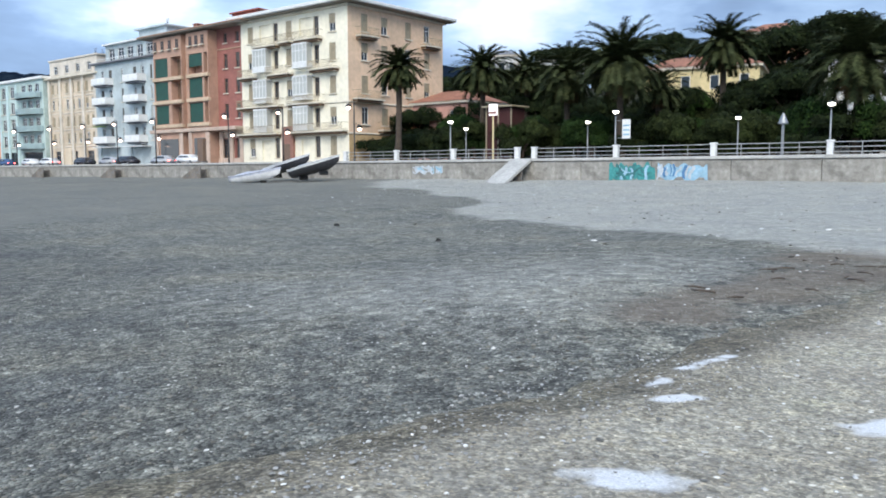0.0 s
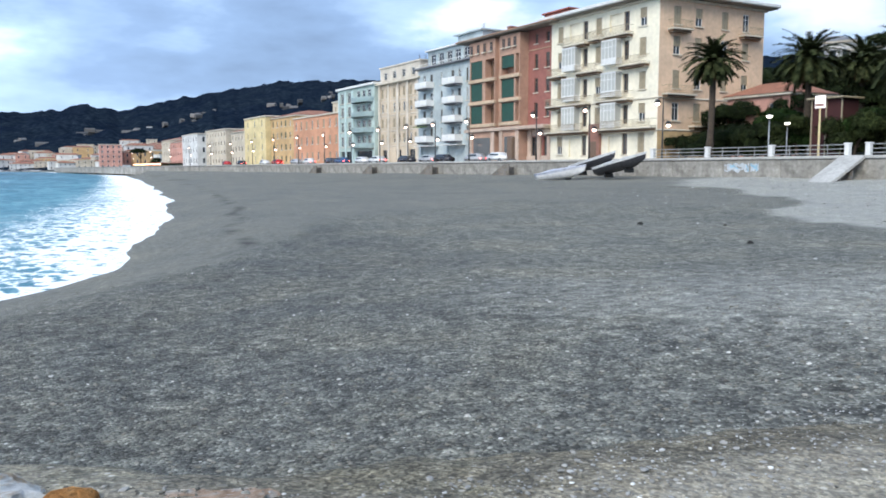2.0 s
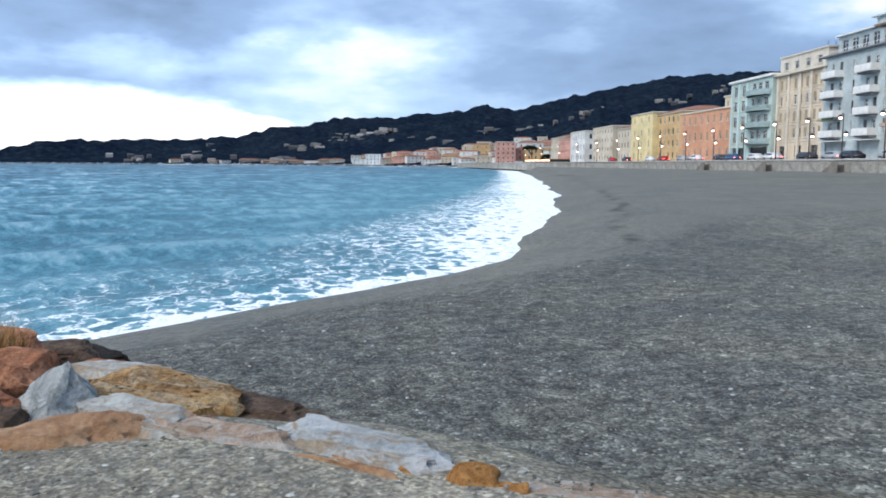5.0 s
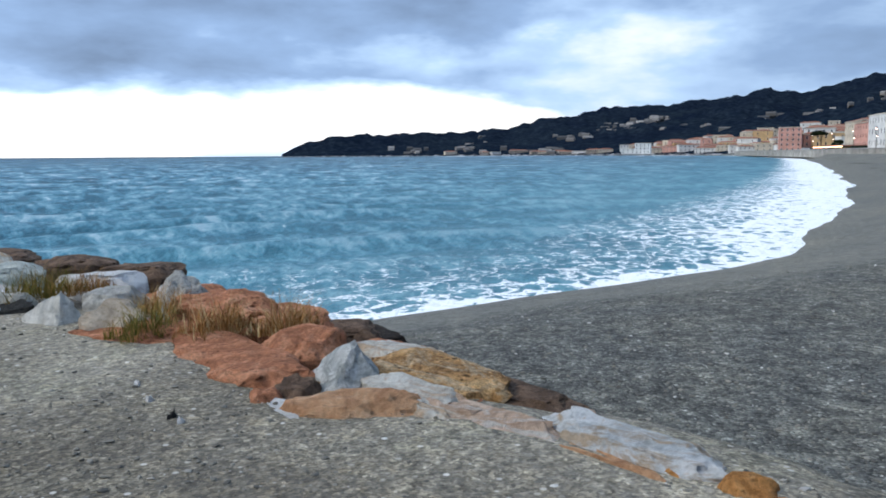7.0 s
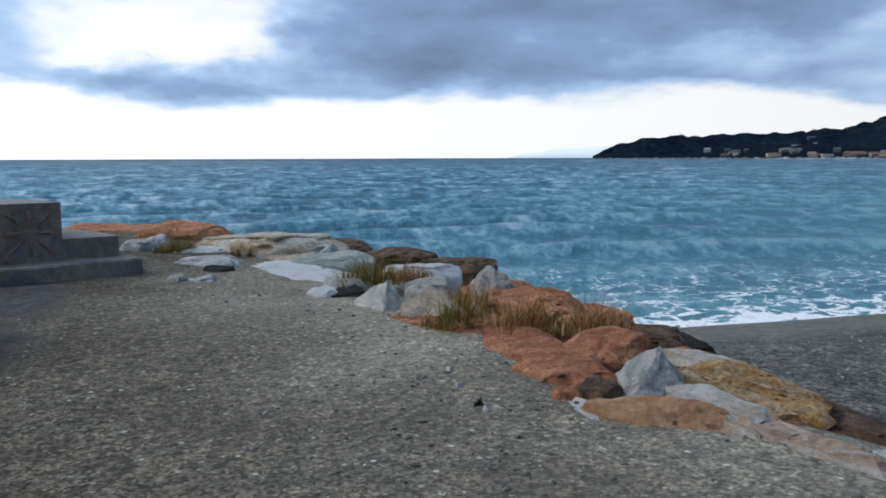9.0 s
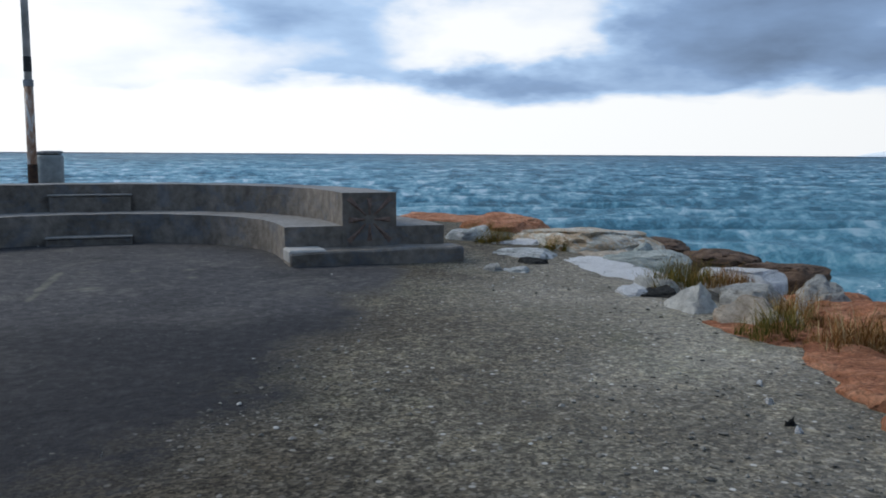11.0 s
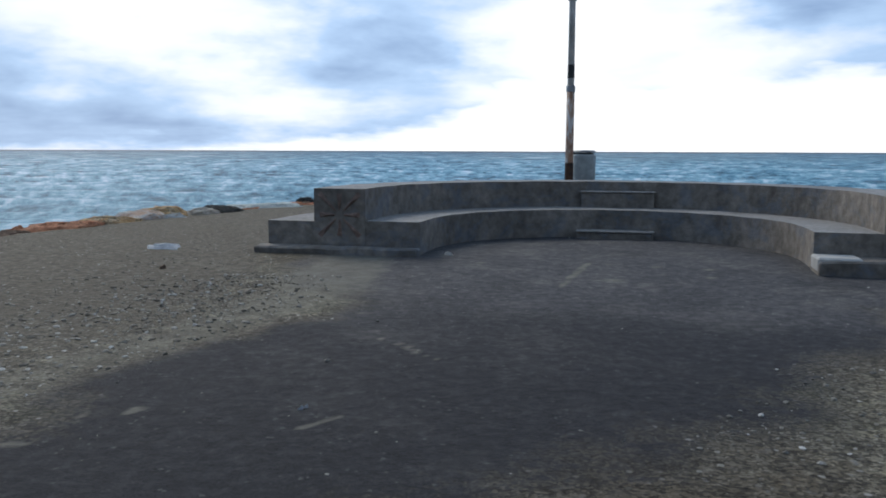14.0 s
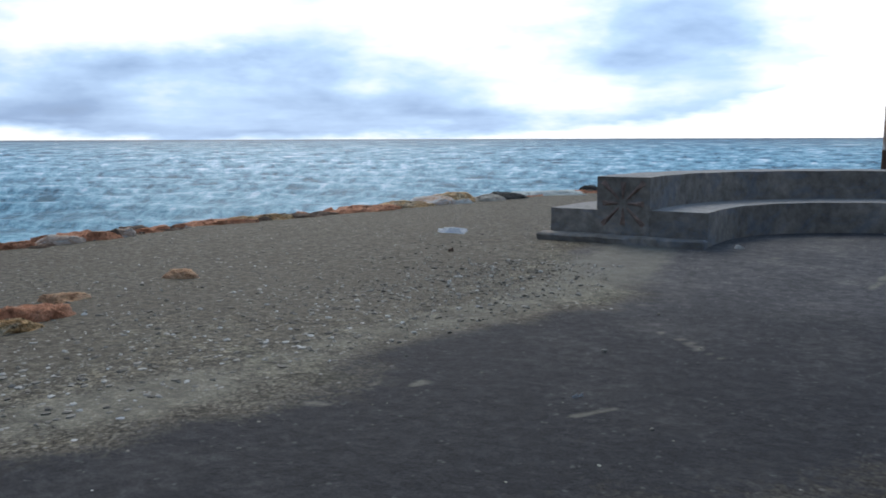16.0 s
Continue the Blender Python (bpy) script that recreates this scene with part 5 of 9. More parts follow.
def boulder(w, d, top, mat, seed, form, deep=0.45):
    """A broken stone: a boxy or rounded body cut by flat breaks, with cracks, ledges and pits; its foot lies deep in the ground."""
    power, breaks, reach, wave, steep = FORMS[form]
    bm = bmesh.new()
    bmesh.ops.create_icosphere(bm, subdivisions=4 if w > 0.3 else 3, radius=1.0)
    off = Vector((seed * 3.1, seed * 1.7, seed * 2.3))
    r = random.Random(seed)
    cuts = [(Vector((r.uniform(-0.25, 0.25), r.uniform(-0.35, 0.1), 1)).normalized(), r.uniform(0.55, 0.7))]
    if form == "wedge":
        cuts = [(Vector((-0.75, -0.45, 0.75)).normalized(), 0.42), (Vector((0.55, -0.70, 0.60)).normalized(), 0.50), (Vector((0.85, 0.3, 0.55)).normalized(), 0.60), (Vector((0.0, 0.7, 0.7)).normalized(), 0.66)]
    for k in range(breaks):
        a = k * math.tau / breaks + r.uniform(-0.5, 0.5)
        cuts.append((Vector((math.cos(a), math.sin(a), r.uniform(*steep))).normalized(), r.uniform(reach - 0.12, reach + 0.12)))
    tilt = Vector((r.uniform(-0.4, 0.4), r.uniform(-0.4, 0.4), 1.0))
    for v in bm.verts:
        p = Vector([math.copysign(abs(c) ** power, c) for c in v.co])
        for n, k in cuts:
            e = p.dot(n) - k
            if e > 0:
                p -= n * e * 0.97
        q = p * 1.0 + off
        p *= 1 + wave * noise.noise(q * 1.4) + wave * 0.7 * noise.noise(q * 3.1) + 0.035 * noise.noise(q * 8.0) + 0.02 * noise.noise(q * 17.0)
        crack = max(0.0, 0.10 - abs(noise.noise(q * 1.9))) * 0.9 + max(0.0, 0.08 - abs(noise.noise(q * 4.3))) * 0.5
        bed = p.dot(tilt) * 5.0 + noise.noise(q * 1.2)
        ledge = (bed - math.floor(bed)) * (0.05 if form in ("block", "slab") else 0.02)
        p -= v.co.normalized() * (crack + ledge)
        v.co = p
    lo, hi = [min(v.co[i] for v in bm.verts) for i in range(3)], [max(v.co[i] for v in bm.verts) for i in range(3)]
    belt = min(-0.03, top - 0.14)
    for v in bm.verts:
        z = belt + (v.co.z / hi[2] * (top - belt) if v.co.z > 0 else v.co.z / -lo[2] * deep)
        v.co = Vector(((v.co.x - (lo[0] + hi[0]) / 2) * w / (hi[0] - lo[0]), (v.co.y - (lo[1] + hi[1]) / 2) * d / (hi[1] - lo[1]), z))
    me = bm_mesh("boulder", bm, mat, True)
    me.set_sharp_from_angle(angle=radians(38))
    return me


def place_rocks(rows, seed):
    for i, (x, y, top, w, d, turn, kind, form) in enumerate(rows):
        me = boulder(w * 1.15, d * 1.25, top, ROCK_MATS[kind], seed + i, form)
        thing("boulder", pose(x, y, 0, 0, 0, turn), f"{ROCK_WORDS[kind]} boulder on the edge of the pier", "boulder", me, "boulders along the pier edge")


for rows, seed in ((ROCKS_NEAR, 10), (ROCKS_EDGE, 30), (ROCKS_MIDDLE, 50), (ROCKS_TIP, 70), (ROCKS_SLOPE, 90), (ROCKS_SHORE, 110), (ROCKS_FAR_SIDE, 130), (ROCKS_FAR_END, 150)):
    place_rocks(rows, seed)


def filler_rocks():
    """Smaller stones wedged between the large ones, nearly flush with the deck."""
    r = random.Random(31)
    lp = sorted(DECK_L, key=lambda q: q[1])
    warm, cool = ("terracotta", "salmon", "ochre", "terracotta", "brown", "beige"), ("white_grey", "grey", "grey_white", "beige", "white", "layered")
    for i in range(76):
        y = -15.5 + 15.0 * i / 75 + r.uniform(-0.12, 0.12)
        out = r.choice((-0.12, 0.08, 0.3, 0.55, 0.9))
        x = float(np.interp(y, [q[1] for q in lp], [q[0] for q in lp])) - out
        w = r.uniform(0.16, 0.46) * (0.6 if out < 0 else 1.0)
        k = r.choice(warm if y > -4.8 or y < -11.5 else cool)
        if out > 0.5:
            k = r.choice(("brown", "terracotta", "brown", "grey"))
        me = boulder(w, w * r.uniform(0.6, 0.85), r.uniform(0.03, 0.08), ROCK_MATS[k], 400 + i, r.choice(("lump", "block", "slab")), 0.2)
        thing("boulder", pose(x, y, -0.02 - 0.30 * max(out, 0) ** 1.3, r.uniform(-6, 6), r.uniform(-6, 6), r.uniform(0, 360)), f"small {ROCK_WORDS[k]} stone wedged between boulders", "boulder", me, "boulders along the pier edge")


filler_rocks()


def far_edge_rocks():
    """Low broken stones along the pier's other edge."""
    r = random.Random(77)
    rp = sorted(DECK_R, key=lambda q: q[1])
    for i in range(84):
        y = -22.5 + 16.0 * i / 83 + r.uniform(-0.12, 0.12)
        x = float(np.interp(y, [q[1] for q in rp], [q[0] for q in rp])) + r.uniform(-0.25, 0.35)
        w = r.uniform(0.3, 0.85)
        k = r.choice(("ochre", "brown", "terracotta", "salmon", "brown", "terracotta", "brown"))
        me = boulder(w, w * r.uniform(0.5, 0.8), r.uniform(0.06, 0.15), ROCK_MATS[k], 500 + i, r.choice(("lump", "lump", "slab")), 0.25)
        thing("boulder", pose(x, y, 0.0, 0, 0, r.uniform(30, 100)), f"small {ROCK_WORDS[k]} stone on the pier's edge", "boulder", me, "boulders along the pier edge")


far_edge_rocks()


def loose_stones():
    """Single stones lying on the asphalt and at the foot of the bench."""
    for i, (x, y, w, k) in enumerate(LOOSE):
        me = boulder(w, w * 0.6, w * 0.32, ROCK_MATS[k], 640 + i, "lump", 0.03)
        thing("loose_stone", pose(x, y, 0.05 * float(ramp01(-7, -12, y)), 0, 0, 47 * i), f"small {ROCK_WORDS[k]} stone lying on the asphalt", "stone", me, "loose stones on the deck")


LOOSE = [(0.44, -11.32, 0.2, "pale"), (-0.73, -13.78, 0.09, "grey"), (-2.12, -14.24, 0.12, "pale"), (-3.33, -6.53, 0.07, "white"), (1.02, -4.65, 0.05, "white"), (-0.73, -4.15, 0.045, "grey"), (-1.48, -13.76, 0.08, "grey"), (3.93, -9.93, 0.16, "brown"), (-6.54, -12.52, 0.06, "beige"), (-1.03, -14.02, 0.1, "grey"), (-4.17, -9.03, 0.08, "grey")]
loose_stones()


def rubble():
    """Armour stones of the pier's outer slopes, smaller and mostly hidden behind the first row."""
    lib = [boulder(1.1, 0.8, 0.5, ROCK_MATS[k], 300 + i, "block", 0.9) for i, k in enumerate(("brown", "wet", "terracotta", "grey", "dark", "ochre"))]
    r = random.Random(5)
    for x, y, z in [(-7.9 - 0.35 * i, -3.6 - 1.15 * i, -1.35) for i in range(5)] + [(-11.2 - 0.2 * (i % 3), -8.6 - 1.2 * i, -1.3) for i in range(8)]:
        me = r.choice(lib)
        thing("boulder", pose(x + r.uniform(-.2, .2), y + r.uniform(-.2, .2), z, r.uniform(-15, 15), r.uniform(-15, 15), r.uniform(0, 360)), "dark rough boulder at the water's edge", "boulder", me, "boulders along the pier edge")


rubble()


def grass_tuft(x, y, w, h, n, mat, label, seed):
    w, n = w * 1.4, int(n * 1.3)
    r = random.Random(seed)
    bm = bmesh.new()
    for _ in range(n):
        a, q = r.random() * math.tau, w / 2 * math.sqrt(r.random())
        bx, by = math.cos(a) * q + 0.12 * w * math.sin(5 * a), math.sin(a) * q * 0.7
        ln = h * r.uniform(0.15, 1.35) * (1.05 - (2 * q / w) ** 2 * 0.75)
        lean = r.uniform(0.2, 1.3)
        la = r.random() * math.tau
        wd = r.uniform(0.0025, 0.006)
        px, py = -math.sin(la) * wd, math.cos(la) * wd
        prev = None
        for k in range(4):
            f = k / 3
            cx, cy, cz = bx + math.cos(la) * lean * ln * f * f, by + math.sin(la) * lean * ln * f * f, ln * f * (1 - 0.25 * lean * f)
            tw = 1 - 0.85 * f
            pair = (bm.verts.new((cx - px * tw, cy - py * tw, cz)), bm.verts.new((cx + px * tw, cy + py * tw, cz)))
            if prev:
                bm.faces.new((prev[0], prev[1], pair[1], pair[0]))
            prev = pair
    thing("grass_tuft", pose(x, y, 0.02), label, "grass", bm_mesh("grass_tuft", bm, mat), "grass tufts between the boulders")


M_DRY = foliage("dry_grass", (0.22, 0.10, 0.03), (0.40, 0.21, 0.075), (0.60, 0.46, 0.26))
M_GREENGRASS = foliage("green_grass", (0.09, 0.095, 0.018), (0.20, 0.165, 0.04), (0.46, 0.26, 0.085))
for i, (x, y, w, h, n, mt) in enumerate([(-7.35, -6.4, 0.75, 0.34, 714, M_GREENGRASS), (-7.75, -6.1, 0.5, 0.26, 340, M_DRY), (-5.95, -4.15, 0.5, 0.28, 442, M_GREENGRASS), (-6.1, -3.55, 0.6, 0.32, 612, M_DRY), (-6.3, -3.0, 0.5, 0.34, 476, M_DRY),
                                          (-6.9, -4.6, 0.6, 0.26, 408, M_DRY), (-7.97, -10.95, 0.5, 0.36, 510, M_GREENGRASS), (-8.38, -9.75, 0.5, 0.26, 408, M_GREENGRASS), (-9.2, -12.9, 0.8, 0.3, 442, M_DRY)]):
    grass_tuft(x, y, w, h, n, mt, "dry tawny grass tuft between boulders" if mt is M_DRY else "green and straw grass tuft between boulders", 200 + i)


# ---- the promenade: wall, paving, railing, road ----
WALL_Y, TOP_Z, ROW_Y = 58.0, 2.5, 73.0


def slab(name, x0, x1, y0, y1, z0, z1, mat, label, category, bevel=0.0):
    bm = bmesh.new()
    box(bm, x0, x1, y0, y1, z0, z1, bevel=bevel)
    return tagged(new(name, bm_mesh(name, bm, mat)), label, category, kind="structure")


def sea_wall():
    w = slab("wall_promenade", -700, 40, WALL_Y + 0.12, WALL_Y + 0.6, -0.8, 2.24, M_WALL, "stained concrete sea wall below the promenade", "wall")
    # panels cast one beside the other, each a little out of line
    bm = bmesh.new()
    box(bm, -2.98, 2.98, 0, 0.12, -0.8, 2.22, bevel=0.015)
    panel = bm_mesh("wall_panel", bm, M_WALL_PANEL)
    for i in range(34):
        part("wall_panel", panel, w, pose(12 - 6.0 * i, WALL_Y - 0.02 + 0.004 * math.sin(i * 2.7), 0))
    slab("trim_coping", -700, 40, WALL_Y - 0.14, WALL_Y + 0.62, 2.26, 2.5, M_WALL_CAP, "pale concrete coping along the sea wall", "coping", 0.03)
    slab("pavement_promenade", -700, 40, WALL_Y + 0.62, 64.0, 0.0, 2.47, M_PAVE, "pale paved seafront promenade", "pavement")
    slab("road", -700, 40, 64.0, 70.2, 0.0, 2.36, M_ASPHALT, "dark asphalt seafront road", "road")
    slab("pavement_houses", -700, 40, 70.2, 96.0, 0.0, 2.46, M_PAVE, "pavement before the houses", "pavement")


M_WALL_PANEL = surface("cast_panel", (0.27, 0.255, 0.225), (0.46, 0.44, 0.40), 2.5, 0.9, (0.45, 0.45), 0.5, 0.04, vary=0.16)
sea_wall()


def spray(name, x, z, w, h, mats, seed, label):
    """Faded spray paint on the wall: a ragged ground and slanting strokes, unreadable."""
    r = random.Random(seed)
    g = thing(name, pose(x, WALL_Y - 0.022, z), label, "graffiti")
    bm = bmesh.new()
    n = 26
    up = [bm.verts.new((-w / 2 + w * i / n, -0.004, h * (0.40 + 0.10 * math.sin(i * 0.9 + seed) + r.uniform(-0.10, 0.08)))) for i in range(n + 1)]
    dn = [bm.verts.new((-w / 2 + w * i / n + r.uniform(-0.05, 0.05), -0.004, -h * (0.36 + 0.12 * math.sin(i * 0.6 + 2 * seed) + r.uniform(-0.10, 0.12)))) for i in range(n + 1)]
    for i in range(n):
        bm.faces.new((dn[i], dn[i + 1], up[i + 1], up[i]))
    part("paint_ground", bm_mesh("paint_ground", bm, mats[0]), g)
    for i in range(max(4, int(w * 3.4))):
        bm = bmesh.new()
        cx, cz = r.uniform(-0.46, 0.46) * w, r.uniform(-0.15, 0.15) * h
        a, ln, th = r.choice((70, 80, 95, 110, 15, 150)) + r.uniform(-12, 12), h * r.uniform(0.25, 0.42), r.uniform(0.05, 0.13)
        ca, sa = math.cos(radians(a)), math.sin(radians(a))
        pts = []
        for k in range(7):
            f = k / 6 * 2 - 1
            o = 0.12 * math.sin(f * 3 + i) * h * 0.4
            pts.append((cx + ca * ln * f - sa * o, cz + sa * ln * f + ca * o))
        for (x0, z0), (x1, z1) in zip(pts, pts[1:]):
            bm.faces.new([bm.verts.new((px, -0.008 - 0.0006 * i, pz)) for px, pz in ((x0 - sa * th, z0 + ca * th), (x0 + sa * th, z0 - ca * th), (x1 + sa * th, z1 - ca * th), (x1 - sa * th, z1 + ca * th))])
        part("paint_stroke", bm_mesh("paint_stroke", bm, mats[1 + i % (len(mats) - 1)]), g)


M_TEAL = surface("teal_spray", (0.03, 0.22, 0.22), (0.07, 0.34, 0.33), 5, 0.7, (0.6, 1.5))
M_TEAL2 = surface("dark_teal_spray", (0.02, 0.12, 0.13), (0.05, 0.22, 0.22), 5, 0.7, (0.6, 1.5))
M_SKYBLUE = surface("sky_blue_spray", (0.22, 0.42, 0.56), (0.38, 0.56, 0.68), 5, 0.7, (0.7, 1.5))
M_BLUE = surface("blue_spray", (0.06, 0.17, 0.34), (0.12, 0.27, 0.46), 5, 0.7, (0.7, 1.5))
M_LILAC = surface("pale_spray", (0.42, 0.46, 0.50), (0.55, 0.60, 0.64), 5, 0.7, (0.7, 1.5))
spray("graffiti", -28.6, 1.25, 3.8, 1.7, [M_TEAL, M_TEAL2, M_SKYBLUE, M_TEAL2], 1, "teal spray-paint graffiti on the sea wall")
spray("graffiti", -24.6, 1.35, 3.8, 1.3, [M_SKYBLUE, M_LILAC, M_LILAC, M_BLUE], 2, "pale blue spray-paint graffiti on the sea wall")
spray("graffiti", -49.5, 1.6, 2.6, 0.8, [M_LILAC, M_SKYBLUE, M_WALL, M_SKYBLUE], 3, "faded blue graffiti on the sea wall")
spray("graffiti", -47.6, 1.6, 0.8, 0.8, [M_LILAC, M_SKYBLUE], 4, "faded pale graffiti on the sea wall")

PILLARS = [-6.9, -14.6, -22.4, -30.1, -37.6, -39.3, -46.2, -53.1, -60.0]


def pillar(x):
    p = thing("railing_pillar", pose(x, WALL_Y + 0.3, TOP_Z), "white square railing pillar on the sea wall", "pillar", group="pillars of the seafront railing")
    bm = bmesh.new()
    box(bm, -0.19, 0.19, -0.19, 0.19, 0, 0.86, bevel=0.02)
    part("shaft", bm_mesh("shaft", bm, M_WHITE), p)
    bm = bmesh.new()
    box(bm, -0.24, 0.24, -0.24, 0.24, 0.86, 0.96, bevel=0.025)
    part("cap", bm_mesh("cap", bm, M_WHITE), p)


for x in PILLARS:
    pillar(x)


def railing(x0, x1):
    r = thing("railing", pose(x0, WALL_Y + 0.3, TOP_Z), "grey metal railing with three rails along the promenade", "railing", group="railings of the promenade")
    L = x1 - x0
    for z in (0.18, 0.50, 0.82):
        bm = bmesh.new()
        tube(bm, [(0.2, 0, z), (L - 0.2, 0, z)], [0.035, 0.035], 6)
        part("rail", bm_mesh("rail", bm, M_RAIL), r)
    n = max(1, int(L / 1.7))
    for i in range(1, n):
        bm = bmesh.new()
        tube(bm, [(i * L / n, 0, 0), (i * L / n, 0, 0.84)], [0.03, 0.03], 6)
        part("post", bm_mesh("post", bm, M_RAIL), r)


M_RAIL = surface("rail_paint", (0.30, 0.31, 0.31), (0.46, 0.46, 0.45), 8, 0.5, (0.7, 1), 0.1, 0.004, 0.2)
for a, b in zip(PILLARS[1:], PILLARS):
    if not (a == -39.3):
        railing(a, b)


def ramp_stair():
    r = thing("beach_ramp", pose(-38.6, WALL_Y - 0.14, 0), "pale concrete ramp from the promenade down to the beach", "ramp")
    bm = bmesh.new()
    n = 4.3
    vs = [bm.verts.new(p) for p in ((-1.0, 0, 2.48), (1.0, 0, 2.48), (1.0, -n, 0.30), (-1.0, -n, 0.30), (-1.0, 0, 2.2), (1.0, 0, 2.2), (1.0, -n, 0.02), (-1.0, -n, 0.02))]
    for q in ((0, 1, 2, 3), (7, 6, 5, 4), (0, 3, 7, 4), (1, 5, 6, 2), (3, 2, 6, 7), (0, 4, 5, 1)):
        bm.faces.new([vs[i] for i in q])
    bmesh.ops.bevel(bm, geom=list(bm.edges), offset=0.03, segments=1, affect="EDGES")
    part("slope", bm_mesh("slope", bm, M_WALL_CAP), r)
    for y in (-1.2, -2.6):
        bm = bmesh.new()
        box(bm, -0.9, 0.9, y - 0.15, y, -0.4, 2.48 + y * 0.507 - 0.25)
        part("pier_support", bm_mesh("pier_support", bm, M_CONC), r)


ramp_stair()


def wall_stair(x):
    """A flight of steps that leans along the wall down to the beach."""
    s = thing("beach_stair", pose(x, WALL_Y - 0.05, 0), "dark concrete steps along the sea wall", "stairs", group="stairs along the sea wall")
    bm = bmesh.new()
    pts = [(0, 2.1), (-0.9, 2.1), (-4.2, 0.55), (-4.2, 0.2), (0, 0.2)]
    a = [bm.verts.new((px, -1.3, pz)) for px, pz in pts]
    b = [bm.verts.new((px, -1.12, pz)) for px, pz in pts]
    bm.faces.new(a)
    bm.faces.new(b[::-1])
    for i in range(5):
        bm.faces.new((a[i], b[i], b[(i + 1) % 5], a[(i + 1) % 5]))
    part("side_wall", bm_mesh("side_wall", bm, M_CONC), s)
    for i in range(10):
        bm = bmesh.new()
        box(bm, -4.0 + i * 0.31, -0.6, -1.1, 0.0, 0.1 + i * 0.16, 0.3 + i * 0.16)
        part("step", bm_mesh("step", bm, M_CONC), s)


for x in (-82.5, -101.5, -121.5, -146.0):
    wall_stair(x)

# ---- house kit ----
WINDOW_CACHE = {}


def pierced(bm, U, V, holes, depth, fn):
    us = sorted({0.0, U, *[h[0] for h in holes], *[h[1] for h in holes]})
    vs = sorted({0.0, V, *[h[2] for h in holes], *[h[3] for h in holes]})
    grid = {}

    def at(u, v):
        if (u, v) not in grid:
            grid[(u, v)] = bm.verts.new(fn(u, v, 0))
        return grid[(u, v)]
    for a, b in zip(us, us[1:]):
        for c, d in zip(vs, vs[1:]):
            mu, mv = (a + b) / 2, (c + d) / 2
            if not any(h[0] < mu < h[1] and h[2] < mv < h[3] for h in holes):
                bm.faces.new((at(a, c), at(b, c), at(b, d), at(a, d)))
    for u0, u1, v0, v1 in holes:
        ring0 = [bm.verts.new(fn(u, v, 0)) for u, v in ((u0, v0), (u1, v0), (u1, v1), (u0, v1))]
        ring1 = [bm.verts.new(fn(u, v, depth)) for u, v in ((u0, v0), (u1, v0), (u1, v1), (u0, v1))]
        for i in range(4):
            bm.faces.new((ring0[i], ring0[(i + 1) % 4], ring1[(i + 1) % 4], ring1[i]))
        bm.faces.new(ring1)


def window_meshes(kind, w, h, frame_mat, shutter_mat):
    key = (kind, round(w, 2), round(h, 2), frame_mat.name, shutter_mat.name)
    if key in WINDOW_CACHE:
        return WINDOW_CACHE[key]
    out = []
    f = 0.09
    bm = bmesh.new()
    if kind == "far":
        box(bm, -w / 2, w / 2, -0.10, 0.0, 0, h)
        box(bm, -w / 2 + 0.1, w / 2 - 0.1, -0.12, -0.105, 0.1, h - 0.1, 1)
        WINDOW_CACHE[key] = [("window", bm_mesh("window", bm, [frame_mat, M_GLASS]))]
        return WINDOW_CACHE[key]
    for x0, x1, z0, z1 in ((-w / 2, -w / 2 + f, 0, h), (w / 2 - f, w / 2, 0, h), (-w / 2 + f, w / 2 - f, 0, f), (-w / 2 + f, w / 2 - f, h - f, h), (-0.04, 0.04, f, h - f), (-w / 2 + f, -0.04, h * 0.7, h * 0.7 + 0.06), (0.04, w / 2 - f, h * 0.7, h * 0.7 + 0.06)):
        box(bm, x0, x1, -0.06, 0.0, z0, z1)
    out.append(("window_frame", bm_mesh("window_frame", bm, frame_mat)))
    bm = bmesh.new()
    box(bm, -w / 2 + 0.02, w / 2 - 0.02, -0.028, -0.012, 0.02, h - 0.02)
    out.append(("pane", bm_mesh("pane", bm, M_GLASS)))
    if kind in ("closed", "half"):
        for s in (-1, 1):
            bm = bmesh.new()
            x0, x1 = sorted((s * 0.02, s * w / 2 * 0.98))
            z0 = 0.02 if kind == "closed" else h * 0.45
            box(bm, x0, x1, -0.125, -0.085, z0, h - 0.02)
            out.append(("shutter", bm_mesh("shutter", bm, shutter_mat)))
    if kind == "open":
        for s in (-1, 1):
            bm = bmesh.new()
            x0, x1 = sorted((s * (w / 2 + 0.03), s * (w + 0.0)))
            box(bm, x0, x1, -0.30, -0.26, 0.02, h - 0.02)
            out.append(("shutter", bm_mesh("shutter", bm, shutter_mat)))
    bm = bmesh.new()
    box(bm, -w / 2 - 0.15, w / 2 + 0.15, -0.38, 0.0, -0.14, -0.004)
    out.append(("sill", bm_mesh("sill", bm, M_TRIM)))
    WINDOW_CACHE[key] = out
    return out


def put_window(parent, m, kind, w, h, frame_mat, shutter_mat, label=""):
    meshes = window_meshes(kind, w, h, frame_mat, shutter_mat)
    win = part("window", meshes[0][1], parent, m, label)
    for name, me in meshes[1:]:
        part(name, me, win)
    return win


BAR_CACHE = {}


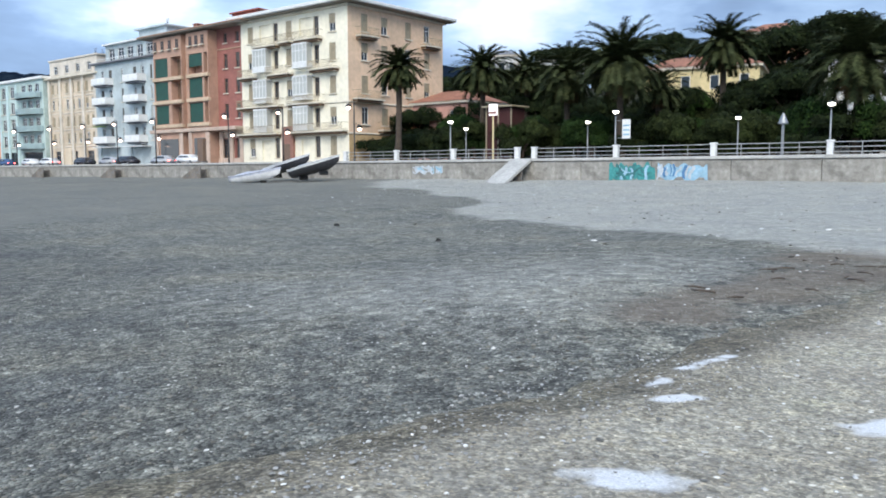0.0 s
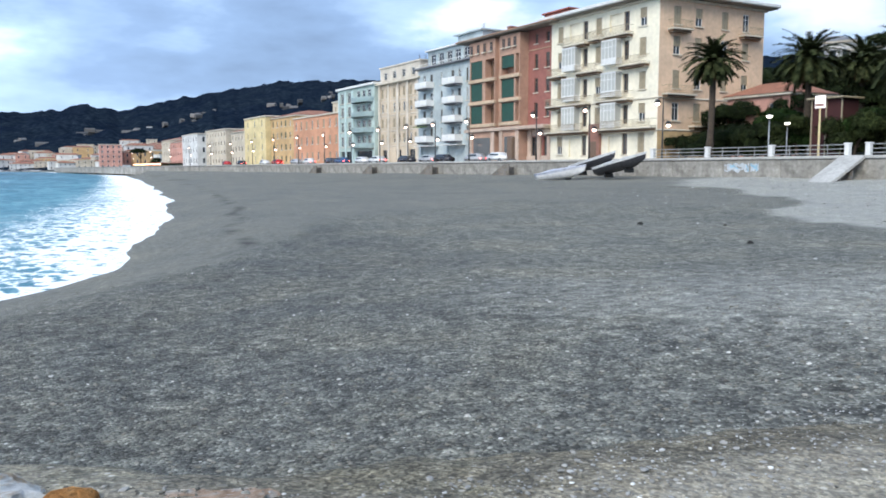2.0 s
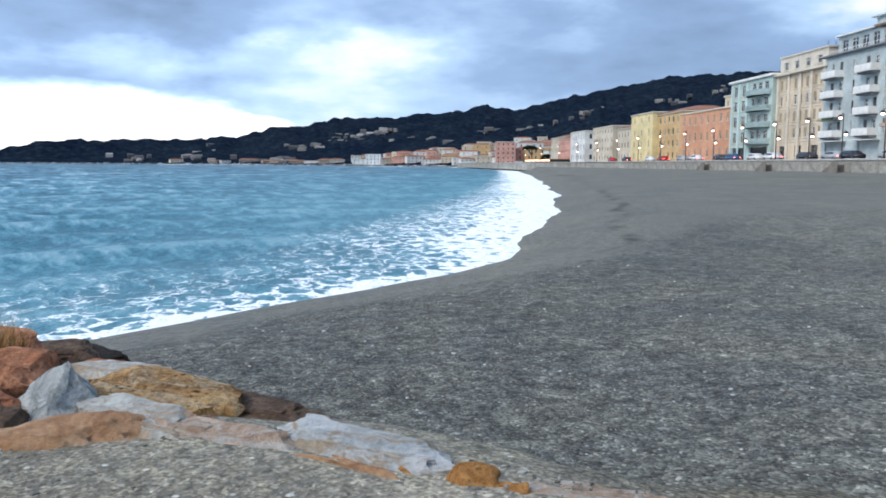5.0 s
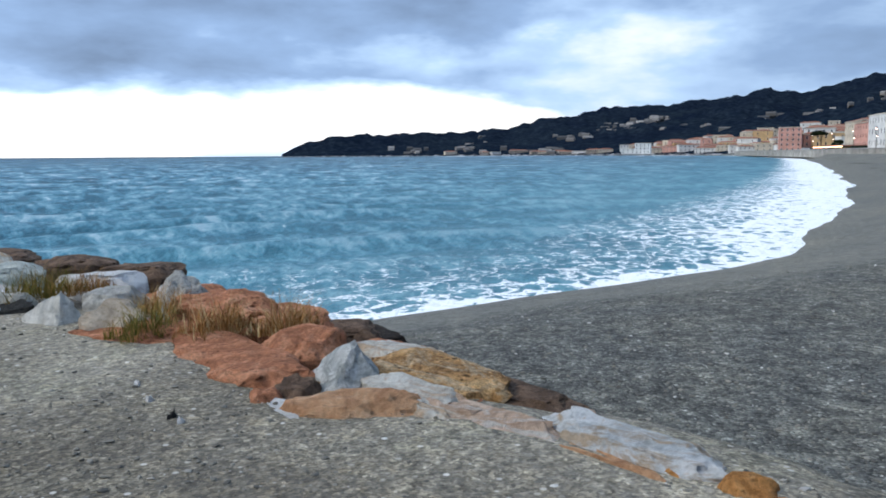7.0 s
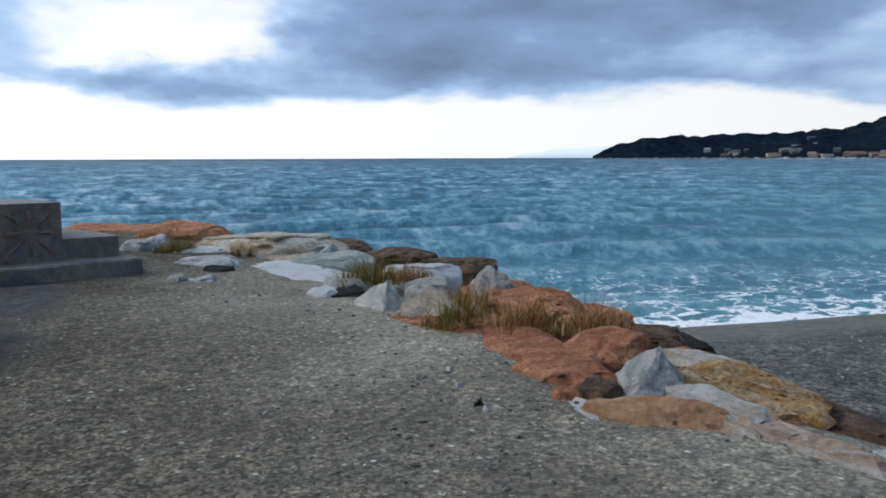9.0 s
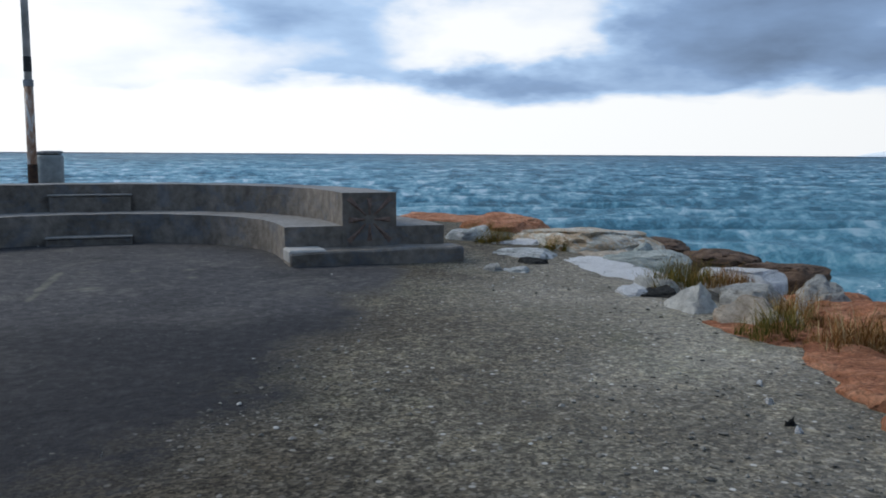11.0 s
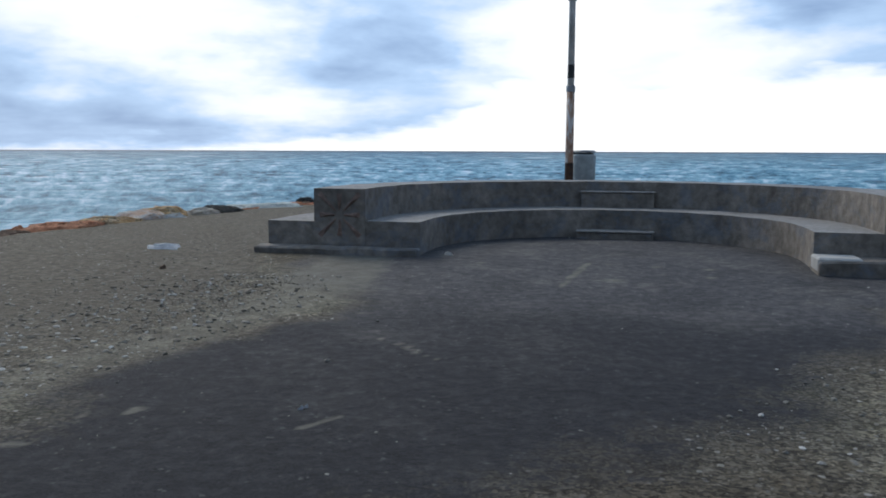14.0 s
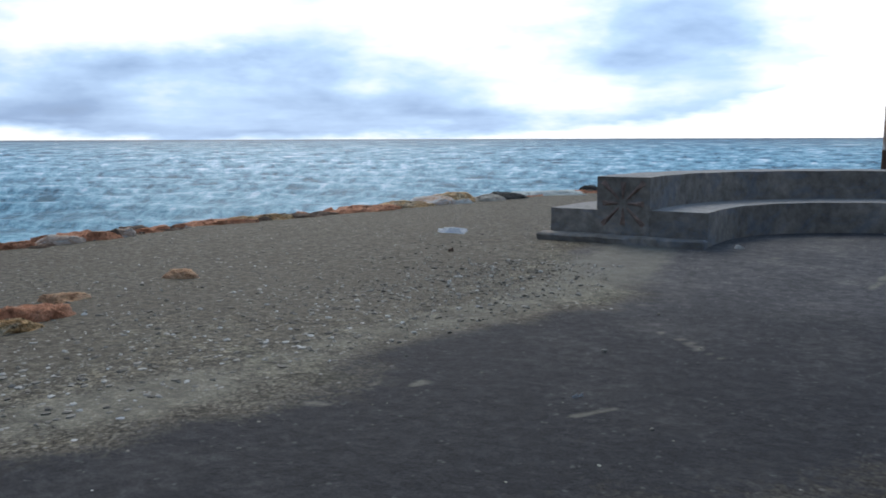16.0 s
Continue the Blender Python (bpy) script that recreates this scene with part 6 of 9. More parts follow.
def balcony(parent, m, w, d, solid, mat, rail_mat, under=None):
    """A slab on brackets with a parapet or an iron rail; m places its middle on the wall."""
    bm = bmesh.new()
    box(bm, -w / 2, w / 2, -d, 0.0, -0.18, 0.0, bevel=0.02)
    for x in (-w / 2 + 0.3, w / 2 - 0.3):
        box(bm, x - 0.1, x + 0.1, -d * 0.7, 0.0, -0.5, -0.18)
    b = part("balcony", bm_mesh("balcony", bm, mat), parent, m)
    # dark box under the slab: brackets, with the slab's shade put into the colour
    if under:
        bm = bmesh.new()
        box(bm, -w / 2 + 0.12, w / 2 - 0.12, -d * 0.75, -0.012, -0.46, -0.185, bevel=0.03)
        part("underside", bm_mesh("underside", bm, under), b, label="dark underside and brackets, slab shade put into the colour")
    bm = bmesh.new()
    if solid:
        box(bm, -w / 2, w / 2, -d, -d + 0.1, 0.004, 0.92, bevel=0.02)
        box(bm, -w / 2, -w / 2 + 0.1, -d + 0.1, -0.01, 0.004, 0.92)
        box(bm, w / 2 - 0.1, w / 2, -d + 0.1, -0.01, 0.004, 0.92)
        part("parapet", bm_mesh("parapet", bm, mat), b)
    else:
        for z in (0.08, 0.95):
            box(bm, -w / 2 + 0.03, w / 2 - 0.03, -d + 0.02, -d + 0.07, z, z + 0.05)
            for x in (-w / 2 + 0.03, w / 2 - 0.08):
                box(bm, x, x + 0.05, -d + 0.07, -0.01, z, z + 0.05)
        part("iron_rail", bm_mesh("iron_rail", bm, rail_mat), b)
        n = int(w / 0.2)
        if rail_mat.name not in BAR_CACHE:
            bm = bmesh.new()
            box(bm, -0.014, 0.014, 0.031, 0.059, 0.13, 0.95)
            BAR_CACHE[rail_mat.name] = bm_mesh("baluster", bm, rail_mat)
        for i in range(n + 1):
            part("baluster", BAR_CACHE[rail_mat.name], b, pose(-w / 2 + 0.05 + i * (w - 0.1) / n, -d, 0))
    return b


BOW_CACHE = {}


def bow_window(parent, m, w, h, d, frame_mat):
    """A glazed box that stands out from the wall."""
    if not BOW_CACHE:
        def one(name, mat, *b):
            bm = bmesh.new()
            box(bm, *b)
            return bm_mesh(name, bm, mat)
        n = 4
        BOW_CACHE["base"] = one("bow_window", frame_mat, -w / 2, w / 2, -d, 0.0, -0.2, 0.0)
        BOW_CACHE["parts"] = [("head", one("head", frame_mat, -w / 2, w / 2, -d, 0.0, h, h + 0.2)), ("apron", one("apron", frame_mat, -w / 2 + 0.04, w / 2 - 0.04, -d + 0.04, 0.0, 0.004, 0.62)),
                              ("transom", one("transom", frame_mat, -w / 2 + 0.06, w / 2 - 0.06, -d + 0.05, -d + 0.11, h * 0.72, h * 0.72 + 0.08))]
        for i in range(n + 1):
            x = -w / 2 + 0.05 + i * (w - 0.2) / n
            BOW_CACHE["parts"].append(("mullion", one("mullion", frame_mat, x, x + 0.1, -d + 0.03, -d + 0.13, 0.62, h - 0.004)))
        for x in (-w / 2 + 0.05, w / 2 - 0.15):
            BOW_CACHE["parts"].append(("mullion", one("mullion", frame_mat, x, x + 0.1, -0.12, -0.01, 0.62, h - 0.004)))
        BOW_CACHE["parts"].append(("pane", one("pane", M_PALEGLASS, -w / 2 + 0.12, w / 2 - 0.12, -d + 0.07, -d + 0.09, 0.62, h)))
        for x in (-w / 2 + 0.09, w / 2 - 0.11):
            BOW_CACHE["parts"].append(("pane", one("pane", M_PALEGLASS, x, x + 0.02, -d + 0.12, -0.02, 0.62, h)))
    b = part("bow_window", BOW_CACHE["base"], parent, m, "white glazed bow window")
    for name, me in BOW_CACHE["parts"]:
        part(name, me, b)


def cornice(parent, W, D, z, out, h, mat, name="cornice"):
    bm = bmesh.new()
    box(bm, -out, W + out, -out, D + out, z, z + h, bevel=min(0.08, h / 3))
    return part(name, bm_mesh(name, bm, mat), parent)


def hip_roof(parent, W, D, z, rise, over, mat):
    bm = bmesh.new()
    o = over
    e = [bm.verts.new(p) for p in ((-o, -o, z), (W + o, -o, z), (W + o, D + o, z), (-o, D + o, z))]
    k = min(W, D) * 0.35
    r = [bm.verts.new(p) for p in ((k, k, z + rise), (W - k, k, z + rise), (W - k, D - k, z + rise), (k, D - k, z + rise))]
    for i in range(4):
        bm.faces.new((e[i], e[(i + 1) % 4], r[(i + 1) % 4], r[i]))
    bm.faces.new(r)
    bm.faces.new(e[::-1])
    part("roof", bm_mesh("roof", bm, mat), parent)


def chimney(parent, x, y, z, h, mat, w=0.8):
    bm = bmesh.new()
    box(bm, x - w / 2, x + w / 2, y - w / 2, y + w / 2, z, z + h)
    box(bm, x - w / 2 - 0.1, x + w / 2 + 0.1, y - w / 2 - 0.1, y + w / 2 + 0.1, z + h, z + h + 0.15)
    part("chimney", bm_mesh("chimney", bm, mat), parent)


def antenna(parent, x, y, z, h):
    bm = bmesh.new()
    tube(bm, [(x, y, z), (x, y, z + h)], [0.04, 0.03], 5)
    for k in range(4):
        box(bm, x - 0.6 + 0.08 * k, x + 0.6 - 0.08 * k, y - 0.015, y + 0.015, z + h - 0.3 * k - 0.05, z + h - 0.3 * k - 0.01)
    part("antenna", bm_mesh("antenna", bm, M_DARKMETAL), parent)


def shell(parent, W, D, H, front, right, mat, depth=0.28, side_mat=None):
    bm = bmesh.new()
    pierced(bm, W, H, front, depth, lambda u, v, w: (u, w, v))
    n_front = len(bm.faces)
    pierced(bm, D, H, right, depth, lambda u, v, w: (W - w, u, v))
    bm.faces.ensure_lookup_table()
    for f in bm.faces[n_front:]:
        f.material_index = 1 if side_mat else 0
    for q in (((0, 0, 0), (0, D, 0), (0, D, H), (0, 0, H)), ((0, D, 0), (W, D, 0), (W, D, H), (0, D, H)), ((0, 0, H), (W, 0, H), (W, D, H), (0, D, H))):
        bm.faces.new([bm.verts.new(p) for p in q])
    me = bpy.data.meshes.new("wall")
    bmesh.ops.recalc_face_normals(bm, faces=bm.faces)
    bm.to_mesh(me)
    bm.free()
    me.materials.append(mat)
    if side_mat:
        me.materials.append(side_mat)
    return part("wall", me, parent)


def render_mat(name, c, k=0.82, st=0.72):
    return surface(name, tuple(v * k for v in c), c, 1.8, 0.88, (st, 0.22), 0.25, 0.02)


M_TRIM = surface("stone_trim", (0.56, 0.50, 0.40), (0.70, 0.64, 0.53), 4, 0.8, (0.8, 0.6), 0.15, 0.01)
M_FRAME_W = surface("white_frames", (0.62, 0.62, 0.60), (0.74, 0.74, 0.72), 6, 0.5, (0.85, 1), 0.05, 0.004)
M_FRAME_B = surface("brown_frames", (0.13, 0.08, 0.05), (0.20, 0.13, 0.09), 6, 0.5, (0.8, 1), 0.05, 0.004)
M_SHUT_T = surface("taupe_shutters", (0.27, 0.225, 0.15), (0.40, 0.335, 0.23), 6, 0.6, (0.8, 1), 0.05, 0.004)
M_SHUT_G = surface("green_shutters", (0.006, 0.045, 0.030), (0.013, 0.075, 0.048), 6, 0.55, (0.8, 1), 0.05, 0.004)
M_SHUT_D = surface("dark_shutters", (0.05, 0.05, 0.045), (0.10, 0.09, 0.08), 6, 0.6, (0.8, 1), 0.05, 0.004)
M_PALEGLASS = glass("curtained_glass", (0.44, 0.45, 0.42))
M_SLATE = surface("slate_roof", (0.16, 0.16, 0.17), (0.26, 0.26, 0.27), 3, 0.7, (0.75, 0.5))
M_TILE = surface("terracotta_tiles", (0.25, 0.10, 0.06), (0.40, 0.18, 0.11), 5, 0.8, (0.7, 0.5), 0.5, 0.03)


def house_cream():
    W, D, H = 21.2, 18.5, 19.3
    wall = render_mat("cream_render", (0.88, 0.82, 0.66), 0.86, 0.80)
    side = render_mat("tan_render", (0.80, 0.57, 0.39), 0.84, 0.80)
    b = thing("apartment_house", pose(-95.75, ROW_Y, TOP_Z), "five-storey cream apartment house with bow windows and balconies", "apartment house", group="houses along the seafront")
    floors = [0.3, 4.2, 8.1, 12.2, 15.8]
    singles, darks, bows, sides = [0.098, 0.478, 0.869], [0.350, 0.728], [0.242, 0.627], [0.159, 0.357, 0.606, 0.815]
    front, right = [], []
    for i, z in enumerate(floors):
        h = 2.2 if i else 2.5
        front += [(u * W - 0.6, u * W + 0.6, z + 0.7, z + 0.7 + h) for u in singles]
        front += [(u * W - 0.5, u * W + 0.5, z + 0.5, z + 0.7 + h) for u in darks]
        right += [(u * D - 0.6, u * D + 0.6, z + 0.7, z + 0.7 + h) for u in sides]
    for u in bows:
        front.append((u * W - 1.0, u * W + 1.0, 0.6, 3.2))
        front.append((u * W - 1.1, u * W + 1.1, floors[4] + 0.7, floors[4] + 2.9))
    shell(b, W, D, H, front, right, wall, side_mat=side)
    for i, z in enumerate(floors):
        h = 2.2 if i else 2.5
        for j, u in enumerate(singles):
            put_window(b, pose(u * W, 0.2, z + 0.7), "closed" if (i + j) % 3 else "half", 1.2, h, M_FRAME_W, M_SHUT_T)
        for j, u in enumerate(darks):
            put_window(b, pose(u * W, 0.26, z + 0.5), "plain", 1.0, h + 0.2, M_FRAME_B, M_SHUT_D)
        for j, u in enumerate(sides):
            kind = ("closed", "half", "closed", "plain")[(i * 3 + j) % 4]
            put_window(b, pose(W - 0.2, u * D, z + 0.7, 0, 0, 90), kind, 1.2, h, M_FRAME_W, M_SHUT_T)
        if 0 < i < 4:
            for u in bows:
                bow_window(b, pose(u * W, 0, z + 0.25), 2.9, 2.75, 1.1, M_FRAME_W)
    for z, u0, u1 in ((4.1, 0.0, 0.40), (4.1, 0.52, 0.995), (7.75, 0.0, 0.42), (7.75, 0.50, 0.80), (11.85, 0.02, 0.17), (11.85, 0.30, 0.52), (11.95, 0.70, 0.93), (15.75, 0.17, 0.40), (15.9, 0.42, 0.53), (15.9, 0.56, 0.79)):
        balcony(b, pose((u0 + u1) / 2 * W, 0, z), (u1 - u0) * W, 1.15, False, M_TRIM, M_SHUT_T, M_UNDER)
    for z, u0, u1 in ((15.9, 0.07, 0.25), (16.0, 0.74, 0.93), (8.1, 0.03, 0.30), (8.1, 0.73, 0.95), (4.3, 0.28, 0.73)):
        balcony(b, pose(W, (u0 + u1) / 2 * D, z, 0, 0, 90), (u1 - u0) * D, 1.1, False, M_TRIM, M_SHUT_T, M_UNDER)
    for z in (3.6, 7.5):
        cornice(b, W, D, z, 0.14, 0.24, M_TRIM, "string_course")
    cornice(b, W, D, H + 0.002, 0.35, 0.3, M_TRIM)
    cornice(b, W, D, H + 0.31, 1.2, 0.12, M_DARKSOFFIT, "soffit")
    cornice(b, W, D, H + 0.44, 1.45, 0.46, M_FRAME_W, "eave")
    hip_roof(b, W, D, H + 0.91, 1.3, 1.2, M_SLATE)
    bm = bmesh.new()
    box(bm, W + 0.004, W + 0.06, 0.0, D, 0.0, 3.55)
    part("side_base", bm_mesh("side_base", bm, render_mat("ochre_base", (0.60, 0.42, 0.22))), b, label="darker ochre base of the side wall")
    bm = bmesh.new()
    box(bm, 0.47 * W - 1.1, 0.47 * W + 1.1, -0.5, -0.02, 0, 4.9, bevel=0.05)
    part("entrance_portal", bm_mesh("entrance_portal", bm, M_PORTAL), b, label="reddish stone entrance portal")
    bm = bmesh.new()
    box(bm, 0.47 * W - 0.6, 0.47 * W + 0.6, -0.53, -0.504, 0, 2.6)
    part("door", bm_mesh("door", bm, M_FRAME_B), b)


M_UNDER = surface("shaded_brown_underside", (0.12, 0.075, 0.045), (0.24, 0.16, 0.10), 5, 0.85, (0.7, 0.8))
M_DARKSOFFIT = surface("dark_soffit", (0.20, 0.18, 0.15), (0.30, 0.27, 0.23), 4, 0.85, (0.8, 0.6))
M_PORTAL = render_mat("portal_stone", (0.34, 0.17, 0.13))
house_cream()


def house_red():
    W, D, H = 21.4, 16.0, 19.4
    wall = render_mat("red_render", (0.35, 0.14, 0.115))
    bay_mat = render_mat("orange_render", (0.50, 0.31, 0.225))
    base_mat = render_mat("beige_base", (0.60, 0.46, 0.37))
    b = thing("apartment_house", pose(-117.3, ROW_Y + 0.6, TOP_Z), "red and orange apartment house with green shuttered loggias", "apartment house", group="houses along the seafront")
    floors = [6.2, 9.8, 13.3]
    singles = (0.80, 0.93)
    tops = [0.08, 0.17, 0.26, 0.35, 0.51, 0.58, 0.65, 0.80, 0.93]
    front = [(u * W - 0.45, u * W + 0.45, z + 0.4, z + 2.5) for z in floors for u in singles]
    front += [(u * W - 0.38, u * W + 0.38, 17.3, 18.7) for u in tops if u > 0.7]
    front += [((0.08 + k * 0.14) * W - 0.6, (0.08 + k * 0.14) * W + 0.6, 0.9, 3.7) for k in range(7)]
    shell(b, W, D, H, front, [], wall)
    for z in floors:
        for j, u in enumerate(singles):
            put_window(b, pose(u * W, 0.2, z + 0.4), ("plain", "half")[j], 0.9, 2.1, M_FRAME_B, M_SHUT_D)
    for u in tops:
        put_window(b, pose(u * W, 0.2 if u > 0.7 else -1.62, 17.3), "plain", 0.76, 1.4, M_FRAME_B, M_SHUT_D)
    for k in range(7):
        put_window(b, pose((0.08 + k * 0.14) * W, 0.22, 0.9), "plain", 1.2, 2.8, M_FRAME_B, M_SHUT_D)
    # two projecting bays of loggias with an orange field between them
    for x0, x1, split in ((1.0, 8.5, 4.95), (9.95, 15.15, 13.75)):
        w, d = x1 - x0, 1.6
        bm = bmesh.new()
        holes = []
        for z in floors:
            holes += [(0.3, split - x0 - 0.1, z, z + 2.85), (split - x0 + (0.75 if w > 6 else 0.3), w - 0.2, z, z + 2.85)]
        pierced(bm, w, H - 0.2, holes, 1.2, lambda p, q, r: (p, r - d, q))
        for x in (0, w):
            bm.faces.new([bm.verts.new(p) for p in ((x, -d, 0), (x, 0, 0), (x, 0, H - 0.2), (x, -d, H - 0.2))])
        bmesh.ops.remove_doubles(bm, verts=bm.verts, dist=0.0005)
        bay = part("bay", bm_mesh("bay", bm, bay_mat), b, pose(x0, 0, 0), "orange rendered bay with deep loggias")
        for k, z in enumerate(floors):
            bm = bmesh.new()
            box(bm, -0.12, w + 0.12, -d - 0.25, -d + 0.3, z - 0.62, z - 0.12, bevel=0.05)
            part("loggia_sill", bm_mesh("loggia_sill", bm, M_SILL), bay)
            h0, h1 = holes[2 * k][:2]
            bm = bmesh.new()
            box(bm, h0 + 0.05, h1 - 0.05, -d + 0.10, -d + 0.16, z + (0.0 if (k, w > 6) != (2, False) else 1.0), z + 2.8)
            part("roller_shutter", bm_mesh("roller_shutter", bm, M_SHUT_G), bay, label="green slatted roller shutter")
            # dark brown panel added so that the recess looks shaded
            h0, h1 = holes[2 * k + 1][:2]
            bm = bmesh.new()
            box(bm, h0 + 0.08, h1 - 0.08, -0.5, -0.42, z, z + 2.5)
            part("loggia_door", bm_mesh("loggia_door", bm, M_FRAME_B), bay, label="dark brown panel added to darken the loggia recess")
        for x in (0.0, w - 0.9):
            bm = bmesh.new()
            box(bm, x, x + 0.9, -d - 0.2, -d - 0.004, 0, 4.8, bevel=0.04)
            part("base_pier", bm_mesh("base_pier", bm, base_mat), bay)
        bm = bmesh.new()
        box(bm, 1.3, w - 1.3, -d - 0.05, -d - 0.004, 0.9, 3.9)
        part("arcade_glass", bm_mesh("arcade_glass", bm, M_GLASS), bay)
    bm = bmesh.new()
    box(bm, 8.505, 9.945, -0.9, -0.004, 5.4, H - 0.2)
    part("wall_field", bm_mesh("wall_field", bm, bay_mat), b)
    bm = bmesh.new()
    box(bm, -0.15, W + 0.15, -2.0, 0.0, 4.82, 5.35, bevel=0.06)
    part("terrace_ledge", bm_mesh("terrace_ledge", bm, base_mat), b)
    for k in range(3):
        bm = bmesh.new()
        x = 15.5 + k * 2.4
        box(bm, x, x + 0.8, -0.35, -0.004, 0, 4.8, bevel=0.04)
        part("base_pier", bm_mesh("base_pier", bm, base_mat), b)
    bm = bmesh.new()
    box(bm, 0, W, -0.25, -0.004, 0, 0.85)
    part("plinth", bm_mesh("plinth", bm, base_mat), b)
    bm = bmesh.new()
    box(bm, 15.2, W + 0.02, -0.10, -0.004, 3.8, 4.8)
    part("base_band", bm_mesh("base_band", bm, base_mat), b)
    cornice(b, W, D, 16.35, 0.1, 0.22, M_BAYTRIM, "string_course")
    cornice(b, W, D, H + 0.002, 2.3, 0.16, M_DARKSOFFIT, "soffit")
    cornice(b, W, D, H + 0.165, 2.4, 0.2, M_BAYTRIM, "eave")
    hip_roof(b, W, D, H + 0.37, 1.0, 2.3, M_TILE)
    bm = bmesh.new()
    box(bm, W - 6.5, W - 0.5, 3.0, 11, H + 0.4, H + 2.6, bevel=0.05)
    box(bm, W - 6.8, W - 0.2, 2.7, 11.3, H + 2.6, H + 2.8)
    part("penthouse", bm_mesh("penthouse", bm, render_mat("dark_red_render", (0.36, 0.12, 0.09))), b)
    chimney(b, 8.5, 1.5, H + 0.6, 1.0, M_PORTAL, 1.0)


M_SILL = render_mat("tan_stone_sill", (0.62, 0.47, 0.33))
M_BAYTRIM = render_mat("orange_trim", (0.46, 0.29, 0.20))
house_red()


def house_bluegrey():
    W, D, H = 18.4, 16.0, 16.9
    wall = render_mat("blue_grey_render", (0.49, 0.56, 0.575))
    b = thing("apartment_house", pose(-135.9, ROW_Y, TOP_Z), "pale blue-grey apartment house with white balconies", "apartment house", group="houses along the seafront")
    floors = [3.9, 7.1, 10.3, 13.5]
    front, right = [], []
    for z in floors:
        for u in (0.13, 0.27, 0.47, 0.68, 0.80, 0.94):
            w = 0.95 if u not in (0.47, 0.94) else 0.6
            front.append((u * W - w / 2, u * W + w / 2, z + 0.1, z + 2.3))
    front.append((0.06 * W, 0.40 * W, 0.2, 3.0))
    front.append((0.58 * W, 0.90 * W, 0.2, 3.0))
    for z in floors[2:]:
        right += [(2.5, 3.6, z + 0.6, z + 2.3), (7.5, 8.6, z + 0.6, z + 2.3)]
    shell(b, W, D, H, front, right, wall)
    for i, z in enumerate(floors):
        for j, u in enumerate((0.13, 0.27, 0.47, 0.68, 0.80, 0.94)):
            w = 0.95 if u not in (0.47, 0.94) else 0.6
            put_window(b, pose(u * W, 0.2, z + 0.1), ("plain", "closed", "half", "plain")[(i + j * 2) % 4], w, 2.2, M_FRAME_W, M_SHUT_D)
        for u in (0.20, 0.74):
            balcony(b, pose(u * W, 0, z), 4.4, 1.6, True, M_WHITE, M_STEEL, M_DARKTRIM)
        for y in (2.5, 7.5):
            if i >= 2:
                put_window(b, pose(W - 0.2, y + 0.55, z + 0.6, 0, 0, 90), "plain", 1.1, 1.7, M_FRAME_W, M_SHUT_D)
    bm = bmesh.new()
    box(bm, 0.12 * W, 0.30 * W, -2.3, -1.3, 6.4, 6.5)
    part("awning", bm_mesh("awning", bm, surface("green_awning", (0.12, 0.20, 0.05), (0.20, 0.30, 0.09), 4, 0.8)), b, pose(0, 0, 0), "green awning over a balcony")
    for u in (0.23, 0.74):
        bm = bmesh.new()
        box(bm, u * W - 2.9, u * W + 2.9, 0.3, 0.34, 0.2, 3.0)
        part("shop_glass", bm_mesh("shop_glass", bm, M_GLASS), b)
        bm = bmesh.new()
        box(bm, u * W - 3.1, u * W + 3.1, -1.6, -0.01, 3.0, 3.12)
        part("canopy", bm_mesh("canopy", bm, M_WHITE), b)
    cornice(b, W, D, H + 0.002, 0.7, 0.3, M_DARKTRIM, "eave")
    # attic set back behind a terrace, and a smaller roof house
    bm = bmesh.new()
    holes = [(1.0 + k * 2.9, 2.9 + k * 2.9, 0.5, 2.4) for k in range(5)]
    pierced(bm, W - 2.4, 3.0, holes, 0.25, lambda p, q, r: (p + 1.2, r + 1.4, q + H + 0.3))
    bm.faces.new([bm.verts.new(p) for p in ((W - 1.2, 1.4, H + 0.3), (W - 1.2, 12, H + 0.3), (W - 1.2, 12, H + 3.3), (W - 1.2, 1.4, H + 3.3))])
    bm.faces.new([bm.verts.new(p) for p in ((1.2, 1.4, H + 3.3), (W - 1.2, 1.4, H + 3.3), (W - 1.2, 12, H + 3.3), (1.2, 12, H + 3.3))])
    att = part("attic", bm_mesh("attic", bm, wall), b)
    for k in range(5):
        put_window(b, pose(2.2 + 1.95 + k * 2.9 - 1.0, 1.6, H + 0.8), "plain", 1.9, 1.9, M_FRAME_W, M_SHUT_D)
    bm = bmesh.new()
    box(bm, 0.9, W - 0.9, 0.9, 12.3, H + 3.302, H + 3.55)
    box(bm, 0.2, W - 0.2, 0.1, 0.16, H + 0.9, H + 0.98)
    for k in range(24):
        x = 0.25 + k * (W - 0.55) / 23
        box(bm, x, x + 0.05, 0.11, 0.15, H + 0.3, H + 0.9)
    part("roof_terrace", bm_mesh("roof_terrace", bm, M_WHITE), b)
    bm = bmesh.new()
    box(bm, W * 0.45, W - 2, 3.5, 11, H + 3.55, H + 5.4, bevel=0.05)
    box(bm, W * 0.45 - 0.6, W - 1.4, 2.9, 11.6, H + 5.4, H + 5.62)
    part("roof_house", bm_mesh("roof_house", bm, wall), b)
    antenna(b, W * 0.7, 6, H + 5.6, 1.6)


M_DARKTRIM = surface("grey_trim", (0.12, 0.13, 0.15), (0.20, 0.21, 0.23), 4, 0.8, (0.8, 0.6))
house_bluegrey()


